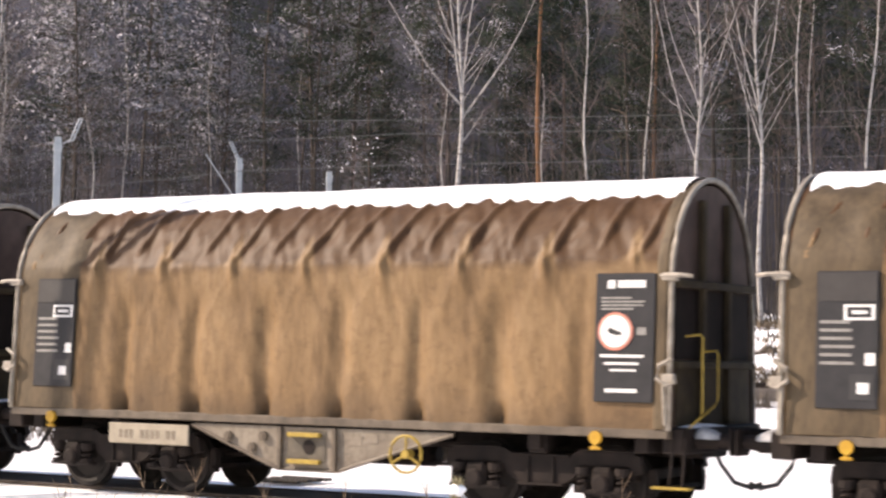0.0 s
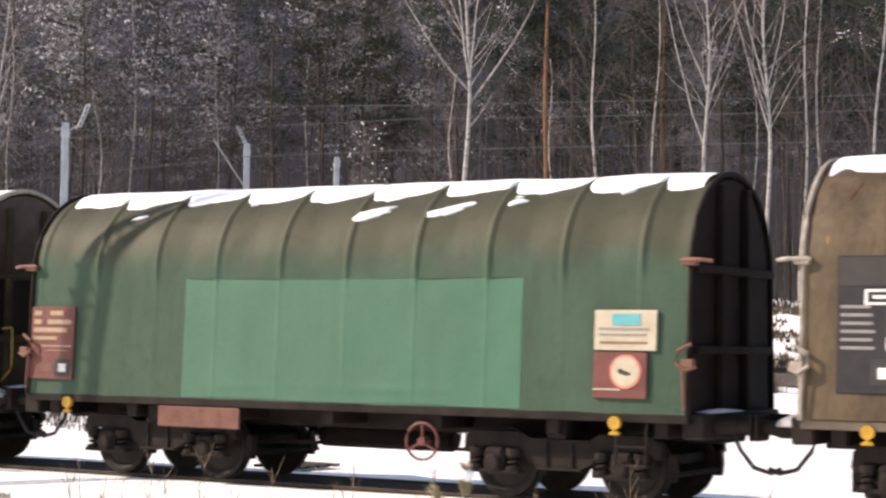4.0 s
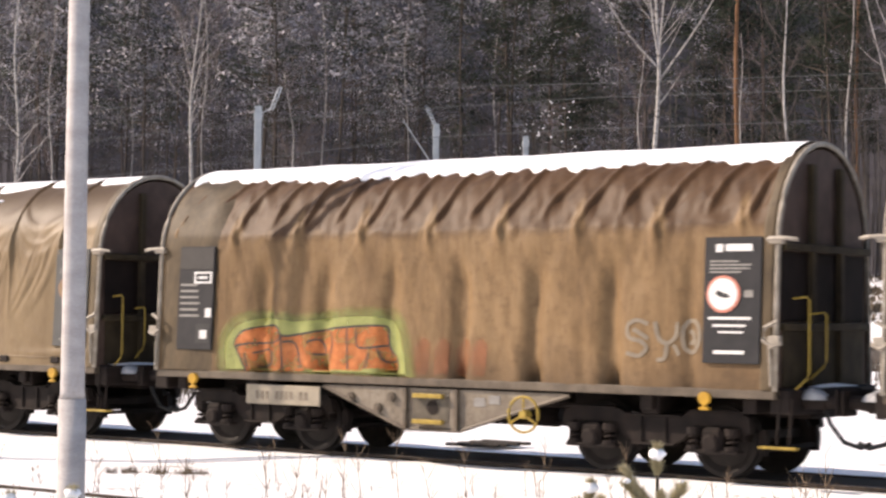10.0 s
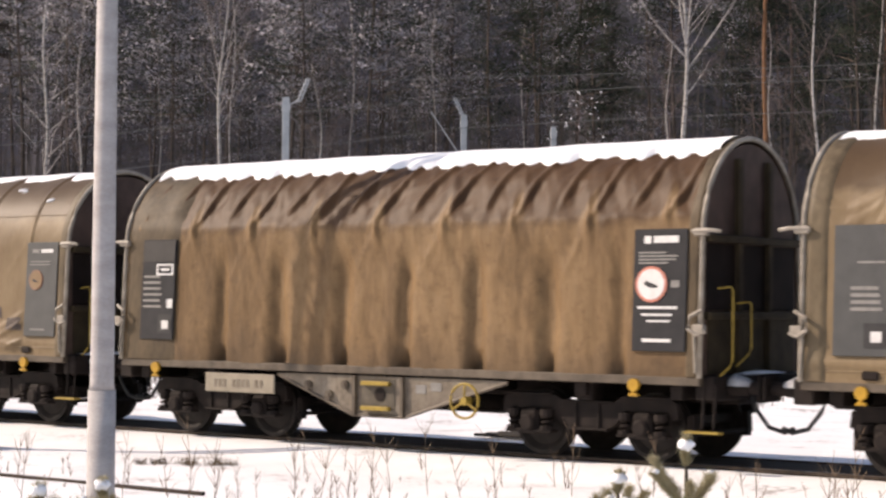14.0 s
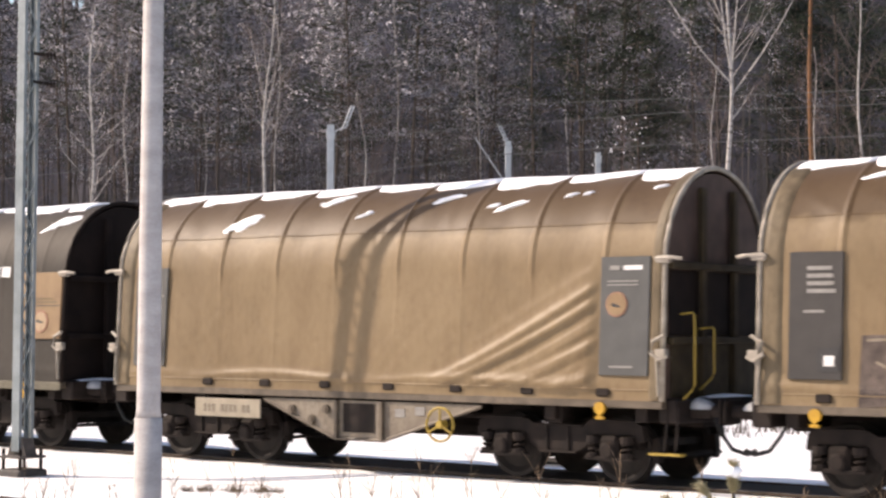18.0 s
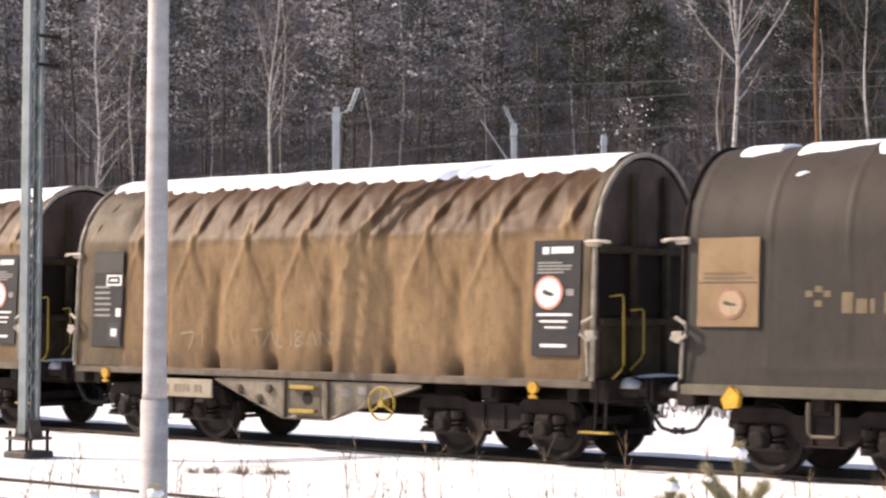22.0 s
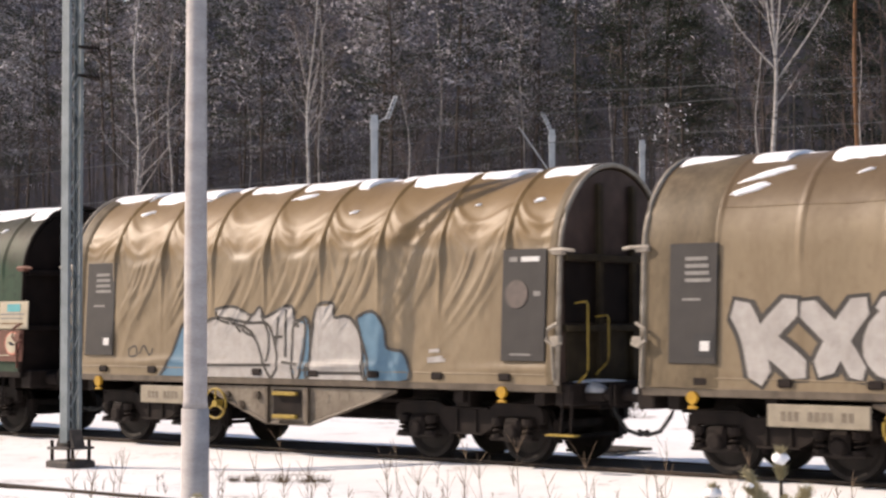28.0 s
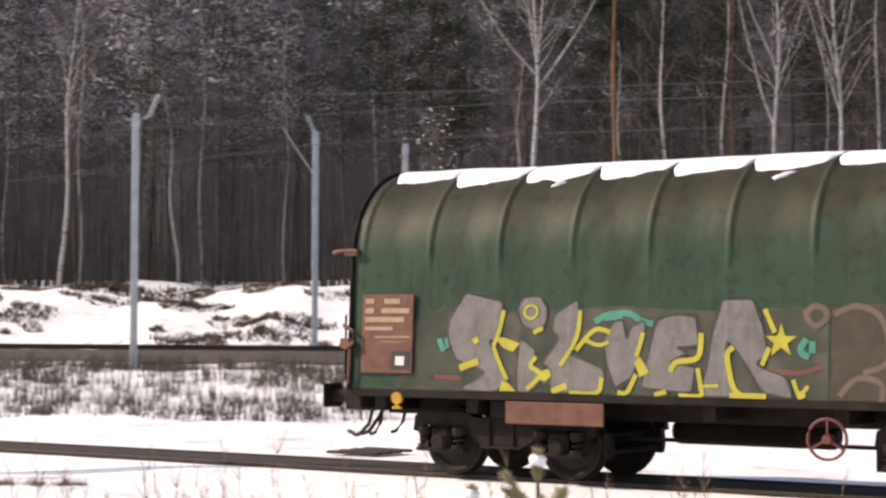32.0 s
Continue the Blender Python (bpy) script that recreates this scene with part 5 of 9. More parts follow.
def wagon(i):
    kind, seed, mat, snow, fb, rb = CONSIST[i]
    w = thing("freight_wagon", None, LABELS[kind], "freight wagon", "wagons of the passing train")
    brown = kind == "bunched"
    part("tarpaulin_hood", hood_mesh(kind, seed, mat), None, w)
    for sg in (-1, 1):
        x = sg * BODY / 2
        sooty = kind in ("green", "dark")
        em = BLACKEND if sooty else ENDWALL
        e = part("end_wall", cached(("end_wall", kind == "green", sooty), lambda: end_wall(LOW_CROWN if kind == "green" else 0.0), em), None, w, at=pose(x - 0.02 * sg, 0, 0) @ pose(0, 0, 0, 0, 0, 0 if sg > 0 else 180))
        for y in (-0.42, 0.42):
            part("end_rib", cached(("end_rib", sooty), end_rib, BLACKEND if sooty else OLIVEEND), None, e, at=pose(0, y, 0))
        for z in (2.95, 1.95):
            part("end_beam", cached(("end_beam", sooty), end_beam, BLACKEND if sooty else OLIVEEND), None, e, at=pose(0.003, 0, z))
        if not sooty:
            part("lower_panel", cached("lower_panel", lower_panel, OLIVEEND), None, e)
            part("upper_shade", cached("upper_shade", shade_sheet, BLACKEND), None, e)
        part("snow_ledge", cached("snow_ledge", snow_ledge, SNOW, True), None, w, "thin snow on the headstock", at=pose(sg * 5.36, -0.55 if i % 2 else 0.1, 1.18))
        part("hoop", cached(("hoop", kind == "green", sooty), lambda: hoop(LOW_CROWN if kind == "green" else 0.0), BLACKEND if sooty else PALE, True), None, w, at=pose(x, 0, 0))
        part("headstock", cached("headstock", end_beam_low, FRAME), None, w, at=pose(sg * 5.33, 0, 0))
        for z in (3.02,):
            part("hood_lock", cached(("clamp", kind == "green"), clamp, RUSTPANEL if kind == "green" else PALE), None, w, at=pose(x, -W1 - 0.03, z) @ pose(0, 0, 0, 0, 0, 0) @ Matrix.Diagonal((sg, 1, 1, 1)))
        part("hood_latch", cached(("latch", kind == "green"), latch, RUSTPANEL if kind == "green" else PALE), None, w, at=pose(x, -W0 - 0.01, 1.80) @ Matrix.Diagonal((sg, 1, 1, 1)))
        for y in (-0.875, 0.875):
            bf = part("buffer", cached("buffer", buffer_bm, FRAME), None, w, at=pose(sg * 5.46, y, 1.03, 0, 0, 0 if sg > 0 else 180))
            part("buffer_head", cached("buffer_head", buffer_head, FRAME), None, bf)
            if y < 0 and kind != "green":
                part("buffer_snow", cached("buffer_snow", buffer_snow, OLDSNOW, True), None, bf, "lump of old snow")
        if kind not in ("green", "dark"):
            a, b = (5.10, BODY / 2 - 0.02) if sg > 0 else (-BODY / 2 + 0.02, -BODY / 2 + (1.24 if brown or seed == 15 else 0.34))
            part("end_strip", end_band(Hood(kind, seed), a, b), SOOTSTRIP if brown else OLIVESTRIP, w, "sooty stiff end strip of the hood", True)
        part("coupling", cached("coupling", coupling, FRAME), None, w, at=pose(sg * 5.46, 0, 0.98, 0, 0, 0 if sg > 0 else 180))
        part("brake_hose", cached(("hose", sg), lambda: hose(sg), RUBBER, True), None, w, at=pose(sg * 5.42, 0, 0))
        part("change_over_lever", cached("lever", lever, YELLOW), None, w, at=pose(4.36 if sg > 0 else -4.5, -1.44, 0.98))
        if kind not in ("green", "dark") and sg > 0:
            part("handrail", cached("hr1", lambda: handrail(1.12, 0.2), DULLYELLOW), None, w, at=pose(x + 0.12, -1.12, 1.2))
            part("handrail", cached("hr2", lambda: handrail(0.78, 0.2), DULLYELLOW), None, w, at=pose(x + 0.12, -0.62, 1.35))
            part("foot_step", cached("step", ladder_step, DULLYELLOW), None, w, at=pose(x + 0.02, -1.30, 0.44))
            part("step_stay", cached("step_stay", step_stay, FRAME), None, w, at=pose(x + 0.02, -1.30, 0.44))
    part("side_sill", cached(("sill", kind in ("green",)), sill, FRAME if kind == "green" else STEEL), None, w)
    part("centre_sill", cached("centre_sill", centre_sill, FRAME), None, w)
    for x in (-4.9, -3.42, -1.7, 0, 1.7, 3.42, 4.9):
        part("cross_bar", cached("cross_bar", cross_bar, FRAME), None, w, at=pose(x, 0, 0))
    part("brake_cylinder", cached("brake_cylinder", brake_cylinder, FRAME), None, w)
    part("brake_rod", cached("brake_rod", brake_rod, FRAME), None, w)
    WHEELS.append((w, bogie(w, 3.42) + bogie(w, -3.08 if kind == "green" else -3.42)))
    if kind == "green":
        part("ladder", cached("ladder", ladder, FRAME), None, w, at=pose(4.55, -1.36, 0.5))
        part("rating_plate", cached("rating_red", rating_plate, RUSTPANEL), None, w, at=pose(-2.1, 0.05, 0.05))
        part("handbrake_wheel", cached("handwheel_red", handwheel, REDPANEL), None, w, at=pose(1.55, -1.36, 0.70))
    if kind == "dark":
        for x in (-4.55, 4.3):
            part("lever_box", cached("lever_box", lever_box, ORANGEBOX), None, w, at=pose(x, -1.44, 0.98))
        part("side_plate_rail", cached("dark_rail", dark_rail, OLIVERAIL), None, w)
        part("step_hoop", cached("step_hoop", step_hoop, STEEL), None, w, at=pose(-3.3, -1.38, 0.55))
    if kind not in ("green", "dark"):
        r = random.Random(seed * 3)
        for x, z in ((-1.35, 0.86), (-0.95, 0.72), (-0.7, 0.88)):
            part("plate_fitting", cached("fitting", fitting, STEEL), None, w, at=pose(x + r.uniform(-0.1, 0.1), -1.36, z))
        for x, z in ((0.85, 0.86), (1.15, 0.9)):
            part("data_label", cached(("data_label", seed % 2), data_label, GREYPAINT if seed % 2 else PLATE), None, w, at=pose(x + r.uniform(-0.1, 0.1), -1.362, z))
        part("side_plate", cached("belly", belly, PLATE), None, w)
        part("side_plate", cached("belly_far", belly_far, PLATE), None, w)
        part("plate_rim", cached("belly_rim", belly_rim, STEEL), None, w)
        pk = part("pocket", cached(("pocket", brown or kind == "taut"), pocket, POCKETPAINT if brown or kind == "taut" else FRAME), None, w)
        if brown or kind == "taut":
            # Dark disc painted for the unlit depth of a hole.
            part("pocket_hole", cached("pocket_hole", lambda: disc(0.10, 16, 0.01), FRAME), None, pk, "dark disc standing for a round hole", at=pose(0.05, -1.373, 0.76))
        for z in (0.56, 0.92) if i not in (7, 9, 10) else ():
            part("step_bar", cached(("step_bar", kind == "slack"), step_bar, DULLYELLOW), None, w, at=pose(0.0, 0, z))
        part("handbrake_wheel", cached("handwheel", handwheel, DULLYELLOW), None, w, at=pose(1.66 if i in (0, 1, 4, 6, 8, 9, 10, 12) else -1.5, -1.50, 0.73))
        plate = part("rating_plate", cached("rating", rating_plate, RATING), None, w, at=pose(-2.65, 0, 0))
        tagged(part("printed_figures", cached("figures", plate_figures, PLATE), None, plate, "faded dark figures"), kind="stuff")
        if not brown:
            for k in range(8):
                part("lashing_hook", cached("hook", hook, FRAME), None, w, at=pose(-4.39 + 1.255 * k, -1.415, 1.25))
    if fb in ("black", "grey_round", "blue_round"):
        front_board(w, fb)
        rear_board(w, rb)
    elif fb in ("green", "green_old"):
        boards_green(w, fb == "green_old")
    if i == len(CONSIST) - 1:
        # the tail of the train: loose hoses, a grab rail and a lamp bracket on the last headstock
        for y, reach in ((-0.55, 0.30), (-0.30, 0.22), (0.30, 0.26)):
            bm = B()
            tube(bm, [(-5.40, y, 1.0), (-5.52, y, 0.86), (-5.50 - reach * 0.3, y, 0.62), (-5.44 - reach, y, 0.48), (-5.52 - reach, y, 0.46)], 0.026, 7)
            part("loose_hose", bm, RUBBER, w, smooth=True)
        bm = B()
        tube(bm, [(-5.34, -1.30, 1.25), (-5.46, -1.30, 1.28), (-5.46, -1.30, 2.15), (-5.34, -1.30, 2.2)], 0.016, 6)
        part("grab_rail", bm, FRAME, w)
        bm = B()
        slab(bm, -5.50, -5.42, -1.28, -1.20, 1.28, 1.52, 0.012)
        part("lamp_bracket", bm, DULLYELLOW, w)
    part("roof_snow", roof_snow(snow, seed), SNOW, w, "white snow blanket on the crown", True)
    if not brown:
        r = random.Random(seed * 5)
        h = Hood(kind, seed)
        if kind in ("taut", "creased"):
            part("seam", roof_seam(h, SIDE + 0.62), mat, w, "stitched seam", True)
        if kind in ("taut", "slack", "creased"):
            part("seam", roof_seam(h, 0.14), mat, w, smooth=True)
        step, off = (1.09, -0.3) if kind == "green" else (1.222, 0.52)
        for k in range(-4, 5):
            x = k * step - off
            for _ in range(r.choice((0, 1, 1, 2, 2)) if abs(x) < 4.4 else 0):
                long = r.choice((r.uniform(0.05, 0.12), r.uniform(0.06, 0.16), r.uniform(0.22, 0.40)))
                part("snow_patch", snow_patch(h, x + r.uniform(0.12, 0.75), SIDE + r.uniform(0.85, 1.35), long, long * r.uniform(0.18, 0.4), r.random() * 50), SNOW, w, smooth=True)
    w.matrix_basis = pose(-PITCH * i, TRACK_Y, 0)
    return w


TRAIN = [wagon(i) for i in range(len(CONSIST))]


# ---------------- posts, masts and wires ----------------
def catenary_post(x, y, top, tilt=1, stay=True, arm=True):
    z = ground_z(x, y)
    h = top - z
    root = thing("catenary_post", None, "grey steel catenary post with a slanted bracket", "post", "catenary posts", at=pose(x, y, z, 0, 0, 38))
    bm = B()
    slab(bm, -0.115, 0.115, -0.10, 0.10, -0.3, h, 0.012)
    part("post", bm, GALV, root)
    bm = B()
    slab(bm, -0.135, 0.135, -0.12, 0.12, h - 0.45, h - 0.2, 0.012)
    part("collar", bm, GALV, root)
    bm = B()
    slab(bm, -0.35, 0.35, -0.35, 0.35, -0.3, 0.06, 0.03)
    part("footing", bm, CONCRETE, root)
    if not arm:
        return root
    bm = B()
    a = 0.38 * tilt if tilt > 0 else -0.06
    b = 0.66 * tilt if tilt > 0 else -0.4
    for o in (0.0, 0.1):
        tube(bm, [(a + o, 0, h - 0.12), (b + o, 0, h + 0.62)], 0.028, 6)
    for k in range(5):
        f = k / 4
        tube(bm, [(a + (b - a) * f, 0, h - 0.1 + 0.7 * f), (a + 0.1 + (b - a) * f, 0, h - 0.1 + 0.7 * f)], 0.02, 5)
    tube(bm, [(0, 0, h - 0.3), (a, 0, h - 0.1)], 0.025, 5)
    part("bracket", bm, GALV, root)
    if stay:
        bm = B()
        tube(bm, [(-0.1, 0, h - 1.6), (-1.25, 0, h + 0.1)], 0.028, 6)
        part("stay", bm, GALV, root)
    return root


def at_bearing(left, dist):
    return (-math.sin(radians(left)) * dist, math.cos(radians(left)) * dist)


for left, dist, up, tl, stay, arm in ((42.15, 61, 6.37, 1, False, True), (36.68, 70.5, 5.91, -1, True, True), (33.92, 79, 5.55, -1, False, False)):
    catenary_post(*at_bearing(left, dist), EYE_HEIGHT + dist * math.tan(radians(up)), tl, stay, arm)


def lattice_mast(x, y):
    z = -0.12
    root = thing("lattice_mast", None, "grey-green lattice catenary mast with a bolted foot", "mast", at=pose(x, y, z))
    for sg in (-1, 1):
        bm = B()
        o = [(-0.088, 0.143), (0.088, 0.143), (0.088, 0.088), (0.076, 0.088), (0.076, 0.128), (-0.076, 0.128), (-0.076, 0.088), (-0.088, 0.088)]
        lo = [bm.verts.new((a, sg * b, 0.3)) for a, b in o]
        hi = [bm.verts.new((a, sg * b, 9.6)) for a, b in o]
        for q in range(8):
            bm.faces.new((lo[q], lo[(q + 1) % 8], hi[(q + 1) % 8], hi[q]))
        bm.faces.new(lo)
        bm.faces.new(hi)
        bmesh.ops.recalc_face_normals(bm, faces=bm.faces)
        part("channel_chord", bm, MASTGREEN, root)
    n = 22
    for k in range(n):
        z0, z1 = 0.35 + 9 * k / n, 0.35 + 9 * (k + 1) / n
        s = 1 if k % 2 else -1
        for e in (-0.075, 0.075):
            bm = B()
            tube(bm, [(e, -0.12 * s, z0), (e, 0.12 * s, z1)], 0.014, 5)
            part("lattice_bar", bm, MASTGREEN, root)
    bm = B()
    slab(bm, -0.26, 0.26, -0.26, 0.26, 0.20, 0.24, 0.01)
    part("foot_plate", bm, MASTFOOT, root)
    bm = B()
    prism(bm, [(-0.22, 0.24), (0.22, 0.24), (0.12, 0.5), (-0.12, 0.5)], -0.11, 0.11)
    part("gusset", bm, MASTFOOT, root)
    for a, b in itertools.product((-0.2, 0.2), (-0.2, 0.2)):
        bm = B()
        tube(bm, [(a, b, -0.02), (a, b, 0.34)], 0.03, 6)
        part("anchor_bolt", bm, FRAME, root)
    bm = B()
    slab(bm, -0.28, 0.28, -0.28, 0.28, -0.5, 0.03, 0.03)
    part("foundation", bm, MASTFOOT, root)
    for zz in (6.0, 6.45):
        bm = B()
        tube(bm, [(0.05, 0.06, zz + 0.03), (0.15, 0.19, zz + 0.01), (0.24, 0.30, zz)], [0.028, 0.026, 0.018], 6)
        for q in (0.44, 0.52, 0.60):
            tube(bm, [(0.40 * q, 0.50 * q, zz), (0.40 * q + 0.02, 0.50 * q + 0.025, zz)], 0.055, 8)
        part("insulator_bracket", bm, FRAME, root)
    return root


lattice_mast(-23.1, 18.5)


def concrete_pole(x, y):
    z = ground_z(x, y)
    root = thing("lamp_pole", None, "tall round pale concrete pole with a collar", "pole", at=pose(x, y, z))
    bm = B()
    tube(bm, [(0, 0, -0.5), (0, 0, 1.36 - z)], [0.112, 0.108], 24)
    part("base_sleeve", bm, CONCRETE, root, smooth=True)
    bm = B()
    tube(bm, [(0, 0, 1.36 - z), (0, 0, 1.42 - z), (0, 0, 9.5)], [0.10, 0.093, 0.062], 24)
    part("shaft", bm, CONCRETE, root, smooth=True)
    return root


concrete_pole(*at_bearing(47.6, 14.8))


# ---------------- trees ----------------
def branch_path(r, p, d, length, n, droop, wob):
    pts = [p.copy()]
    for _ in range(n):
        d = (d + Vector((r.uniform(-wob, wob), r.uniform(-wob, wob), r.uniform(-wob, wob) + droop))).normalized()
        p = p + d * length / n
        pts.append(p.copy())
    return pts


def birch(x, y, h, rad, seed, lean=0.0, fork=0.0, spread_=0.6, main=()):
    """A bare birch: white tapered trunk, rising limbs, fine twigs."""
    r = random.Random(seed)
    root = thing("birch_tree", None, "bare birch with a white trunk and fine twigs", "tree", "birches at the forest edge", at=pose(x, y, ground_z(x, y) - 0.1))
    n = 12
    path = [Vector((lean * (k / n) * h + 0.10 * math.sin(k * 0.9 + seed), 0.10 * math.cos(k * 0.8 + seed), h * k / n)) for k in range(n + 1)]
    bm = B()
    tube(bm, path, [rad * (1 - 0.85 * (k / n)) + 0.012 for k in range(n + 1)], 8)
    part("trunk", bm, BIRCH, root, smooth=True)
    limbs, twigs = B(), B()
    across = Vector((math.cos(math.atan2(-x, y)), math.sin(math.atan2(-x, y)), 0))
    plan = [(fork + rise, across * lean_ + Vector((0, 0, 1)) + across.cross(Vector((0, 0, 1))) * r.uniform(-0.25, 0.25), long * h, 0.52) for rise, lean_, long in main]
    low = 0.30 if not fork else fork
    count = 26
    for i in range(count):
        f = low + (1 - low) * (i + r.random()) / count
        a = r.uniform(0, 2 * math.pi)
        plan.append((f, Vector((math.cos(a) * spread_, math.sin(a) * spread_, 0.62)), h * 0.2 * (1.15 - f) * r.uniform(0.7, 1.25) + 0.8, 0.28 if spread_ > 0.8 else 0.15))
    for f, d, L, thick in plan:
        k = min(int(f * n), n - 1)
        p = path[k].lerp(path[k + 1], f * n - k)
        big = thick > 0.3
        bp = branch_path(r, p, d.normalized(), L, 6, 0.11 if big else 0.05, 0.09 if big else 0.12)
        r0 = rad * thick * (1.1 - f) + 0.006
        tube(limbs, bp, [r0 * (1 - 0.8 * q / 6) + 0.005 for q in range(7)], 5, False)
        for j in range(44 if big else 9):
            q = r.randint(1, 5)
            e = bp[q].lerp(bp[q + 1], r.random())
            dd = (bp[q + 1] - bp[q]).normalized() + Vector((r.uniform(-0.8, 0.8), r.uniform(-0.8, 0.8), r.uniform(-0.2, 0.5)))
            tp = branch_path(r, e, dd.normalized(), r.uniform(0.6, 1.7), 4, -0.06, 0.2)
            tube(twigs, tp, [0.008, 0.006, 0.005, 0.004, 0.003], 3, False)
    tagged(part("limbwork", limbs, BIRCH if fork or spread_ > 0.8 else TWIG, root), kind="stuff")
    tagged(part("twigwork", twigs, TWIG, root), kind="stuff")
    return root


def pine_meshes(seed, frost=0.10):
    """Trunk, limbs, needle clumps and snow clumps of a forest pine about 19 m high."""
    r = random.Random(seed)
    h = 19.0
    tr = B()
    path = [Vector((0.2 * math.sin(k * 0.7 + seed), 0.2 * math.cos(k * 0.6 + seed), h * k / 8)) for k in range(9)]
    tube(tr, path, [0.095 * (1 - 0.8 * k / 8) for k in range(9)], 6)
    lb = B()
    leaves = {False: ([], [], []), True: ([], [], [])}
    base = r.uniform(0.28, 0.5)
    for i in range(40):
        f = base + (1 - base) * (i + r.random()) / 40
        a = r.uniform(0, 6.283)
        L = (2.3 * (1.1 - f) / (1 - base) * r.uniform(0.6, 1.1) + 0.5)
        p = Vector((0, 0, h * f))
        d = Vector((math.cos(a), math.sin(a), r.uniform(0.0, 0.45))).normalized()
        bp = branch_path(r, p, d, L, 4, 0.03, 0.15)
        tube(lb, bp, [0.035, 0.028, 0.022, 0.016, 0.01], 4, False)
        frosty = r.random() < frost
        for j in range(6):
            c = bp[r.randint(1, 4)] + Vector((r.gauss(0, 0.25), r.gauss(0, 0.25), r.gauss(0, 0.12)))
            out = Vector((c.x, c.y, 0.4)).normalized() * 0.6 + Vector((0, 0, 0.3))
            for _ in range(22):
                o = c + Vector((r.gauss(0, 0.30), r.gauss(0, 0.30), r.gauss(0, 0.13)))
                u = Vector((r.uniform(-1, 1), r.uniform(-1, 1), r.uniform(-0.4, 0.7))).normalized() * r.uniform(0.10, 0.26)
                v = u.cross(Vector((r.uniform(-1, 1), r.uniform(-1, 1), r.uniform(-1, 1)))).normalized() * r.uniform(0.018, 0.036)
                vs, fs, ns = leaves[(r.random() < 0.65 and frosty) or r.random() < 0.003]
                fs.append(tuple(range(len(vs), len(vs) + 3)))
                vs += [o - v, o + v, o + u]
                # a clump is shaded as one soft mass
                ns += [((o - c).normalized() * 0.5 + out).normalized()] * 3
    for i in range(16):
        a = r.uniform(0, 6.283)
        p = Vector((0, 0, h * r.uniform(0.08, base)))
        bp = branch_path(r, p, Vector((math.cos(a), math.sin(a), -0.1)), r.uniform(0.5, 1.8), 3, -0.05, 0.25)
        tube(lb, bp, [0.016, 0.013, 0.01, 0.006], 3, False)
    tufts = []
    for key, mat in ((False, NEEDLE), (True, FROST)):
        vs, fs, ns = leaves[key]
        me = bpy.data.meshes.new("needles")
        me.from_pydata(vs, [], fs)
        me.polygons.foreach_set("use_smooth", [True] * len(fs))
        me.normals_split_custom_set_from_vertices(ns)
        me.materials.append(mat)
        tufts.append(me)
    return mesh_of(tr, PINEBARK, True), mesh_of(lb, PINEBARK), tufts[0], tufts[1]


PINES = [pine_meshes(s, 0.045 if s < 5 else 0.8) for s in range(8)]


def pine(x, y, k, scale, turn):
    tr, lb, nd, sn = PINES[k]
    m = pose(x, y, ground_z(x, y) - 0.1, 0, 0, turn) @ Matrix.Scale(scale, 4)
    root = thing("pine_tree", None, "dark snow-dusted forest pine with a thin bare lower trunk", "tree", "pines of the forest", at=m)
    part("trunk", tr, None, root)
    tagged(part("branchwork", lb, None, root), kind="stuff")
    tagged(part("needles", nd, None, root), kind="stuff")
    tagged(part("frost", sn, None, root, "frosted snow on the needles"), kind="stuff")
    return root


def forest():
    r = random.Random(5)
    for row in range(5):
        n = 30
        for i in range(n):
            x = -112 + 104 * (i + r.random() * 0.9) / n
            y = 73 + 8.0 * row + r.uniform(-2.5, 2.5) + 0.35 * (x + 44)
            pine(x, y, r.randrange(5, 8) if r.random() < 0.02 + 0.95 * smooth01(-52, -63, x) else r.randrange(5), r.uniform(0.75, 1.25), r.uniform(0, 360))


forest()


def thicket():
    """Thin bare stems and dead twigs between the trunks, too many to count."""
    r = random.Random(11)
    bm = B()
    for _ in range(3000):
        x = r.uniform(-112, -8)
        y = 69 + 42 * r.random() ** 1.5 + 0.35 * (x + 44)
        z, h = ground_z(x, y), r.choice((r.uniform(2, 6), r.uniform(5, 14)))
        lean = r.uniform(-0.06, 0.06)
        w = r.uniform(0.018, 0.05)
        pts = [Vector((x + lean * h * k / 3 + r.uniform(-0.05, 0.05), y, z + h * k / 3)) for k in range(4)]
        tube(bm, pts, [w, w * 0.8, w * 0.55, 0.008], 4, False)
        for _ in range(4):
            q = r.randint(1, 2)
            p = pts[q].lerp(pts[q + 1], r.random())
            a = r.uniform(0, 6.283)
            L = r.uniform(0.4, 1.4)
            tube(bm, [p, p + Vector((math.cos(a) * L, math.sin(a) * L, L * r.uniform(0.1, 0.9)))], [0.012, 0.006], 3, False)
    thing("undergrowth", mesh_of(bm, THICKET), "dense thin bare stems between the pines", "undergrowth", kind="stuff")


thicket()


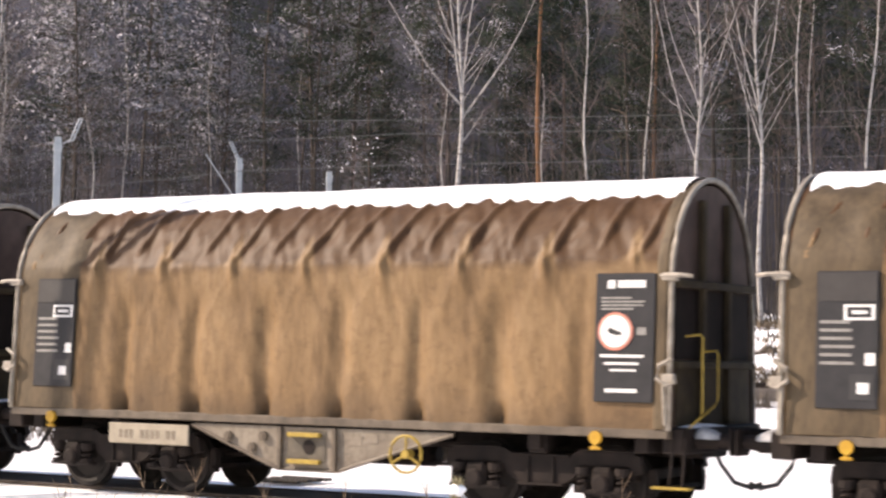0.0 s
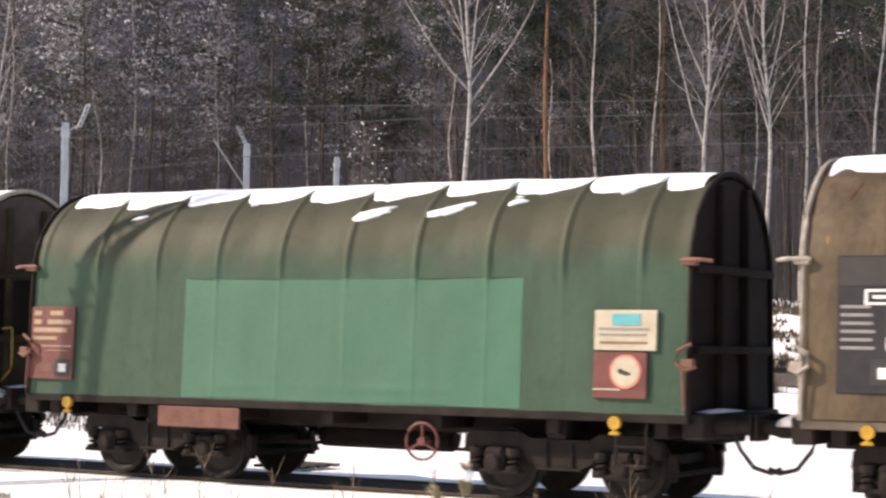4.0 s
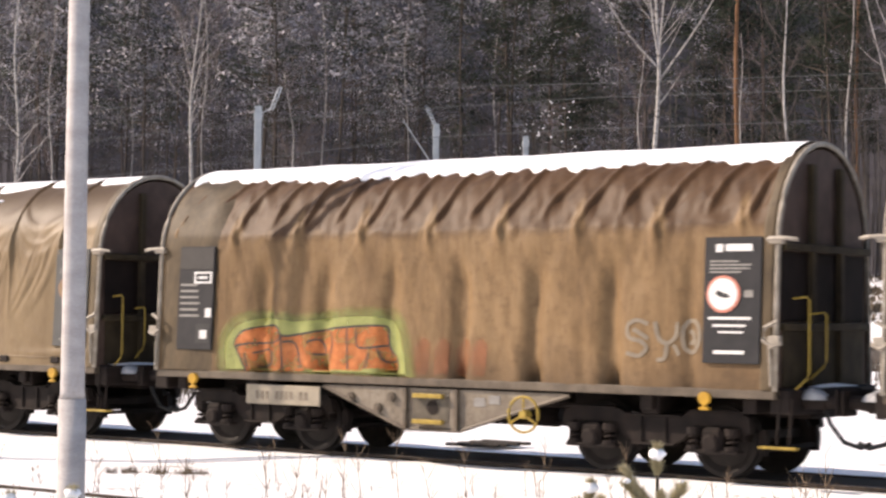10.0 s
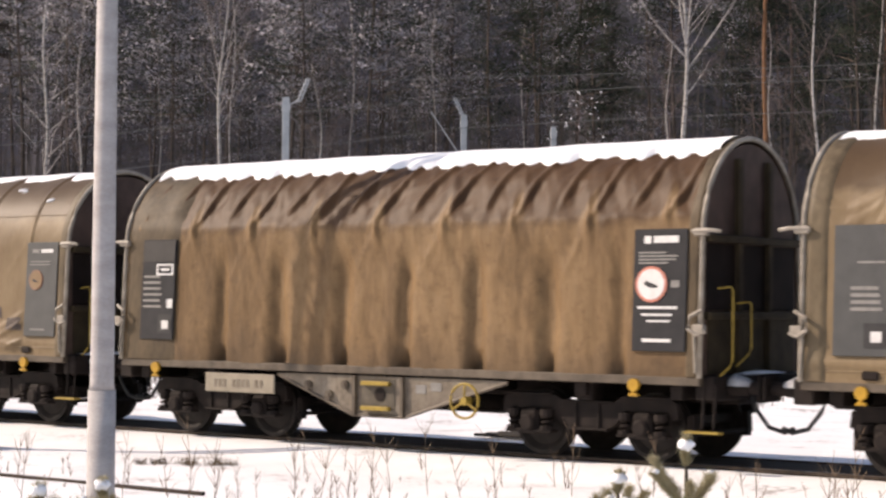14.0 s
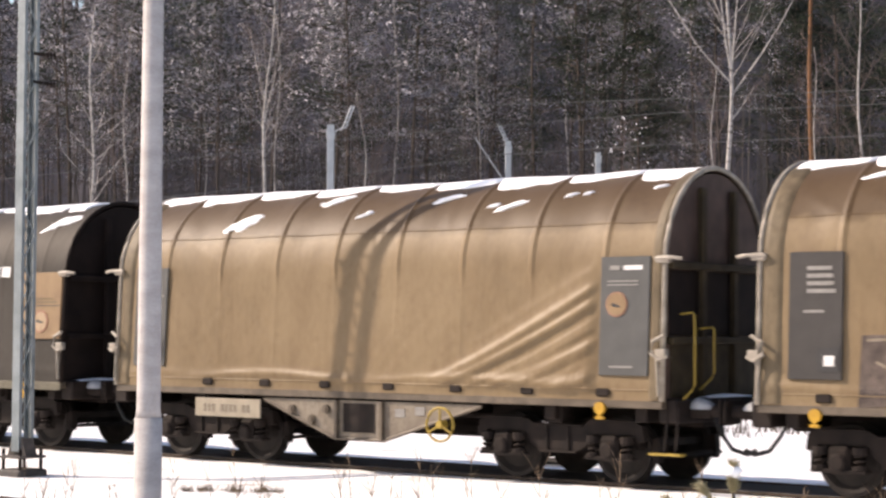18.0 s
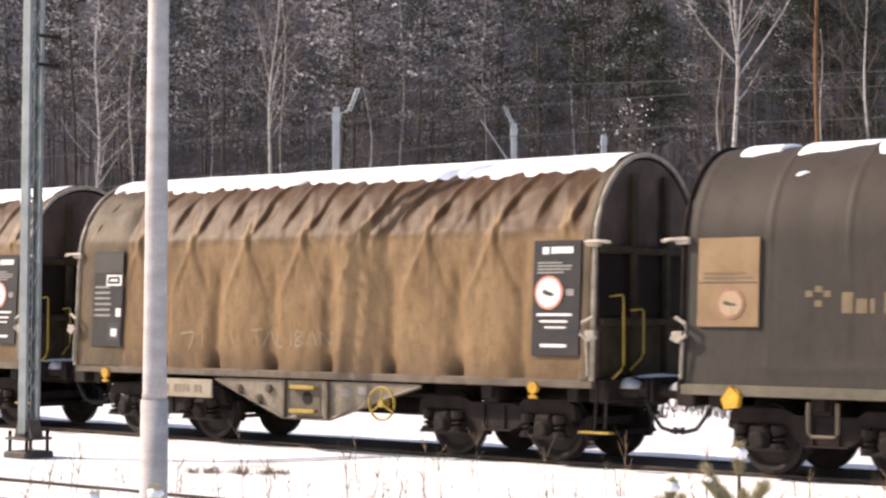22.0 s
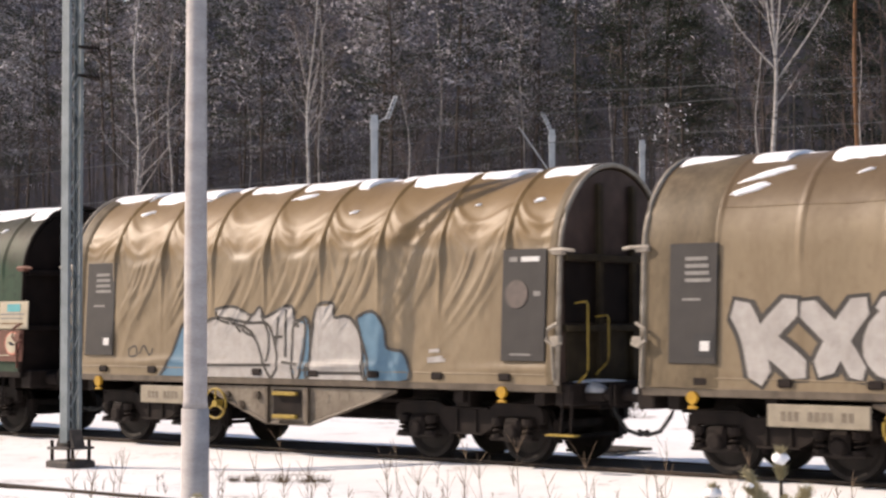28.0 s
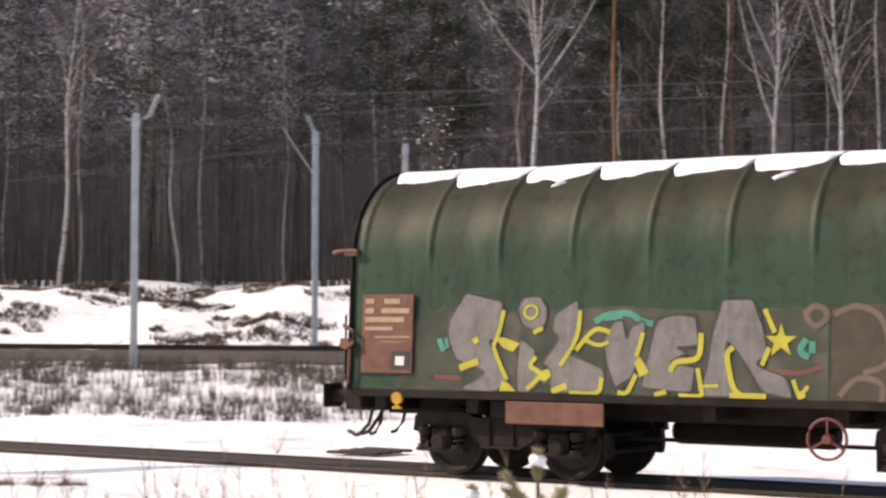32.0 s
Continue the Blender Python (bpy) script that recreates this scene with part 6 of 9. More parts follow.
def deep_wood():
    """The dark depth of the forest far behind the first trees: a curved wall of wood with a ragged top."""
    def pt(left, k):
        x = left
        y = 122 + 0.35 * (x + 44) + 2 * math.sin(x * 0.3)
        return (x, y, ground_z(x, y) - 3 + k * (27.5 - 1.0 * smooth01(-84, -104, x) + 3 * fbm(left * 0.16, 3.0, 1.0, 2) + 4.5 * abs(noise.noise(Vector((left * 0.55, 3.0, 1.0)))) + 2.5 * noise.noise(Vector((left * 2.3, 5.0, 1.0)))))
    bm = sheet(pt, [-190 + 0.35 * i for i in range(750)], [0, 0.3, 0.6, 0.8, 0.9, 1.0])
    # This material's faint glow is added in place of haze.
    thing("backdrop", mesh_of(bm, FARWOOD), "far pine forest backdrop with a faint added glow", "forest", kind="structure")


deep_wood()

# tree number: its main limbs (rise above the fork, slant, length), as shares of its height
MAIN_LIMBS = {
    2: ((0.1, 0.22, 0.3), (0.18, -0.25, 0.22)),
    6: ((0.0, -1.05, 0.40), (-0.03, 0.75, 0.40), (0.02, -0.12, 0.5), (0.03, 0.2, 0.5), (0.12, -0.5, 0.3), (-0.09, 0.9, 0.1)),
    11: ((-0.04, -0.42, 0.55), (0.05, 0.3, 0.4), (0.1, -0.35, 0.35)),
    13: ((0.0, -0.4, 0.4), (0.08, -0.3, 0.4), (0.12, 0.3, 0.35)),
}
# bearing left, distance, height, radius, lean, fork
for k, (left, dist, h, rad, lean, fork) in enumerate((
        (49.4, 78, 14, 0.10, 0.0, 0), (48.38, 80, 13, 0.05, 0.0, 0), (44.35, 80, 15, 0.10, 0.055, 0.45), (43.8, 84, 14, 0.045, 0, 0),
        (40.85, 82, 9.5, 0.055, -0.09, 0), (40.15, 86, 16, 0.05, 0.0, 0), (29.94, 78, 17, 0.12, 0.0, 0.52), (30.4, 80, 10, 0.045, 0.0, 0),
        (27.1, 82, 11, 0.04, -0.05, 0), (25.85, 80, 15, 0.075, -0.03, 0), (24.25, 84, 16, 0.07, 0.02, 0), (22.6, 80, 16, 0.10, 0.0, 0.46),
        (21.13, 86, 14, 0.05, 0.0, 0), (20.65, 79, 16, 0.10, -0.02, 0.46), (19.72, 82, 17, 0.07, 0.02, 0), (19.22, 84, 17, 0.07, 0.0, 0), (17.75, 80, 16, 0.08, 0.05, 0),
        (51.2, 82, 12, 0.05, 0.01, 0), (46.0, 88, 13, 0.04, 0.0, 0), (37.6, 92, 15, 0.04, 0.0, 0), (34.9, 94, 15, 0.045, 0.01, 0))):
    edge = (dist - 12.5 + 15.4) / (math.cos(radians(left)) + 0.35 * math.sin(radians(left)))
    birch(*at_bearing(left, edge), h, rad, 40 + k, lean, fork, 0.95 if k == 0 else 0.6, MAIN_LIMBS.get(k, ()))


def snowy_birch(left, dist, crown_z):
    """A young birch whose fine crown holds small lumps of snow."""
    r = random.Random(77)
    x, y = at_bearing(left, dist)
    g = ground_z(x, y)
    root = thing("birch_tree", None, "young bare birch with snow lumps in its crown", "tree", "birches at the forest edge", at=pose(x, y, g - 0.1))
    bm, twigs, lumps = B(), B(), B()
    top = crown_z - g
    stem = branch_path(r, Vector((0, 0, 0)), Vector((0, 0, 1)), top, 6, 0.02, 0.04)
    tube(bm, stem, [0.04, 0.036, 0.032, 0.028, 0.022, 0.016, 0.01], 6)
    part("trunk", bm, TWIG, root, smooth=True)
    for i in range(44):
        p = stem[4].lerp(stem[6], r.random())
        a = r.uniform(0, 6.283)
        bp = branch_path(r, p, Vector((math.cos(a), math.sin(a), r.uniform(-0.1, 0.7))).normalized(), r.uniform(0.8, 1.9), 5, -0.08, 0.2)
        tube(twigs, bp, [0.012, 0.01, 0.008, 0.006, 0.005, 0.004], 3, False)
        for _ in range(1):
            o = bp[r.randint(2, 5)]
            bmesh.ops.create_icosphere(lumps, subdivisions=1, radius=r.uniform(0.02, 0.045), matrix=Matrix.Translation(o + Vector((0, 0, 0.02))))
    tagged(part("twigwork", twigs, TWIG, root), kind="stuff")
    tagged(part("snow", lumps, SNOW, root, "white lumps of snow"), kind="stuff")


snowy_birch(33.25, 78, 11.0)


def red_pine(left, dist, h):
    x, y = at_bearing(left, dist)
    root = thing("pine_tree", None, "tall pine with a bare orange trunk", "tree", "pines at the forest edge", at=pose(x, y, ground_z(x, y) - 0.1))
    bm = B()
    tube(bm, [(0.08 * math.sin(k), 0, h * k / 9) for k in range(10)], [0.13 * (1 - 0.06 * k) for k in range(10)], 8)
    part("trunk", bm, PINERED, root, smooth=True)
    r = random.Random(int(left * 10))
    for _ in range(9):
        z, a = r.uniform(3, h - 2), r.choice((0.3, 2.9)) + r.uniform(-0.5, 0.5)
        bm = B()
        tube(bm, branch_path(r, Vector((0, 0, z)), Vector((math.cos(a), math.sin(a), 0.15)), r.uniform(0.25, 0.9), 3, 0, 0.2), [0.025, 0.02, 0.015, 0.01], 4)
        part("dead_branch", bm, PINEBARK, root)
    nd = PINES[2][2]
    part("needles", nd, None, root, at=pose(0, 0, h - 17))


red_pine(27.48, 80, 18)
red_pine(23.9, 88, 17)


# ---------------- wires ----------------
def wires():
    for name, pts in (("upper", ((62, 3.6), (52.4, 5.17), (47.4, 6.05), (42.2, 6.78), (38.76, 6.95), (31, 7.2), (20, 7.45), (8, 7.6))),
                      ("lower", ((62, 3.2), (50.8, 4.7), (47.4, 5.15), (42.2, 5.9), (36.8, 6.4), (31.8, 6.75), (20, 7.0), (8, 7.1))),
                      ("return", ((62, 2.4), (50, 3.7), (44, 4.5), (36.8, 5.5), (31.8, 5.8), (20, 6.1), (8, 6.2)))):
        bm = B()
        path = []
        for left, up in pts:
            d = 60 + (52 - left) * 0.55
            x, y = at_bearing(left, d)
            path.append((x, y, EYE_HEIGHT + d * math.tan(radians(up))))
        dense = []
        for a, b in zip(path, path[1:]):
            dense += [Vector(a).lerp(Vector(b), k / 4) for k in range(4)]
        tube(bm, dense + [Vector(path[-1])], 0.0125, 4)
        thing("overhead_wire", mesh_of(bm, WIRE), "thin grey overhead line wire", "wire", "wires of the far line")


wires()


# ---------------- foreground: weeds, young pines, planks ----------------
def weed(bm, x, y, h, seed):
    r = random.Random(seed)
    p = Vector((x, y, ground_z(x, y) - 0.05))
    main = branch_path(r, p, Vector((r.uniform(-0.15, 0.15), 0, 1)), h, 5, 0.02, 0.08)
    tube(bm, main, [0.006, 0.005, 0.005, 0.004, 0.003, 0.002], 4, False)
    for _ in range(9):
        q = r.randint(1, 4)
        a = r.uniform(0, 6.283)
        br = branch_path(r, main[q], Vector((math.cos(a) * 0.6, math.sin(a) * 0.6, 1)).normalized(), h * r.uniform(0.15, 0.4), 3, 0.02, 0.12)
        tube(bm, br, [0.004, 0.003, 0.003, 0.002], 3, False)


def weeds():
    r = random.Random(3)
    bm = B()
    spots = [(-14.4, 14.4), (-14.1, 14.7), (-13.4, 15.4), (-13.2, 15.5), (-12.9, 15.8), (-12.7, 16.0), (-9.1, 19.2), (-8.8, 19.3), (-9.4, 19.1), (-14.9, 14.6), (-13.9, 16.9), (-12.0, 17.4)]
    for k in range(130):
        if k < len(spots):
            x, y = spots[k]
        else:
            left, d = r.uniform(20, 52), r.uniform(18.5, 25.5)
            x, y = at_bearing(left, d)
            if y > TRACK_Y - 2.2:
                continue
        weed(bm, x, y, r.choice((r.uniform(0.12, 0.35), r.uniform(0.3, 0.95))), k)
    thing("dry_weeds", mesh_of(bm, WEED), "dry brown weed stalks standing in snow", "weeds", kind="stuff")


weeds()


def young_pine(left, dist, h, seed, top_z):
    x, y = at_bearing(left, dist)
    r = random.Random(seed)
    g = ground_z(x, y)
    h = top_z - g
    root = thing("young_pine", None, "small pine with snow lumps on its shoots", "sapling", "young pines in the snow", at=pose(x, y, g))
    bm = B()
    tube(bm, [(0, 0, -0.1), (0.01, 0, h * 0.6), (0, 0, h)], [0.022, 0.016, 0.008], 6)
    part("stem", bm, PINEBARK, root)
    shoots = [(Vector((0, 0, h * 0.8)), Vector((0, 0, 1)), h * 0.2)]
    for k in range(9):
        a = 6.283 * k / 4.5 + r.uniform(-0.3, 0.3)
        z = h * (0.62 if k < 5 else 0.35) + r.uniform(-0.05, 0.05)
        shoots.append((Vector((0, 0, z)), Vector((math.cos(a), math.sin(a), 0.75)).normalized(), h * r.uniform(0.22, 0.34)))
    for p, d, L in shoots:
        bp = branch_path(r, p, d, L, 4, 0.08, 0.05)
        bm = B()
        tube(bm, bp, [0.010, 0.009, 0.008, 0.006, 0.004], 5)
        for _ in range(760):
            q = r.uniform(0.8, 4)
            o = bp[int(q)].lerp(bp[min(int(q) + 1, 4)], q - int(q))
            n = (d + Vector((r.uniform(-1, 1), r.uniform(-1, 1), r.uniform(-0.4, 0.8)))).normalized() * r.uniform(0.05, 0.10)
            sd = n.cross(Vector((r.uniform(-1, 1), r.uniform(-1, 1), 1))).normalized() * 0.0045
            bm.faces.new([bm.verts.new(w) for w in (o - sd, o + sd, o + n)])
        part("shoot", bm, SAPLING, root)
        if r.random() < 0.35 or L == h * 0.2:
            bm = B()
            bmesh.ops.create_icosphere(bm, subdivisions=2, radius=0.06 if L == h * 0.2 else r.uniform(0.025, 0.045))
            for v in bm.verts:
                v.co *= 1 + 0.35 * noise.noise(v.co * 30 + Vector((seed, L, 0)))
                v.co.z *= 0.75
            part("snow_lump", bm, SNOW, root, smooth=True, at=Matrix.Translation(bp[3 if r.random() < 0.6 else 4] + Vector((0, 0, 0.03))))
    return root


young_pine(29.84, 13.0, 1.2, 4, EYE_HEIGHT - 13.0 * math.tan(radians(3.97)))
young_pine(31.9, 13.4, 0.9, 5, EYE_HEIGHT - 13.4 * math.tan(radians(5.08)))
young_pine(49.4, 13.0, 0.8, 6, EYE_HEIGHT - 13.0 * math.tan(radians(5.55)))
young_pine(47.55, 13.4, 0.8, 8, EYE_HEIGHT - 13.4 * math.tan(radians(5.4)))


def planks():
    root = thing("plank_pile", None, "few weathered planks lying in snow behind the track", "planks", at=pose(-18.5, 26.2, ground_z(-18.5, 26.2) + 0.02, 0, 0, 4))
    for k in range(4):
        bm = B()
        slab(bm, -0.5, 0.5, -0.07, 0.07, 0, 0.05, 0.008)
        part("plank", bm, SLEEPER, root, at=pose(0.12 * k, -0.25 + 0.17 * k, 0.012 * k, 0, 0, 3 - 4 * k))


planks()


def tall_grass():
    """Pale dead grass on the slope below the far line."""
    r = random.Random(21)
    bm = B()
    for _ in range(3600):
        cx, f = -44 + r.uniform(-24, 24), 46.4 - 19.0 * r.random() ** 1.5
        cy = f + 0.35 * (cx + 44)
        if fbm(cx * 0.3, cy * 0.5, 2.0, 3) < -0.16:
            continue
        R, tall = r.uniform(0.06, 0.3), r.uniform(0.25, 0.85)
        for _ in range(r.randint(8, 20)):
            x, y = cx + r.gauss(0, R), cy + r.gauss(0, R)
            z, h, a = ground_z(x, y), tall * r.uniform(0.5, 1.0), r.uniform(0, 3.14)
            wx, wy = 0.014 * math.cos(a), 0.014 * math.sin(a)
            b = (r.uniform(-0.15, 0.15), r.uniform(-0.15, 0.15))
            bm.faces.new([bm.verts.new(p) for p in ((x - wx, y - wy, z - 0.03), (x + wx, y + wy, z - 0.03), (x + b[0], y + b[1], z + h))])
    thing("dead_grass", mesh_of(bm, PALEGRASS), "pale dead grass on the snowy slope", "grass", kind="stuff")


tall_grass()


def brush():
    """Dark heather and litter showing through the snow of the far bank, and a patch by the near track."""
    r = random.Random(31)
    bm = B()
    spots = []
    for _ in range(900):
        f, x = r.uniform(53.5, 69), -48 + r.uniform(-30, 26)
        y = f + 0.35 * (x + 44)
        if fbm(x * 0.16, y * 0.3, 6.0, 3) > 0.02:
            spots.append((x, y, r.choice((r.uniform(0.12, 0.3), r.uniform(0.3, 0.85))), 0.055))
    spots += [(-18.55, 18.3, 0.30, 0.010), (-18.2, 18.45, 0.28, 0.010), (-18.8, 18.05, 0.22, 0.010), (-18.0, 18.7, 0.2, 0.010)]
    for x, y, R, wide in spots:
        for _ in range(int(20 + 110 * R) if wide > 0.02 else 90):
            a, q = r.uniform(0, 6.283), R * r.random() ** 0.5
            px, py = x + (1.9 if wide > 0.02 else 1.0) * q * math.cos(a), y + q * math.sin(a)
            b = Vector((r.uniform(-0.15, 0.15), r.uniform(-0.15, 0.15), r.uniform(0.08, 0.3))) * (1 if wide > 0.02 else 0.5)
            o = Vector((px, py, ground_z(px, py) - 0.02))
            sd = Vector((math.cos(a), math.sin(a), 0)) * wide
            bm.faces.new([bm.verts.new(p) for p in (o - sd, o + sd, o + b)])
    thing("heather_brush", mesh_of(bm, FORESTFLOOR), "dark heather tufts poking through the snow", "brush", kind="stuff")


brush()


# ---------------- paint and prints on the hoods ----------------
LIFT = 0.0035


def hood_child(i):
    return next(c for c in TRAIN[i].children if c.name.startswith("tarpaulin_hood"))


def paint(i, mat, tier, outline, name="painted_shape"):
    h = Hood(*HOOD_OF[CONSIST[i][1]])
    part(name, spread(h, outline, 0.002 + LIFT * tier, 0.04), mat, hood_child(i))


def line(i, mat, tier, pts, w, broad=False):
    h = Hood(*HOOD_OF[CONSIST[i][1]])
    if broad:
        part("painted_stroke", spread(h, stroke_outline(flowing(pts, 3), w), 0.002 + LIFT * tier, 0.04), mat, hood_child(i))
    else:
        part("painted_line", ribbon(h, flowing(pts), w, 0.002 + LIFT * tier, 0.03), mat, hood_child(i))


def rect(x0, x1, z0, z1):
    return [(x0, z0), (x1, z0), (x1, z1), (x0, z1)]


def prints_dark(i):
    """Prints on the dark hood: a white name block, a tan square, an oval, faded tan words, two tan notice panels."""
    for k in range(5):
        paint(i, WHITEPAINT, 2, rect(2.44 + 0.285 * k, 2.66 + 0.285 * k, 2.98, 3.16), "printed_block")
    paint(i, P_TAN, 1, rect(2.3, 3.46, 1.92, 2.66), "printed_square")
    ring = [(2.68 + 0.24 * math.cos(a * 0.45 + 0.6), 2.27 + 0.20 * math.sin(a * 0.45 + 0.6)) for a in range(12)]
    line(i, P_DARKPRINT, 2, ring, 0.07)
    for a, b in (((2.75, 2.27), (3.0, 2.27)), ((3.0, 2.07), (3.0, 2.48)), ((3.12, 2.07), (3.12, 2.48))):
        line(i, P_DARKPRINT, 2, [a, b], 0.06)
    line(i, P_DARKPRINT, 2, [(3.14, 2.46), (3.34, 2.42), (3.3, 2.29), (3.14, 2.28), (3.36, 2.22), (3.34, 2.1), (3.14, 2.08)], 0.06)
    oval = [(0.14 + 0.53 * math.cos(a * 0.314), 2.41 + 0.25 * math.sin(a * 0.314)) for a in range(21)]
    line(i, P_TAN, 1, oval, 0.06)
    line(i, P_TAN, 1, [(-0.1, 2.22), (0.02, 2.58)], 0.07)
    line(i, P_TAN, 1, [(0.24, 2.24), (0.36, 2.6)], 0.07)
    line(i, P_TAN, 1, [(-0.02, 2.38), (0.28, 2.44)], 0.06)
    for k, w in enumerate((0.2, 0.16, 0.06, 0.06, 0.06, 0.16, 0.17)):
        x0 = -3.05 + 0.19 * k
        paint(i, P_TAN, 1, rect(x0, x0 + min(w, 0.15), 2.08, 2.34 if k in (0, 3, 4) else 2.26), "printed_block")
    for x, z in ((-3.55, 2.28), (-3.42, 2.16), (-3.3, 2.28), (-3.42, 2.34)):
        paint(i, P_TAN, 1, rect(x, x + 0.1, z, z + 0.08), "printed_block")
    for x, w, z0 in ((BODY / 2 - 0.62, 1.12, 1.9), (-BODY / 2 + 0.68, 0.9, 1.9)):
        board(TRAIN[i], x, z0, 3.05, w, TANPANEL, "faded tan notice panel with a round sign",
              [("bar", -0.47 * w, 0.47 * w, 0.565, 0.58, P_DARKPRINT), ("bar", -0.4 * w, 0.4 * w, 0.62, 0.645, P_TAN), ("bar", -0.4 * w, 0.3 * w, 0.68, 0.70, P_TAN),
               ("disc", 0.05, 0.20, 0.3, 0.002, DULLRING), ("disc", 0.05, 0.165, 0.3, 0.008, P_FIGURE), ("barh", -0.06, 0.13, 0.28, 0.32, P_DARKPRINT)])


prints_dark(11)
# bright new panels on the green hood
for tag in ([(3.52, 1.86), (3.36, 1.92), (3.22, 1.84), (3.24, 1.66), (3.42, 1.6), (3.5, 1.5), (3.4, 1.38), (3.2, 1.42)], [(3.3, 1.78), (3.38, 1.74), (3.52, 1.64)],
            [(3.62, 1.9), (3.68, 1.66), (3.8, 1.58), (3.92, 1.68), (3.94, 1.9)], [(3.8, 1.58), (3.78, 1.36), (3.66, 1.32)], [(3.9, 1.56), (3.98, 1.4)],
            [(4.02, 1.8), (4.1, 1.92), (4.22, 1.88), (4.26, 1.66), (4.18, 1.46), (4.06, 1.5), (4.02, 1.64), (4.02, 1.8)], [(4.1, 1.76), (4.16, 1.74), (4.17, 1.6), (4.11, 1.6)]):
    line(6, P_PALELINE, 2, [(px - 0.02, 1.5 + (pz - 1.32) * 0.85) for px, pz in tag], 0.055)
paint(2, P_PALELINE, 1, rect(0.60, 0.73, 2.11, 2.24), "repair_patch")
paint(2, P_PALELINE, 1, [(1.72, 3.28), (1.86, 3.26), (1.96, 3.46), (1.80, 3.48)], "repair_patch")
paint(3, GREEN_NEW, 1, rect(-2.42, 3.02, 1.17, 2.84), "sewn_in_panel")
paint(16, P_BUFFED, 0.5, [(-4.55, 1.17), (-4.5, 1.9), (-3.8, 2.3), (-2.6, 2.2), (-1.2, 2.28), (0.2, 2.2), (1.58, 2.28), (1.58, 1.17)])
paint(16, P_OLIVE, 1, [(1.61, 2.25), (2.38, 2.3), (3.1, 2.22), (3.9, 2.3), (4.62, 2.24), (4.64, 1.16), (1.61, 1.16)])
for k in range(4):
    line(16, P_BROWNLINE, 2, [(2.9 + 0.42 * k, 2.2), (3.1 + 0.42 * k, 2.12), (3.02 + 0.42 * k, 1.8), (3.2 + 0.42 * k, 1.55), (2.95 + 0.42 * k, 1.25)], 0.06)
    line(16, P_BROWNLINE, 2, [(2.8 + 0.42 * k, 1.95), (2.95 + 0.42 * k, 2.24), (3.1 + 0.42 * k, 2.0)], 0.05)
paint(16, P_SILVER, 2, [(-3.72, 2.08), (-3.46, 2.44), (-2.90, 2.32), (-2.94, 1.85), (-3.08, 1.81), (-2.87, 1.46), (-2.77, 1.34), (-2.96, 1.17), (-3.43, 1.17), (-3.48, 1.21), (-3.15, 1.41), (-3.58, 1.57), (-3.72, 1.84)])
paint(16, P_SILVER, 2, [(-2.62, 1.85), (-2.39, 1.70), (-2.45, 1.47), (-2.23, 1.39), (-2.45, 1.17), (-2.64, 1.17), (-2.66, 1.54)])
paint(16, P_SILVER, 2, [(-2.57, 2.38), (-2.34, 2.39), (-2.23, 2.24), (-2.25, 2.04), (-2.42, 1.97), (-2.59, 2.04), (-2.66, 2.24)])
paint(16, P_SILVER, 2, [(-2.12, 2.16), (-1.79, 2.34), (-1.74, 1.93), (-1.91, 1.70), (-1.61, 1.56), (-1.39, 1.45), (-1.41, 1.26), (-1.52, 1.17), (-1.96, 1.17), (-2.13, 1.17), (-2.18, 1.47), (-2.27, 1.55), (-2.05, 1.85), (-2.14, 1.97)])
paint(16, P_SILVER, 2, [(-1.26, 2.07), (-1.14, 2.09), (-1.07, 1.86), (-1.01, 2.01), (-0.82, 2.07), (-0.88, 1.72), (-1.00, 1.38), (-1.22, 1.26), (-1.35, 1.56), (-1.39, 1.86)])
paint(16, P_SILVER, 2, [(-0.75, 1.79), (-0.64, 2.09), (-0.42, 2.16), (-0.14, 2.13), (-0.09, 1.80), (-0.38, 1.76), (-0.26, 1.69), (-0.46, 1.57), (-0.14, 1.51), (-0.18, 1.22), (-0.67, 1.24), (-0.84, 1.27), (-0.80, 1.57)])
paint(16, P_SILVER, 2, [(0.06, 1.80), (0.23, 2.34), (0.61, 2.34), (0.77, 1.95), (0.80, 1.70), (0.69, 1.56), (1.04, 1.42), (1.12, 1.25), (1.12, 1.17), (0.77, 1.24), (0.57, 1.52), (0.30, 1.84), (0.30, 1.52), (0.46, 1.17), (0.30, 1.17), (0.02, 1.17), (-0.05, 1.22), (0.04, 1.58)])
line(16, P_BLACK, 3, [(-3.72, 2.08), (-3.46, 2.44), (-2.90, 2.32), (-2.94, 1.85), (-3.08, 1.81), (-2.87, 1.46), (-2.77, 1.34), (-2.96, 1.17), (-3.43, 1.17), (-3.48, 1.21), (-3.15, 1.41), (-3.58, 1.57), (-3.72, 1.84), (-3.72, 2.08)], 0.022)
line(16, P_BLACK, 3, [(-2.62, 1.85), (-2.39, 1.70), (-2.45, 1.47), (-2.23, 1.39), (-2.45, 1.17), (-2.64, 1.17), (-2.66, 1.54), (-2.62, 1.85)], 0.022)
line(16, P_BLACK, 3, [(-2.57, 2.38), (-2.34, 2.39), (-2.23, 2.24), (-2.25, 2.04), (-2.42, 1.97), (-2.59, 2.04), (-2.66, 2.24), (-2.57, 2.38)], 0.022)
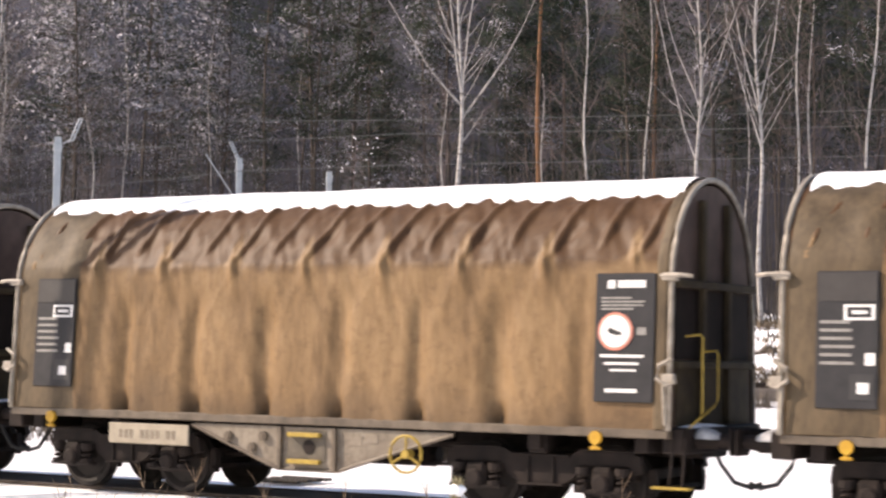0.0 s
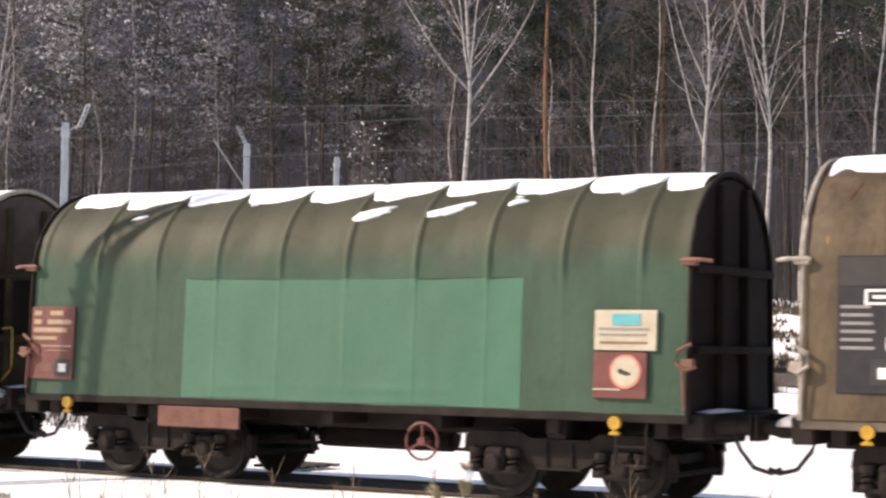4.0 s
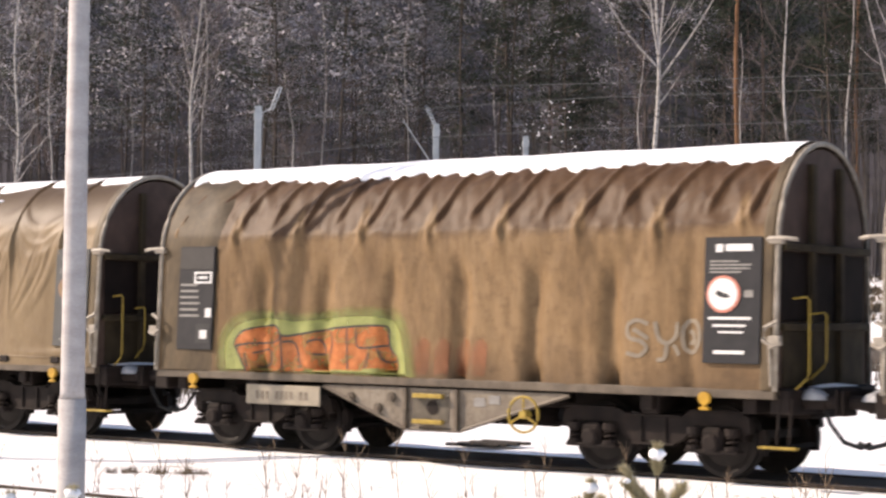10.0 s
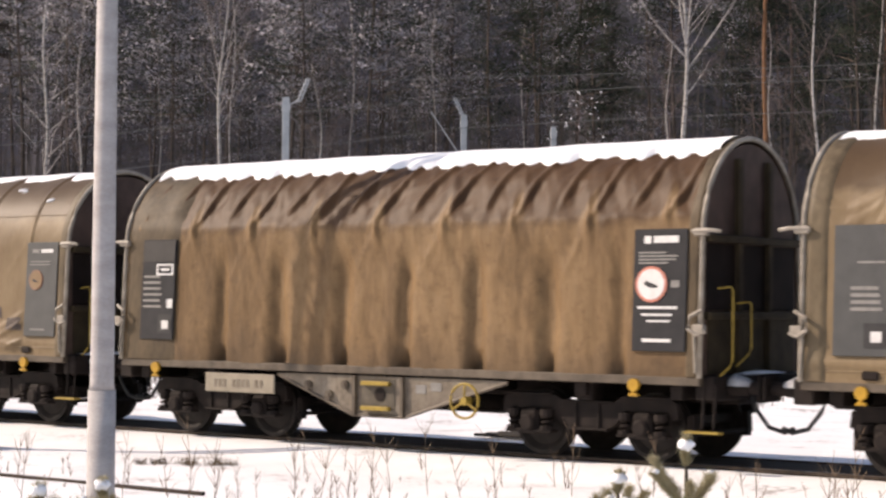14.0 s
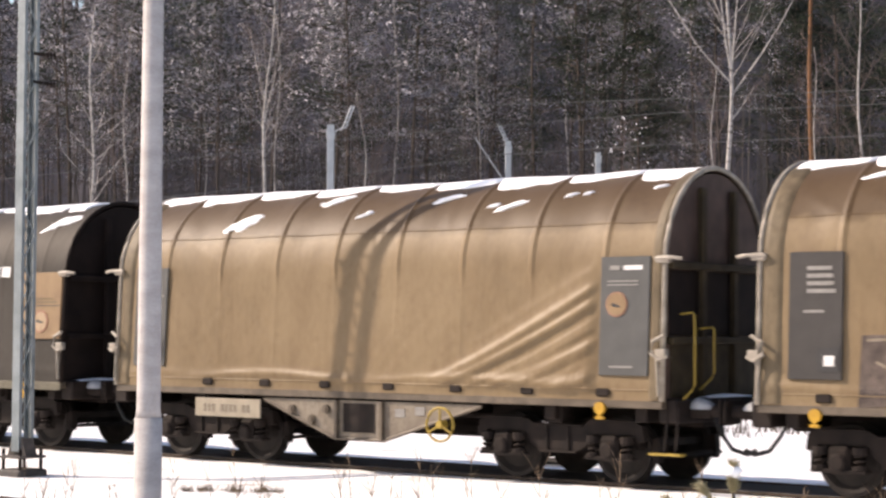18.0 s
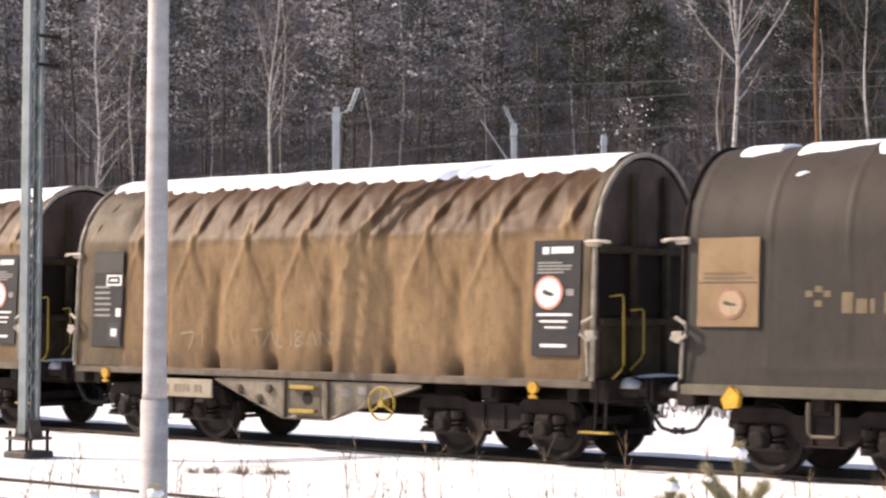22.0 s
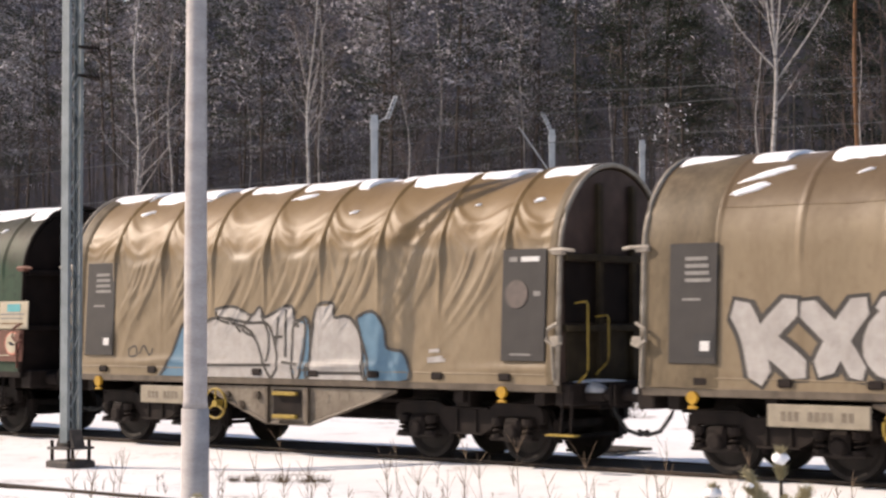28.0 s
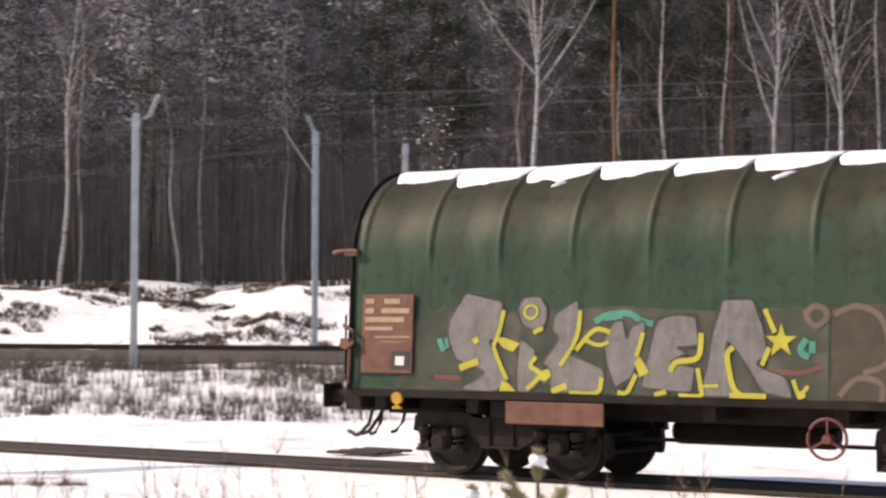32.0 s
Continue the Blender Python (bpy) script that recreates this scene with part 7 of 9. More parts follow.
line(16, P_BLACK, 3, [(-2.12, 2.16), (-1.79, 2.34), (-1.74, 1.93), (-1.91, 1.70), (-1.61, 1.56), (-1.39, 1.45), (-1.41, 1.26), (-1.52, 1.17), (-1.96, 1.17), (-2.13, 1.17), (-2.18, 1.47), (-2.27, 1.55), (-2.05, 1.85), (-2.14, 1.97), (-2.12, 2.16)], 0.022)
line(16, P_BLACK, 3, [(-1.26, 2.07), (-1.14, 2.09), (-1.07, 1.86), (-1.01, 2.01), (-0.82, 2.07), (-0.88, 1.72), (-1.00, 1.38), (-1.22, 1.26), (-1.35, 1.56), (-1.39, 1.86), (-1.26, 2.07)], 0.022)
line(16, P_BLACK, 3, [(-0.75, 1.79), (-0.64, 2.09), (-0.42, 2.16), (-0.14, 2.13), (-0.09, 1.80), (-0.38, 1.76), (-0.26, 1.69), (-0.46, 1.57), (-0.14, 1.51), (-0.18, 1.22), (-0.67, 1.24), (-0.84, 1.27), (-0.80, 1.57), (-0.75, 1.79)], 0.022)
line(16, P_BLACK, 3, [(0.06, 1.80), (0.23, 2.34), (0.61, 2.34), (0.77, 1.95), (0.80, 1.70), (0.69, 1.56), (1.04, 1.42), (1.12, 1.25), (1.12, 1.17), (0.77, 1.24), (0.57, 1.52), (0.30, 1.84), (0.30, 1.52), (0.46, 1.17), (0.30, 1.17), (0.02, 1.17), (-0.05, 1.22), (0.04, 1.58), (0.06, 1.80)], 0.022)
line(16, P_YELLOW, 4, [(-2.87, 2.22), (-2.94, 1.93), (-3.02, 1.75)], 0.060)
line(16, P_YELLOW, 4, [(-3.02, 1.75), (-2.90, 1.50), (-2.80, 1.32)], 0.060)
line(16, P_YELLOW, 4, [(-3.53, 1.46), (-3.24, 1.55)], 0.090)
line(16, P_YELLOW, 4, [(-3.33, 1.80), (-3.25, 1.84)], 0.080)
line(16, P_YELLOW, 4, [(-2.42, 1.93), (-2.28, 1.99)], 0.060)
line(16, P_YELLOW, 4, [(-2.37, 1.62), (-2.45, 1.50), (-2.30, 1.39), (-2.50, 1.20)], 0.060)
line(16, P_YELLOW, 4, [(-2.13, 1.17), (-2.05, 1.21), (-1.91, 1.26)], 0.080)
line(16, P_YELLOW, 4, [(-1.74, 2.22), (-1.79, 1.86), (-2.01, 1.51)], 0.060)
line(16, P_YELLOW, 4, [(-1.79, 1.71), (-1.53, 1.97), (-1.30, 1.94)], 0.060)
line(16, P_YELLOW, 4, [(-1.70, 1.86), (-1.48, 1.78), (-1.32, 1.82)], 0.050)
line(16, P_YELLOW, 4, [(-1.87, 1.17), (-1.48, 1.17), (-1.41, 1.37)], 0.060)
line(16, P_YELLOW, 4, [(-0.84, 1.94), (-0.93, 1.64)], 0.060)
line(16, P_YELLOW, 4, [(-0.93, 1.42), (-1.05, 1.19), (-1.18, 1.19)], 0.060)
line(16, P_YELLOW, 4, [(-0.46, 1.46), (-0.38, 1.58), (-0.09, 1.64), (-0.05, 1.94)], 0.070)
line(16, P_YELLOW, 4, [(-0.09, 1.51), (-0.05, 1.29), (-0.05, 1.17), (-0.34, 1.17)], 0.060)
line(16, P_YELLOW, 4, [(-0.05, 1.29), (0.19, 1.30)], 0.040)
line(16, P_YELLOW, 4, [(-0.67, 1.17), (-0.51, 1.21)], 0.060)
line(16, P_YELLOW, 4, [(0.38, 1.77), (0.30, 1.66), (0.38, 1.30), (0.49, 1.17), (0.34, 1.17)], 0.070)
line(16, P_YELLOW, 4, [(0.34, 1.17), (0.81, 1.17)], 0.100)
line(16, P_YELLOW, 4, [(0.78, 2.23), (0.91, 1.95)], 0.060)
line(16, P_YELLOW, 4, [(0.84, 1.77), (0.75, 1.56)], 0.060)
line(16, P_YELLOW, 4, [(1.23, 1.25), (1.27, 1.17)], 0.100)
line(16, P_YELLOW, 4, [(1.15, 1.39), (1.23, 1.22), (1.34, 1.32)], 0.050)
line(16, P_YELLOW, 4, [(-2.36, 2.20), (-2.39, 2.14), (-2.46, 2.11), (-2.53, 2.14), (-2.56, 2.20), (-2.52, 2.26), (-2.44, 2.28), (-2.38, 2.25), (-2.36, 2.19)], 0.035)
paint(16, P_YELLOW, 4, [(-2.98, 1.85), (-2.87, 1.87), (-2.62, 1.79), (-2.72, 1.68), (-2.87, 1.73)])
paint(16, P_YELLOW, 4, [(-2.91, 1.17), (-2.87, 1.32), (-2.76, 1.26), (-2.66, 1.17), (-2.77, 1.17)])
paint(16, P_YELLOW, 4, [(-2.30, 1.43), (-2.18, 1.47), (-2.13, 1.38), (-2.23, 1.30), (-2.31, 1.33)])
paint(16, P_YELLOW, 4, [(-0.96, 1.57), (-0.88, 1.64), (-0.74, 1.44), (-0.88, 1.39)])
paint(16, P_YELLOW, 4, [(0.99, 2.06), (1.04, 1.91), (1.19, 1.91), (1.07, 1.82), (1.12, 1.68), (0.99, 1.77), (0.86, 1.67), (0.90, 1.82), (0.79, 1.91), (0.94, 1.91)])
line(16, P_TEAL, 2, [(-1.53, 2.07), (-1.35, 2.16), (-1.05, 2.18), (-0.88, 2.09), (-0.71, 2.05)], 0.08)
line(16, P_TEAL, 2, [(-1.39, 2.12), (-1.14, 2.15)], 0.08)
line(16, P_TEAL, 2, [(1.31, 1.88), (1.23, 1.74), (1.34, 1.66)], 0.08)
line(16, P_TEAL, 2, [(1.38, 1.85), (1.38, 1.71)], 0.08)
line(16, P_TEAL, 2, [(-3.87, 1.84), (-3.79, 1.68)], 0.08)
line(16, P_TEAL, 2, [(-3.75, 1.86), (-3.72, 1.72)], 0.08)
line(16, P_REDDISH, 2, [(0.81, 1.5), (1.19, 1.47), (1.5, 1.55)], 0.06)
line(16, P_REDDISH, 2, [(-3.93, 1.34), (-3.5, 1.32)], 0.06)
line(16, P_BROWNLINE, 2, [(1.65, 2.17), (1.94, 2.27), (2.24, 2.1), (2.31, 1.63), (2.01, 1.49)], 0.07)
line(16, P_BROWNLINE, 2, [(1.72, 1.21), (1.94, 1.42), (2.23, 1.36), (2.23, 1.12)], 0.07)
line(16, P_BROWNLINE, 2, [(2.45, 2.17), (2.52, 1.3)], 0.07)
line(16, P_BROWNLINE, 2, [(2.66, 2.17), (2.86, 2.2)], 0.07)
line(16, P_BROWNLINE, 2, [(1.27, 2.17), (1.42, 2.27), (1.57, 2.17), (1.42, 2.03), (1.27, 2.17)], 0.07)
line(14, P_BLACK, 1, [(-3.81, 2.18), (-3.64, 1.87), (-3.51, 1.36)], 0.49, True)
line(14, P_BLACK, 1, [(-3.07, 2.22), (-3.35, 1.95), (-3.49, 1.77)], 0.45, True)
line(14, P_BLACK, 1, [(-3.49, 1.82), (-3.1, 1.55), (-2.95, 1.42)], 0.47, True)
line(14, P_BLACK, 1, [(-2.83, 2.19), (-2.54, 1.93), (-2.37, 1.79)], 0.45, True)
line(14, P_BLACK, 1, [(-2.11, 2.22), (-2.37, 1.87), (-2.59, 1.46)], 0.47, True)
line(14, P_BLACK, 1, [(-2.42, 1.84), (-2.26, 1.62), (-2.12, 1.4)], 0.40, True)
line(14, P_BLACK, 1, [(-1.8, 2.22), (-1.42, 2.28)], 0.37, True)
line(14, P_BLACK, 1, [(-1.61, 2.18), (-1.88, 1.95), (-1.94, 1.64), (-1.71, 1.44), (-1.5, 1.64), (-1.52, 1.91), (-1.71, 1.99)], 0.39, True)
line(14, P_BLACK, 1, [(-1.21, 2.18), (-1.06, 1.87), (-0.94, 1.39)], 0.49, True)
line(14, P_BLACK, 1, [(-0.45, 2.21), (-0.68, 1.99), (-0.94, 1.83)], 0.47, True)
line(14, P_BLACK, 1, [(-0.94, 1.83), (-0.59, 1.63), (-0.39, 1.48)], 0.49, True)
line(14, P_WHITE, 3, [(-3.81, 2.18), (-3.64, 1.87), (-3.51, 1.36)], 0.34, True)
line(14, P_WHITE, 3, [(-3.07, 2.22), (-3.35, 1.95), (-3.49, 1.77)], 0.3, True)
line(14, P_WHITE, 3, [(-3.49, 1.82), (-3.1, 1.55), (-2.95, 1.42)], 0.32, True)
line(14, P_WHITE, 3, [(-2.83, 2.19), (-2.54, 1.93), (-2.37, 1.79)], 0.3, True)
line(14, P_WHITE, 3, [(-2.11, 2.22), (-2.37, 1.87), (-2.59, 1.46)], 0.32, True)
line(14, P_WHITE, 3, [(-2.42, 1.84), (-2.26, 1.62), (-2.12, 1.4)], 0.25, True)
line(14, P_WHITE, 3, [(-1.8, 2.22), (-1.42, 2.28)], 0.22, True)
line(14, P_WHITE, 3, [(-1.61, 2.18), (-1.88, 1.95), (-1.94, 1.64), (-1.71, 1.44), (-1.5, 1.64), (-1.52, 1.91), (-1.71, 1.99)], 0.24, True)
line(14, P_WHITE, 3, [(-1.21, 2.18), (-1.06, 1.87), (-0.94, 1.39)], 0.34, True)
line(14, P_WHITE, 3, [(-0.45, 2.21), (-0.68, 1.99), (-0.94, 1.83)], 0.32, True)
line(14, P_WHITE, 3, [(-0.94, 1.83), (-0.59, 1.63), (-0.39, 1.48)], 0.34, True)
line(14, P_BLACK, 2, [(-0.14, 1.8), (-0.03, 1.64), (-0.12, 1.49)], 0.05)
line(14, P_BLACK, 2, [(0.02, 1.83), (0.23, 1.74), (0.25, 1.88), (0.47, 1.86), (0.56, 2.13), (0.68, 1.94), (0.95, 2.05), (0.93, 1.87), (1.24, 1.84), (1.19, 1.64), (1.37, 1.58), (1.29, 1.46), (1.39, 1.24)], 0.055)
line(14, P_BLACK, 2, [(0.21, 1.71), (0.17, 1.51), (0.26, 1.29)], 0.05)
for k in range(4):
    x = 0.42 + 0.16 * k
    line(14, P_BLACK, 2, [(x - 0.05, 1.52), (x - 0.03, 1.70), (x + 0.05, 1.73), (x + 0.07, 1.58), (x, 1.52), (x - 0.02, 1.62)], 0.04)
line(14, P_BLACK, 2, [(0.4, 1.42), (0.98, 1.44)], 0.05)
line(14, P_BLACK, 2, [(0.55, 1.34), (0.87, 1.36)], 0.05)
paint(15, P_BLUE, 1, [(-2.99, 1.08), (-2.67, 1.49), (-2.41, 1.99), (-2.06, 2.04), (-2.12, 1.63), (-2.23, 1.09)])
paint(15, P_BLUE, 1, [(0.15, 1.96), (0.42, 2.12), (0.53, 1.81), (0.51, 1.16), (0.18, 1.15)])
paint(15, P_BLUE, 1, [(1.49, 2.11), (1.82, 2.2), (2.06, 1.97), (2.13, 1.66), (2.45, 1.59), (2.59, 1.37), (2.55, 1.16), (1.72, 1.14), (1.63, 1.67)])
paint(15, P_WHITE, 2, [(-2.21, 1.29), (-2.19, 1.62), (-1.97, 1.96), (-1.61, 2.11), (-0.86, 2.03), (-0.35, 1.95), (-0.31, 1.14), (-2.1, 1.1)])
paint(15, P_WHITE, 2, [(-1.63, 2.25), (-1.19, 2.29), (-0.79, 2.15), (-0.61, 2.28), (-0.47, 2.12), (-0.07, 2.28), (0.15, 2.26), (0.18, 2.07), (0.42, 2.0), (0.28, 1.15), (-0.31, 1.14), (-0.77, 1.88), (-1.5, 2.07)])
paint(15, P_WHITE, 2, [(0.53, 1.5), (0.57, 1.81), (0.65, 2.28), (1.01, 2.32), (1.04, 2.11), (1.32, 2.12), (1.56, 1.88), (1.72, 1.14), (0.53, 1.13)])
line(15, P_BLACK, 3, [(-2.99, 1.08), (-2.67, 1.49), (-2.41, 1.99), (-2.06, 2.04), (-2.12, 1.63), (-2.23, 1.09), (-2.99, 1.08)], 0.05)
line(15, P_BLACK, 3, [(0.15, 1.96), (0.42, 2.12), (0.53, 1.81), (0.51, 1.16), (0.18, 1.15), (0.15, 1.96)], 0.05)
line(15, P_BLACK, 3, [(1.49, 2.11), (1.82, 2.2), (2.06, 1.97), (2.13, 1.66), (2.45, 1.59), (2.59, 1.37), (2.55, 1.16), (1.72, 1.14), (1.63, 1.67), (1.49, 2.11)], 0.05)
line(15, P_BLACK, 3, [(-2.21, 1.29), (-2.19, 1.62), (-1.97, 1.96), (-1.61, 2.11), (-0.86, 2.03), (-0.35, 1.95), (-0.31, 1.14), (-2.1, 1.1), (-2.21, 1.29)], 0.05)
line(15, P_BLACK, 3, [(-1.63, 2.25), (-1.19, 2.29), (-0.79, 2.15), (-0.61, 2.28), (-0.47, 2.12), (-0.07, 2.28), (0.15, 2.26), (0.18, 2.07), (0.42, 2.0), (0.28, 1.15), (-0.31, 1.14), (-0.77, 1.88), (-1.5, 2.07), (-1.63, 2.25)], 0.05)
line(15, P_BLACK, 3, [(0.53, 1.5), (0.57, 1.81), (0.65, 2.28), (1.01, 2.32), (1.04, 2.11), (1.32, 2.12), (1.56, 1.88), (1.72, 1.14), (0.53, 1.13), (0.53, 1.5)], 0.05)
line(15, P_BLACK, 4, [(-1.29, 2.12), (-1.02, 1.88)], 0.045)
line(15, P_BLACK, 4, [(-0.79, 2.12), (-0.98, 1.92), (-0.67, 1.8)], 0.045)
line(15, P_BLACK, 4, [(-0.57, 2.16), (-0.37, 1.8), (-0.42, 1.41)], 0.045)
line(15, P_BLACK, 4, [(-0.17, 2.12), (-0.21, 1.65)], 0.045)
line(15, P_BLACK, 4, [(-0.02, 2.24), (0.01, 1.49)], 0.045)
line(15, P_BLACK, 4, [(0.13, 2.04), (0.28, 1.97)], 0.045)
line(15, P_BLACK, 4, [(-0.07, 1.41), (0.28, 1.38)], 0.045)
line(15, P_BLACK, 4, [(-2.14, 1.34), (-0.32, 1.36)], 0.045)
line(15, P_BLACK, 4, [(0.55, 1.25), (1.69, 1.26)], 0.045)
line(15, P_BLACK, 4, [(-0.27, 1.8), (-0.07, 1.81)], 0.045)
line(15, P_WHITE, 2, [(2.97, 1.61), (3.17, 1.62)], 0.05)
line(15, P_WHITE, 2, [(2.95, 1.49), (3.23, 1.52)], 0.05)
line(15, P_WHITE, 2, [(2.95, 1.46), (3.28, 1.48)], 0.05)
line(15, P_BLACK, 1, [(-3.75, 1.59), (-3.59, 1.64), (-3.54, 1.49), (-3.73, 1.47), (-3.75, 1.59)], 0.03)
line(15, P_BLACK, 1, [(-3.47, 1.51), (-3.36, 1.65), (-3.22, 1.49), (-3.13, 1.61)], 0.03)
paint(9, P_PLUM, 1, [(-2.75, 1.17), (-2.72, 1.62), (-2.1, 1.95), (-1.5, 1.72), (-0.7, 1.98), (-0.1, 1.6), (0.5, 1.75), (1.0, 1.6), (1.6, 1.72), (2.35, 1.65), (2.4, 1.17)])
paint(9, P_SOOT, 2, [(-3.0, 1.17), (-2.6, 1.52), (-2.5, 1.17)])
paint(9, P_SOOT, 2, [(-2.82, 1.25), (-2.78, 1.68), (-2.50, 1.86), (-2.58, 2.12), (-2.36, 2.33), (-2.02, 2.24), (-1.72, 2.27), (-1.58, 2.02), (-1.68, 1.74), (-1.60, 1.30)])
paint(9, P_PLUM, 3, [(-2.10, 1.60), (-2.16, 1.86), (-1.98, 2.0), (-1.88, 1.78), (-1.94, 1.58)])
paint(9, P_SOOT, 2, [(-1.52, 2.32), (-0.62, 2.30), (-0.58, 1.98), (-0.72, 1.66), (-0.55, 1.28), (-1.20, 1.22), (-1.62, 1.42), (-1.22, 1.74), (-1.36, 1.98), (-1.54, 2.02)])
paint(9, P_PLUM, 3, [(-1.20, 1.52), (-1.06, 1.86), (-0.92, 1.80), (-0.90, 1.46)])
paint(9, P_SOOT, 2, [(-0.50, 2.30), (0.06, 2.34), (0.58, 2.37), (0.72, 2.12), (0.60, 1.95), (0.66, 1.30), (0.10, 1.28), (-0.44, 1.30), (-0.36, 1.82), (-0.50, 1.98)])
line(9, P_PALELINE, 3, [(0.14, 2.34), (0.10, 2.02), (0.16, 1.62)], 0.03)
line(9, P_PLUM, 3, [(-0.46, 1.98), (-0.18, 1.94), (-0.20, 1.5)], 0.05)
line(9, P_SOOT, 2, [(0.78, 1.45), (0.91, 1.92), (1.14, 2.29), (1.65, 2.43), (2.11, 2.19), (2.26, 1.78), (2.15, 1.4)], 0.46, True)
line(9, P_SOOT, 2, [(-2.55, 1.33), (-0.81, 1.32), (0.8, 1.37), (2.2, 1.35)], 0.34, True)
line(9, P_SOOT, 2, [(1.37, 2.08), (1.23, 1.46)], 0.2, True)
paint(9, P_PLUM, 1, [(-3.9, 2.03), (-2.76, 2.06), (-2.68, 1.21), (-3.94, 1.15)])
paint(9, P_PLUM, 1, [(2.38, 1.99), (3.26, 2.03), (3.3, 1.2), (2.39, 1.15)])
paint(9, P_PLUM, 1, [(3.36, 1.94), (3.69, 1.97), (3.72, 1.77), (3.35, 1.79)])
paint(9, P_PLUM, 1, [(3.86, 1.78), (4.22, 1.8), (4.24, 1.57), (3.86, 1.58)])
paint(9, P_PLUM, 1, [(3.35, 1.7), (3.6, 1.68), (3.6, 1.5), (3.37, 1.56)])
paint(9, P_PLUM, 1, [(-3.35, 1.37), (3.26, 1.29), (3.26, 1.17), (-3.35, 1.06)])
line(9, P_PALELINE, 3, [(-1.56, 1.73), (-1.24, 1.97), (-0.82, 1.89), (-0.69, 1.58)], 0.035)
line(9, P_PALELINE, 3, [(1.32, 1.77), (1.39, 2.08), (1.52, 2.0), (1.65, 1.69), (1.32, 1.77)], 0.035)
line(9, P_PALELINE, 3, [(-3.83, 1.97), (-3.01, 2.0)], 0.035)
line(9, P_PALELINE, 3, [(-3.71, 1.71), (-3.0, 1.37)], 0.035)
line(9, P_PALELINE, 3, [(2.47, 1.86), (3.17, 1.91)], 0.035)
line(9, P_PALELINE, 3, [(2.56, 1.56), (3.18, 1.42)], 0.035)
for k, fog in enumerate((P_LIMEHAZE, P_LIMEHAZE, P_LIMEHAZE, P_LIME)):
    g = 0.24 - 0.08 * k
    paint(6, fog, 0.4 + 0.4 * k, [(-2.2 + (px + 2.2) * (1 + 0.45 * g), max(1.165, 1.5 + (pz - 1.5) * (1 + 1.2 * g))) for px, pz in flowing(((-3.84, 1.20), (-3.88, 1.55), (-3.66, 1.86), (-3.1, 1.98), (-2.5, 1.93), (-1.8, 1.99), (-1.0, 2.02), (-0.66, 1.9), (-0.5, 1.6), (-0.40, 1.2)), 3)])
paint(6, P_ORANGE, 2, [(-3.69, 1.56), (-3.66, 1.68), (-3.47, 1.8), (-2.9, 1.87), (-2.75, 1.72), (-2.37, 1.75), (-1.96, 1.82), (-1.4, 1.87), (-0.96, 1.89), (-0.8, 1.85), (-0.78, 1.61), (-0.62, 1.41), (-0.56, 1.27), (-1.85, 1.21), (-3.43, 1.18), (-3.55, 1.36)])
for x in (-0.12, 0.22, 0.56, 0.86):
    paint(6, P_GHOST, 1, [(x - 0.13, 1.22), (x - 0.15, 1.55), (x - 0.02, 1.74), (x + 0.13, 1.66), (x + 0.10, 1.22)])
line(6, P_BLACK, 3, [(-3.66, 1.56), (-3.33, 1.6), (-2.9, 1.62), (-2.77, 1.71)], 0.03)
line(6, P_BLACK, 3, [(-3.49, 1.45), (-3.41, 1.22)], 0.03)
line(6, P_BLACK, 3, [(-3.33, 1.45), (-3.0, 1.51), (-2.94, 1.29), (-3.26, 1.25)], 0.03)
line(6, P_BLACK, 3, [(-2.77, 1.71), (-2.72, 1.22)], 0.03)
line(6, P_BLACK, 3, [(-2.73, 1.63), (-2.48, 1.6), (-2.36, 1.24)], 0.03)
line(6, P_BLACK, 3, [(-2.27, 1.63), (-2.06, 1.67), (-1.95, 1.48), (-2.16, 1.46)], 0.03)
line(6, P_BLACK, 3, [(-1.86, 1.8), (-1.79, 1.59), (-1.95, 1.24)], 0.03)
line(6, P_BLACK, 3, [(-1.5, 1.84), (-1.46, 1.25)], 0.03)
line(6, P_BLACK, 3, [(-1.33, 1.81), (-1.27, 1.57), (-0.8, 1.61)], 0.03)
line(6, P_BLACK, 3, [(-1.09, 1.5), (-1.15, 1.27)], 0.03)
line(6, P_BLACK, 3, [(-0.95, 1.56), (-0.83, 1.38), (-0.6, 1.4)], 0.03)
line(6, P_BLACK, 3, [(-3.69, 1.56), (-3.66, 1.68), (-3.47, 1.8), (-2.9, 1.87), (-2.75, 1.72), (-2.37, 1.75), (-1.96, 1.82), (-1.4, 1.87), (-0.96, 1.89), (-0.8, 1.85), (-0.78, 1.61), (-0.62, 1.41), (-0.56, 1.27)], 0.03)
line(6, P_BLACK, 3, [(-3.69, 1.56), (-3.55, 1.36), (-3.43, 1.18)], 0.03)
paint(5, P_PINK, 1, [(-4.20, 1.39), (-3.44, 1.41), (-3.32, 1.21), (-2.63, 1.17), (-0.32, 1.18), (1.63, 1.23), (1.77, 1.17), (-4.19, 1.17)])
paint(5, P_PINK, 1, [(-3.45, 2.26), (-3.11, 2.28), (-3.04, 2.00), (-3.39, 1.96)])
paint(5, P_PINK, 1, [(-2.48, 2.29), (-2.09, 2.37), (-2.01, 2.20), (-2.37, 2.11)])
paint(5, P_PINK, 1, [(-1.95, 2.24), (-1.49, 2.25), (-1.38, 2.04), (-1.87, 2.03)])
paint(5, P_PINK, 1, [(-0.83, 2.31), (-0.65, 2.35), (-0.28, 2.33), (-0.21, 2.13), (-0.64, 2.10)])
paint(5, P_PINK, 1, [(0.59, 2.27), (0.78, 2.37), (0.98, 2.40), (1.21, 2.29), (1.17, 2.09), (0.81, 2.03)])
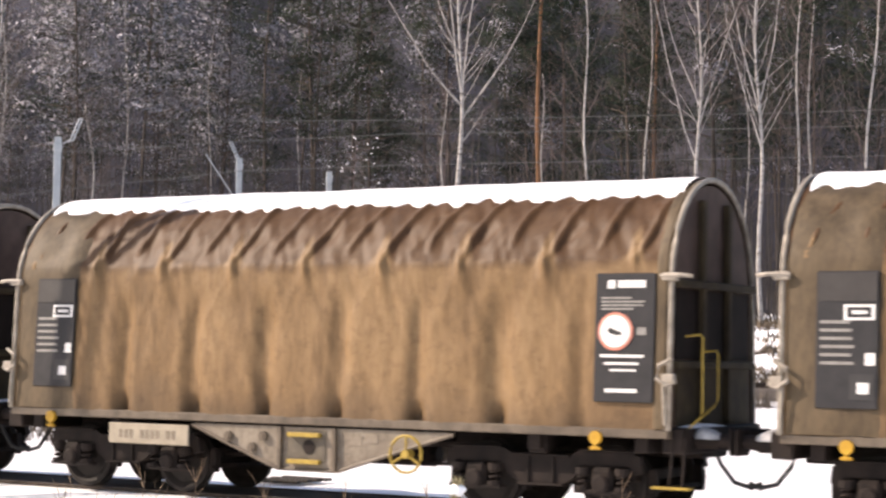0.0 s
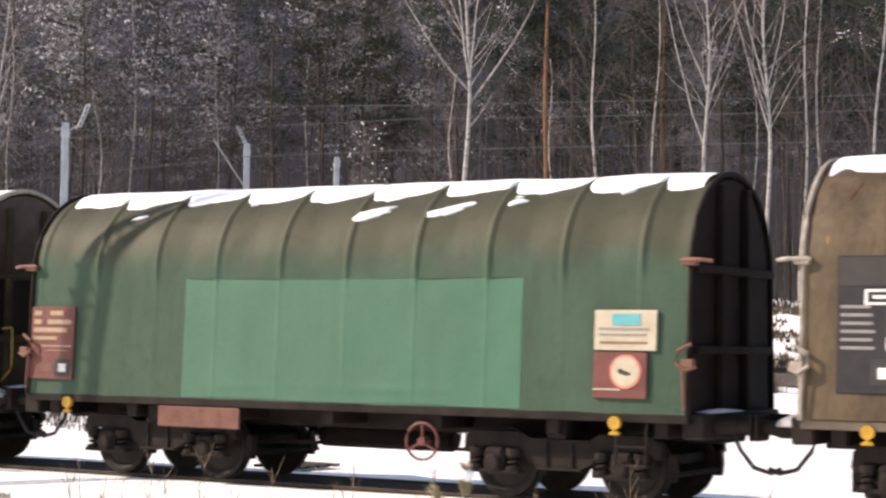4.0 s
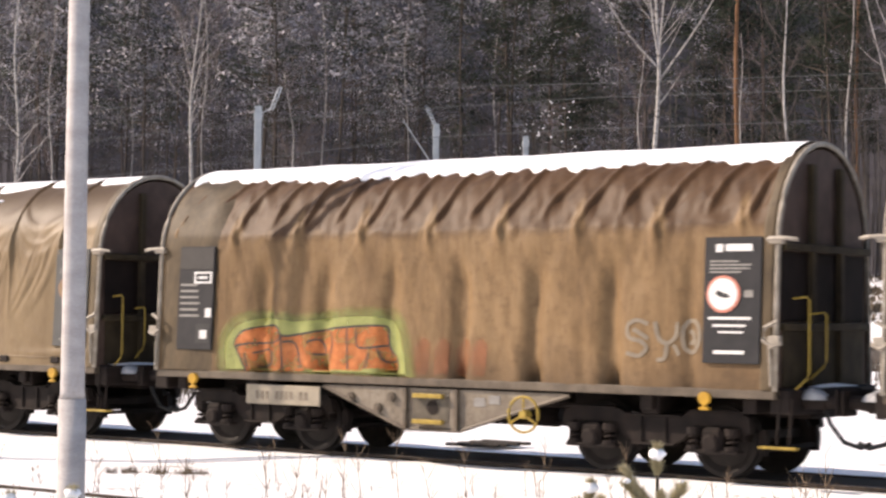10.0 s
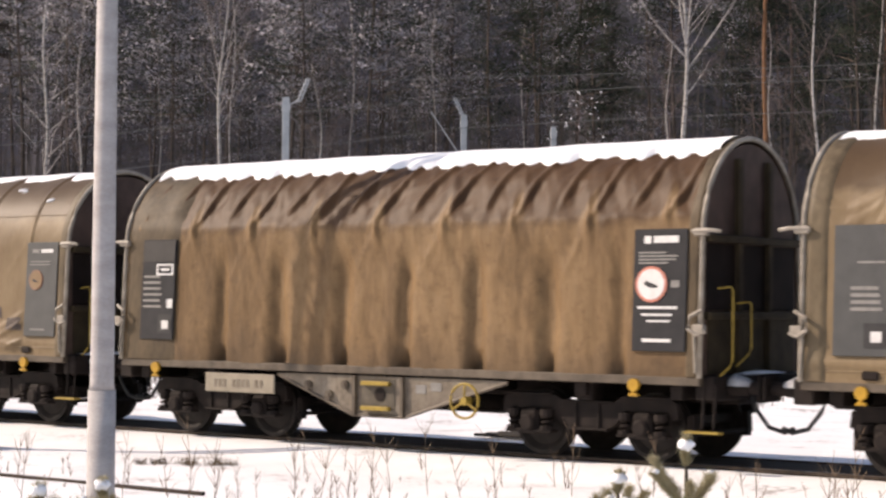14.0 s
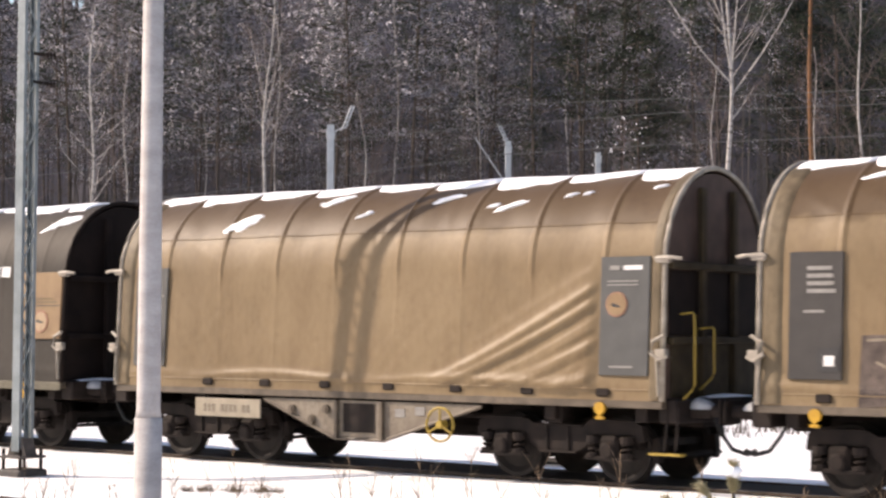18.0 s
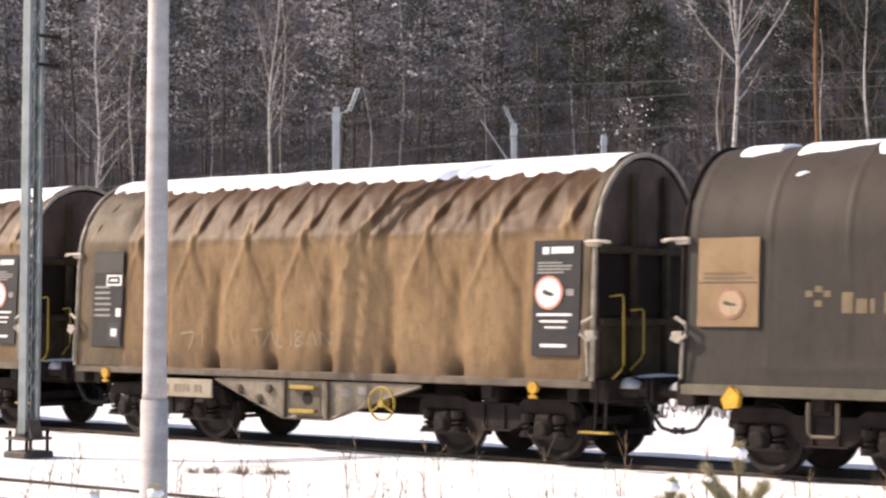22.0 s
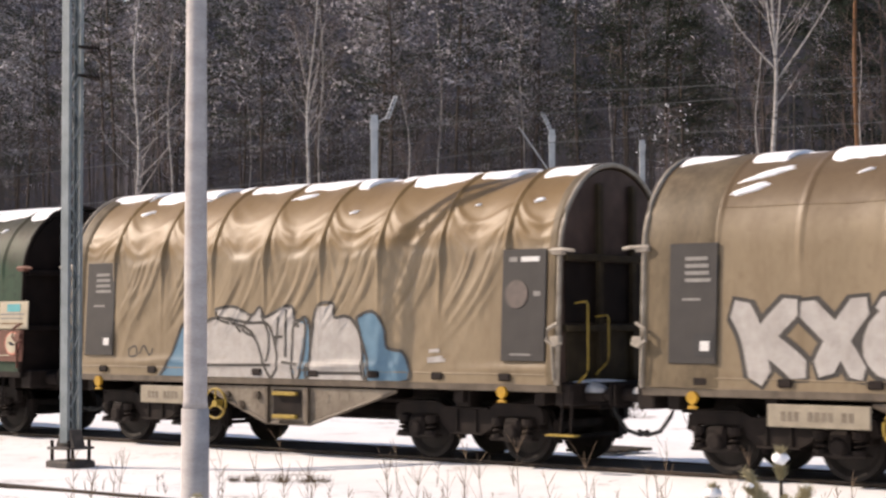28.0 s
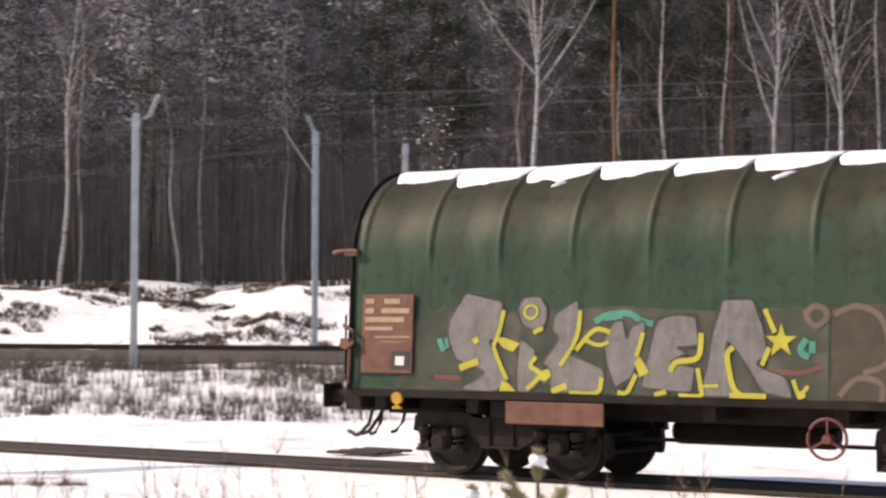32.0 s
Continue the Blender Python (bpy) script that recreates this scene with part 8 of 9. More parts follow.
paint(5, P_PINK, 1, [(2.04, 2.02), (2.20, 2.16), (2.36, 2.29), (2.68, 2.35), (2.90, 2.18), (2.86, 1.99), (2.55, 1.81), (2.14, 1.77)])
paint(5, P_PINK, 1, [(2.02, 1.67), (2.55, 1.79), (3.08, 1.74), (3.55, 1.81), (3.60, 1.36), (3.21, 1.33), (3.17, 1.17), (2.48, 1.17), (2.46, 1.52)])
paint(5, P_PURPLE, 2, [(-3.71, 1.89), (-3.57, 2.06), (-3.39, 1.98), (-3.04, 2.05), (-2.71, 2.22), (-2.20, 2.37), (-2.12, 2.33), (-2.48, 2.11), (-2.59, 1.88), (-2.31, 1.85), (-2.13, 1.90), (-2.13, 1.35), (-2.46, 1.17), (-2.80, 1.17), (-3.37, 1.23), (-3.41, 1.41), (-3.27, 1.63), (-2.95, 1.72), (-3.56, 1.79)])
paint(5, P_PURPLE, 2, [(-1.47, 2.33), (-1.07, 2.35), (-0.57, 2.12), (-0.34, 2.15), (-0.23, 1.96), (-0.33, 1.76), (-0.64, 1.75), (-0.75, 1.87), (-0.93, 1.75), (-0.82, 1.54), (-0.60, 1.17), (-1.05, 1.17), (-1.64, 1.36), (-1.85, 1.35), (-1.70, 1.57), (-1.27, 1.70), (-1.16, 1.82), (-1.38, 2.06)])
paint(5, P_PURPLE, 2, [(-0.31, 2.33), (-0.03, 2.34), (0.57, 2.17), (1.01, 1.93), (1.44, 1.78), (1.50, 1.62), (1.16, 1.58), (1.18, 1.42), (1.31, 1.22), (0.87, 1.20), (0.63, 1.31), (0.35, 1.47), (0.18, 1.74), (0.02, 1.91), (-0.22, 1.95), (-0.39, 2.03), (-0.22, 2.13)])
paint(5, P_PURPLE, 2, [(1.15, 1.93), (1.58, 2.00), (1.65, 2.14), (2.00, 1.94), (2.42, 1.77), (2.00, 1.59), (1.55, 1.46), (1.36, 1.30), (1.25, 1.42), (1.53, 1.70), (1.30, 1.81)])
paint(5, P_PURPLE, 2, [(1.58, 1.46), (2.00, 1.53), (2.50, 1.52), (2.47, 1.41), (2.53, 1.17), (1.77, 1.17), (1.63, 1.27)])
paint(5, P_YELGREEN, 3, [(-4.09, 1.43), (-3.92, 1.80), (-3.62, 1.71), (-3.31, 1.66), (-3.38, 1.49), (-4.03, 1.41)])
paint(5, P_YELGREEN, 3, [(-2.56, 2.02), (-2.20, 2.18), (-1.82, 2.23), (-1.69, 2.05), (-1.42, 2.06), (-1.76, 1.83), (-2.14, 1.85), (-2.47, 1.91)])
paint(5, P_YELGREEN, 3, [(-0.85, 1.58), (-0.64, 1.61), (-0.57, 1.46), (-0.38, 1.51), (0.02, 1.72), (0.19, 1.70), (0.19, 1.48), (0.39, 1.32), (0.69, 1.29), (0.53, 1.19), (-0.02, 1.22), (-0.27, 1.30), (-0.63, 1.33), (-0.74, 1.46)])
paint(5, P_YELGREEN, 3, [(0.91, 1.98), (1.15, 2.15), (1.48, 2.26), (1.63, 2.23), (1.45, 2.09), (1.06, 1.93)])
paint(5, P_PINK, 3, [(-1.21, 1.62), (-1.00, 1.58), (-0.94, 1.41), (-1.13, 1.42)])
paint(5, P_PINK, 3, [(-1.75, 1.64), (-1.27, 1.96), (-1.23, 1.78), (-1.64, 1.64)])
paint(5, P_PINK, 3, [(-0.86, 2.09), (-0.73, 2.02), (-0.84, 1.91), (-0.94, 1.98)])
paint(5, P_PINK, 3, [(-0.35, 2.06), (-0.13, 2.13), (-0.04, 1.98), (-0.23, 1.93)])
paint(5, P_PINK, 3, [(0.34, 1.80), (0.51, 1.86), (0.51, 1.68), (0.40, 1.68)])
paint(5, P_PINK, 3, [(0.90, 1.81), (1.11, 1.84), (1.07, 1.71), (0.91, 1.70)])
paint(5, P_PINK, 3, [(0.04, 1.52), (0.18, 1.57), (0.27, 1.35), (0.10, 1.37)])
paint(5, P_PINK, 3, [(1.43, 1.74), (1.68, 1.79), (1.64, 1.70), (1.49, 1.67)])
paint(5, P_BLACK, 4, [(-3.32, 1.51), (-2.95, 1.66), (-2.91, 1.47)])
paint(5, P_BLACK, 4, [(-0.64, 1.45), (-0.15, 1.74), (-0.23, 1.57)])
paint(5, P_BLACK, 4, [(1.55, 2.33), (1.69, 2.35), (1.68, 2.16), (1.58, 2.21)])
paint(5, P_BLACK, 4, [(0.45, 1.48), (0.57, 1.53), (0.70, 1.33), (0.53, 1.38)])
line(5, P_BLACK, 4, [(-3.71, 1.89), (-3.57, 2.06), (-3.39, 1.98), (-3.04, 2.05), (-2.71, 2.22), (-2.20, 2.37), (-2.12, 2.33), (-2.48, 2.11), (-2.59, 1.88), (-2.31, 1.85), (-2.13, 1.90), (-2.13, 1.35), (-2.46, 1.17), (-2.80, 1.17), (-3.37, 1.23), (-3.41, 1.41), (-3.27, 1.63), (-2.95, 1.72), (-3.56, 1.79), (-3.71, 1.89)], 0.052)
line(5, P_BLACK, 4, [(-1.47, 2.33), (-1.07, 2.35), (-0.57, 2.12), (-0.34, 2.15), (-0.23, 1.96), (-0.33, 1.76), (-0.64, 1.75), (-0.75, 1.87), (-0.93, 1.75), (-0.82, 1.54), (-0.60, 1.17), (-1.05, 1.17), (-1.64, 1.36), (-1.85, 1.35), (-1.70, 1.57), (-1.27, 1.70), (-1.16, 1.82), (-1.38, 2.06), (-1.47, 2.33)], 0.052)
line(5, P_BLACK, 4, [(-0.31, 2.33), (-0.03, 2.34), (0.57, 2.17), (1.01, 1.93), (1.44, 1.78), (1.50, 1.62), (1.16, 1.58), (1.18, 1.42), (1.31, 1.22), (0.87, 1.20), (0.63, 1.31), (0.35, 1.47), (0.18, 1.74), (0.02, 1.91), (-0.22, 1.95), (-0.39, 2.03), (-0.22, 2.13), (-0.31, 2.33)], 0.052)
line(5, P_BLACK, 4, [(1.15, 1.93), (1.58, 2.00), (1.65, 2.14), (2.00, 1.94), (2.42, 1.77), (2.00, 1.59), (1.55, 1.46), (1.36, 1.30), (1.25, 1.42), (1.53, 1.70), (1.30, 1.81), (1.15, 1.93)], 0.052)
line(5, P_BLACK, 4, [(1.58, 1.46), (2.00, 1.53), (2.50, 1.52), (2.47, 1.41), (2.53, 1.17), (1.77, 1.17), (1.63, 1.27), (1.58, 1.46)], 0.052)
line(5, P_BLACK, 4, [(-4.09, 1.43), (-3.92, 1.80), (-3.62, 1.71), (-3.31, 1.66), (-3.38, 1.49), (-4.03, 1.41), (-4.09, 1.43)], 0.04)
line(5, P_BLACK, 4, [(-2.56, 2.02), (-2.20, 2.18), (-1.82, 2.23), (-1.69, 2.05), (-1.42, 2.06), (-1.76, 1.83), (-2.14, 1.85), (-2.47, 1.91), (-2.56, 2.02)], 0.04)
line(5, P_BLACK, 4, [(-0.85, 1.58), (-0.64, 1.61), (-0.57, 1.46), (-0.38, 1.51), (0.02, 1.72), (0.19, 1.70), (0.19, 1.48), (0.39, 1.32), (0.69, 1.29), (0.53, 1.19), (-0.02, 1.22), (-0.27, 1.30), (-0.63, 1.33), (-0.74, 1.46), (-0.85, 1.58)], 0.04)
line(5, P_BLACK, 4, [(0.91, 1.98), (1.15, 2.15), (1.48, 2.26), (1.63, 2.23), (1.45, 2.09), (1.06, 1.93), (0.91, 1.98)], 0.04)
line(5, P_BLACK, 4, [(-1.21, 1.62), (-1.29, 1.49), (-1.13, 1.41), (-0.94, 1.41)], 0.06)
line(5, P_BLACK, 4, [(-0.94, 1.98), (-0.98, 2.06), (-0.85, 2.12), (-0.62, 2.10)], 0.06)
line(5, P_BLACK, 4, [(-0.35, 2.06), (-0.26, 2.13), (-0.11, 2.13), (-0.04, 2.04)], 0.06)
line(5, P_BLACK, 4, [(0.34, 1.80), (0.35, 1.93), (0.57, 1.93)], 0.06)
line(5, P_BLACK, 4, [(0.90, 1.71), (0.96, 1.83), (1.15, 1.85)], 0.06)
line(5, P_BLACK, 4, [(1.58, 1.41), (1.70, 1.47), (1.86, 1.35), (1.73, 1.30), (1.61, 1.35)], 0.06)
line(5, P_BLACK, 4, [(2.16, 1.42), (2.25, 1.50), (2.39, 1.44), (2.30, 1.33), (2.20, 1.36)], 0.06)
line(5, P_BLACK, 4, [(-2.47, 1.58), (-2.52, 1.47), (-2.36, 1.49), (-2.30, 1.34)], 0.06)
line(5, P_BLACK, 4, [(-2.75, 1.66), (-2.47, 1.77), (-2.36, 1.60), (-2.24, 1.39)], 0.06)
line(5, P_BLACK, 4, [(-4.20, 1.37), (-3.61, 1.43), (-3.32, 1.41)], 0.06)
line(5, P_BLACK, 4, [(-2.29, 1.17), (-1.48, 1.21), (-0.73, 1.17), (-0.22, 1.24)], 0.06)
line(5, P_BLACK, 4, [(-0.22, 1.18), (0.68, 1.19), (1.68, 1.26)], 0.06)
line(5, P_LILACLINE, 5, [(-2.37, 2.29), (-2.59, 2.11), (-2.64, 1.90)], 0.028)
line(5, P_LILACLINE, 5, [(-1.49, 1.99), (-1.65, 1.82), (-1.83, 1.64)], 0.028)
line(5, P_LILACLINE, 5, [(-0.39, 2.12), (-0.41, 1.99), (-0.23, 1.89), (0.03, 1.96)], 0.028)
line(5, P_LILACLINE, 5, [(-1.27, 1.47), (-1.24, 1.64), (-1.01, 1.78)], 0.028)
line(5, P_LILACLINE, 5, [(0.40, 1.47), (0.70, 1.32), (0.58, 1.24)], 0.028)
line(5, P_LILACLINE, 5, [(0.96, 1.97), (1.39, 1.79), (1.48, 1.66), (1.30, 1.59)], 0.028)
line(5, P_LILACLINE, 5, [(2.00, 1.95), (2.39, 1.77), (2.00, 1.62), (1.56, 1.49)], 0.028)
line(5, P_LILACLINE, 5, [(1.04, 1.51), (1.25, 1.25)], 0.028)
line(5, P_LILACLINE, 5, [(0.99, 1.33), (1.30, 1.44)], 0.028)
line(5, P_LILACLINE, 5, [(-3.26, 1.52), (-2.95, 1.71)], 0.028)
line(5, P_LILACLINE, 5, [(-2.20, 1.86), (-2.15, 1.56), (-2.21, 1.35)], 0.028)
line(5, P_LILACLINE, 5, [(-1.38, 2.01), (-1.27, 1.91)], 0.028)
for a, b in (((3.44, 1.50), (3.44, 1.38)), ((3.44, 1.50), (3.56, 1.50)), ((3.44, 1.44), (3.54, 1.44)), ((3.44, 1.38), (3.56, 1.38)),
             ((3.63, 1.50), (3.63, 1.38)), ((3.63, 1.50), (3.74, 1.48)), ((3.74, 1.48), (3.64, 1.43)), ((3.64, 1.43), (3.75, 1.37)),
             ((3.81, 1.50), (3.81, 1.38)), ((3.81, 1.38), (3.91, 1.38)),
             ((3.96, 1.50), (3.96, 1.39)), ((3.96, 1.50), (4.08, 1.50)), ((3.96, 1.445), (4.06, 1.445)), ((3.96, 1.39), (4.08, 1.39))):
    line(5, P_WHITE, 4, [a, b], 0.028)
line(5, P_WHITE, 4, [(2.56, 1.84), (2.64, 1.74)], 0.035)
line(5, P_WHITE, 4, [(2.64, 1.84), (2.58, 1.68)], 0.035)
line(5, P_WHITE, 4, [(2.85, 1.85), (2.86, 1.69)], 0.035)
line(5, P_WHITE, 4, [(2.98, 1.82), (2.86, 1.76), (3.0, 1.67)], 0.035)
line(5, P_WHITE, 4, [(3.42, 1.75), (3.63, 1.8), (3.55, 1.64)], 0.035)
line(5, P_WHITE, 4, [(3.63, 1.76), (3.74, 1.64)], 0.035)
line(5, P_WHITE, 4, [(3.71, 1.77), (3.95, 1.76), (3.87, 1.65)], 0.035)
line(5, P_WHITE, 4, [(3.43, 1.57), (3.79, 1.59)], 0.035)
line(5, P_WHITE, 4, [(3.95, 1.9), (4.11, 1.76), (4.24, 1.62)], 0.035)
line(5, P_BLACK, 4, [(2.63, 1.55), (2.85, 1.57)], 0.04)
line(5, P_BLACK, 4, [(2.65, 1.45), (2.88, 1.47)], 0.04)
line(5, P_BLACK, 4, [(2.71, 1.52), (2.78, 1.41)], 0.04)
paint(13, P_BUFFED, 0.5, [(-4.3, 1.17), (-4.3, 2.2), (-3.2, 2.1), (-2.2, 2.22), (-1.0, 2.3), (0.4, 2.28), (1.6, 2.2), (2.6, 2.24), (4.2, 2.2), (4.22, 1.17)])
paint(13, P_BUFFDARK, 1, [(1.45, 2.13), (2.07, 2.17), (2.44, 2.06), (2.41, 1.94), (1.95, 1.97), (1.51, 1.99)])
paint(13, P_BUFFDARK, 1, [(2.74, 2.17), (3.45, 2.22), (4.16, 2.18), (4.13, 2.05), (3.39, 2.01), (2.77, 2.03)])
paint(13, P_BUFFDARK, 1, [(2.71, 1.92), (3.27, 1.95), (3.85, 1.93), (3.88, 1.78), (3.27, 1.75), (2.74, 1.77)])
paint(13, P_BUFFDARK, 1, [(-4.27, 2.16), (-3.40, 2.13), (-3.38, 1.90), (-4.19, 1.87)])
paint(13, P_BUFFDARK, 1, [(1.45, 1.62), (1.83, 1.69), (2.01, 1.48), (1.77, 1.23), (1.52, 1.29)])
paint(13, P_LILAC, 2, [(3.14, 1.88), (3.24, 1.92), (3.34, 1.87), (3.31, 1.63), (3.13, 1.65)])
paint(13, P_LILAC, 2, [(3.69, 2.00), (3.88, 1.96), (3.92, 2.05), (3.97, 1.94), (4.07, 1.88), (3.88, 1.85), (3.76, 1.88)])
paint(13, P_LILAC, 2, [(2.59, 2.22), (2.74, 2.23), (2.75, 2.04), (2.63, 1.99)])
paint(13, P_LILAC, 2, [(2.35, 1.72), (2.59, 1.70), (2.59, 1.24), (2.38, 1.24)])
line(13, P_WHITELINE, 3, [(-1.31, 2.18), (-1.21, 2.33)], 0.034)
line(13, P_WHITELINE, 3, [(-1.13, 2.18), (-1.03, 2.30), (-0.76, 2.32), (-0.85, 2.16), (-1.03, 2.11)], 0.034)
line(13, P_WHITELINE, 3, [(-1.24, 2.06), (-0.68, 2.01), (-0.47, 1.91)], 0.034)
line(13, P_WHITELINE, 3, [(-0.57, 1.72), (-0.64, 1.84), (-0.40, 1.81), (-0.53, 1.67)], 0.034)
line(13, P_WHITELINE, 3, [(-0.40, 2.13), (-0.33, 2.25), (-0.06, 2.25), (-0.13, 2.11), (-0.33, 2.11)], 0.034)
line(13, P_WHITELINE, 3, [(-0.03, 2.28), (0.01, 2.13)], 0.034)
line(13, P_WHITELINE, 3, [(0.07, 2.27), (0.13, 2.13)], 0.034)
line(13, P_WHITELINE, 3, [(-0.30, 1.96), (0.14, 2.01), (0.41, 1.96)], 0.034)
line(13, P_WHITELINE, 3, [(0.38, 1.94), (0.54, 2.30), (0.67, 1.99), (0.48, 1.96)], 0.034)
line(13, P_WHITELINE, 3, [(0.74, 2.13), (0.93, 2.13), (1.03, 2.06), (0.81, 1.99)], 0.034)
line(13, P_WHITELINE, 3, [(0.81, 1.87), (1.26, 1.92), (1.45, 2.15), (1.51, 1.94)], 0.034)
line(13, P_WHITELINE, 3, [(-1.59, 1.43), (-1.49, 1.68), (-1.16, 1.61)], 0.034)
line(13, P_WHITELINE, 3, [(-1.59, 1.53), (-1.02, 1.44), (-1.45, 1.36)], 0.034)
line(13, P_WHITELINE, 3, [(-0.95, 1.81), (-0.88, 1.64), (-0.67, 1.57)], 0.034)
line(13, P_WHITELINE, 3, [(-0.53, 1.57), (-0.12, 1.53), (0.08, 1.36)], 0.034)
line(13, P_WHITELINE, 3, [(-0.46, 1.55), (0.01, 1.67), (0.14, 1.87)], 0.034)
line(13, P_WHITELINE, 3, [(0.41, 1.89), (0.54, 1.70), (0.74, 1.56), (0.68, 1.37)], 0.034)
line(13, P_WHITELINE, 3, [(0.84, 1.70), (1.00, 1.70), (0.99, 1.42)], 0.034)
line(13, P_WHITELINE, 3, [(1.26, 1.52), (1.39, 1.80), (1.58, 1.87), (1.70, 1.76), (1.89, 1.74)], 0.034)
line(13, P_WHITELINE, 3, [(-3.39, 1.69), (-3.09, 1.83), (-3.01, 1.98)], 0.034)
line(13, P_WHITELINE, 3, [(-3.16, 1.72), (-2.86, 1.88)], 0.034)
line(13, P_WHITELINE, 3, [(-1.81, 1.86), (-1.38, 1.76), (-1.23, 1.44)], 0.034)
line(13, P_WHITELINE, 3, [(2.10, 2.24), (2.26, 2.27), (2.44, 1.99), (2.38, 1.94)], 0.034)
line(13, P_WHITELINE, 3, [(-3.00, 1.21), (-3.04, 1.47), (-2.78, 1.62)], 0.034)
paint(13, P_BUFFDARK, 1, [(-4.28, 2.1), (-3.33, 2.14), (-3.3, 1.96), (-4.25, 1.9)])
paint(13, P_BUFFDARK, 1, [(2.88, 2.13), (3.46, 2.15), (3.56, 1.96), (2.98, 1.95)])
paint(13, P_BUFFDARK, 1, [(3.84, 2.13), (4.3, 2.16), (4.32, 1.98), (3.89, 1.93)])
paint(13, P_BUFFDARK, 1, [(3.56, 1.9), (4.21, 1.87), (4.21, 1.72), (3.74, 1.75)])
paint(13, P_BUFFDARK, 1, [(2.98, 1.82), (3.46, 1.85), (3.46, 1.67), (3.08, 1.66)])
paint(13, P_PALEBLUE, 1, [(1.98, 1.57), (2.48, 1.74), (2.64, 1.23), (2.18, 1.19)])
line(12, P_FAINT, 1, [(-1.15, 1.78), (-0.92, 1.8)], 0.03)
line(12, P_FAINT, 1, [(-1.04, 1.78), (-1.0, 1.54)], 0.03)
line(12, P_FAINT, 1, [(-0.89, 1.54), (-0.79, 1.77), (-0.68, 1.54)], 0.03)
line(12, P_FAINT, 1, [(-0.62, 1.74), (-0.61, 1.53), (-0.48, 1.54)], 0.03)
line(12, P_FAINT, 1, [(-0.29, 1.77), (-0.28, 1.54)], 0.03)
line(12, P_FAINT, 1, [(-0.18, 1.54), (-0.18, 1.77), (-0.04, 1.73), (-0.17, 1.65), (-0.02, 1.58), (-0.18, 1.54)], 0.03)
line(12, P_FAINT, 1, [(0.05, 1.55), (0.14, 1.77), (0.25, 1.56)], 0.03)
line(12, P_FAINT, 1, [(0.32, 1.56), (0.32, 1.77), (0.48, 1.58), (0.5, 1.79)], 0.03)
line(12, P_FAINT, 1, [(-2.74, 1.71), (-2.43, 1.73), (-2.54, 1.47)], 0.03)
line(12, P_FAINT, 1, [(-2.23, 1.72), (-2.23, 1.48)], 0.03)
line(12, P_FAINT, 1, [(-1.64, 1.77), (-1.54, 1.56)], 0.03)
line(11, P_WHITELINE, 2, [(-1.91, 1.27), (-1.83, 1.66), (-1.44, 2.00), (-1.13, 2.01)], 0.032)
line(11, P_WHITELINE, 2, [(-1.13, 2.01), (-0.75, 1.78), (-1.05, 1.39)], 0.032)
line(11, P_WHITELINE, 2, [(-0.90, 1.62), (-0.67, 1.73), (-0.59, 1.35)], 0.032)
line(11, P_WHITELINE, 2, [(-0.45, 1.95), (-0.00, 1.95), (0.00, 1.30)], 0.032)
line(11, P_WHITELINE, 2, [(0.43, 1.90), (0.86, 2.01), (1.28, 2.01), (1.42, 1.64)], 0.032)
line(11, P_WHITELINE, 2, [(0.51, 1.31), (0.72, 1.58), (0.87, 1.32)], 0.032)
line(11, P_WHITELINE, 2, [(1.08, 1.32), (1.28, 1.75), (1.69, 1.80), (1.83, 1.60), (1.42, 1.49), (1.83, 1.34)], 0.032)
line(11, P_WHITELINE, 2, [(-0.37, 1.84), (-0.29, 1.30), (-0.44, 1.17)], 0.032)
line(11, P_WHITELINE, 2, [(-1.91, 1.27), (-1.98, 1.17)], 0.032)
line(11, P_WHITELINE, 2, [(1.83, 1.34), (1.70, 1.17)], 0.032)
line(11, P_WHITELINE, 2, [(2.10, 1.34), (2.23, 1.60), (2.36, 1.50), (2.36, 1.35)], 0.032)
line(11, P_WHITELINE, 2, [(-1.36, 1.39), (-1.05, 1.73)], 0.032)
line(11, P_WHITELINE, 2, [(-0.15, 1.63), (0.15, 1.41)], 0.032)
line(11, P_WHITELINE, 2, [(0.80, 1.32), (0.66, 1.17)], 0.032)
line(11, P_WHITELINE, 2, [(-1.96, 1.4), (-1.79, 1.82), (-1.37, 2.0), (-1.35, 1.74)], 0.035)
line(11, P_WHITELINE, 2, [(-1.96, 1.64), (-1.54, 1.3), (-1.64, 1.56)], 0.035)
line(11, P_WHITELINE, 2, [(-1.42, 2.0), (-0.7, 2.0), (-0.58, 1.75)], 0.035)
line(11, P_WHITELINE, 2, [(-1.17, 1.48), (-0.81, 1.57), (-0.94, 1.92)], 0.035)
line(11, P_WHITELINE, 2, [(-0.74, 1.31), (-0.64, 1.66), (-0.46, 1.4)], 0.035)
line(11, P_WHITELINE, 2, [(-0.46, 2.0), (0.0, 1.92), (-0.04, 1.49), (-0.23, 1.66)], 0.035)
line(11, P_WHITELINE, 2, [(-0.23, 1.92), (0.46, 2.01), (0.57, 1.67)], 0.035)
line(11, P_WHITELINE, 2, [(0.42, 1.33), (0.69, 1.67), (0.75, 2.01)], 0.035)
line(11, P_WHITELINE, 2, [(1.02, 1.84), (1.3, 2.04), (1.41, 1.84)], 0.035)
line(11, P_WHITELINE, 2, [(1.02, 1.34), (1.24, 1.59), (1.35, 1.27)], 0.035)
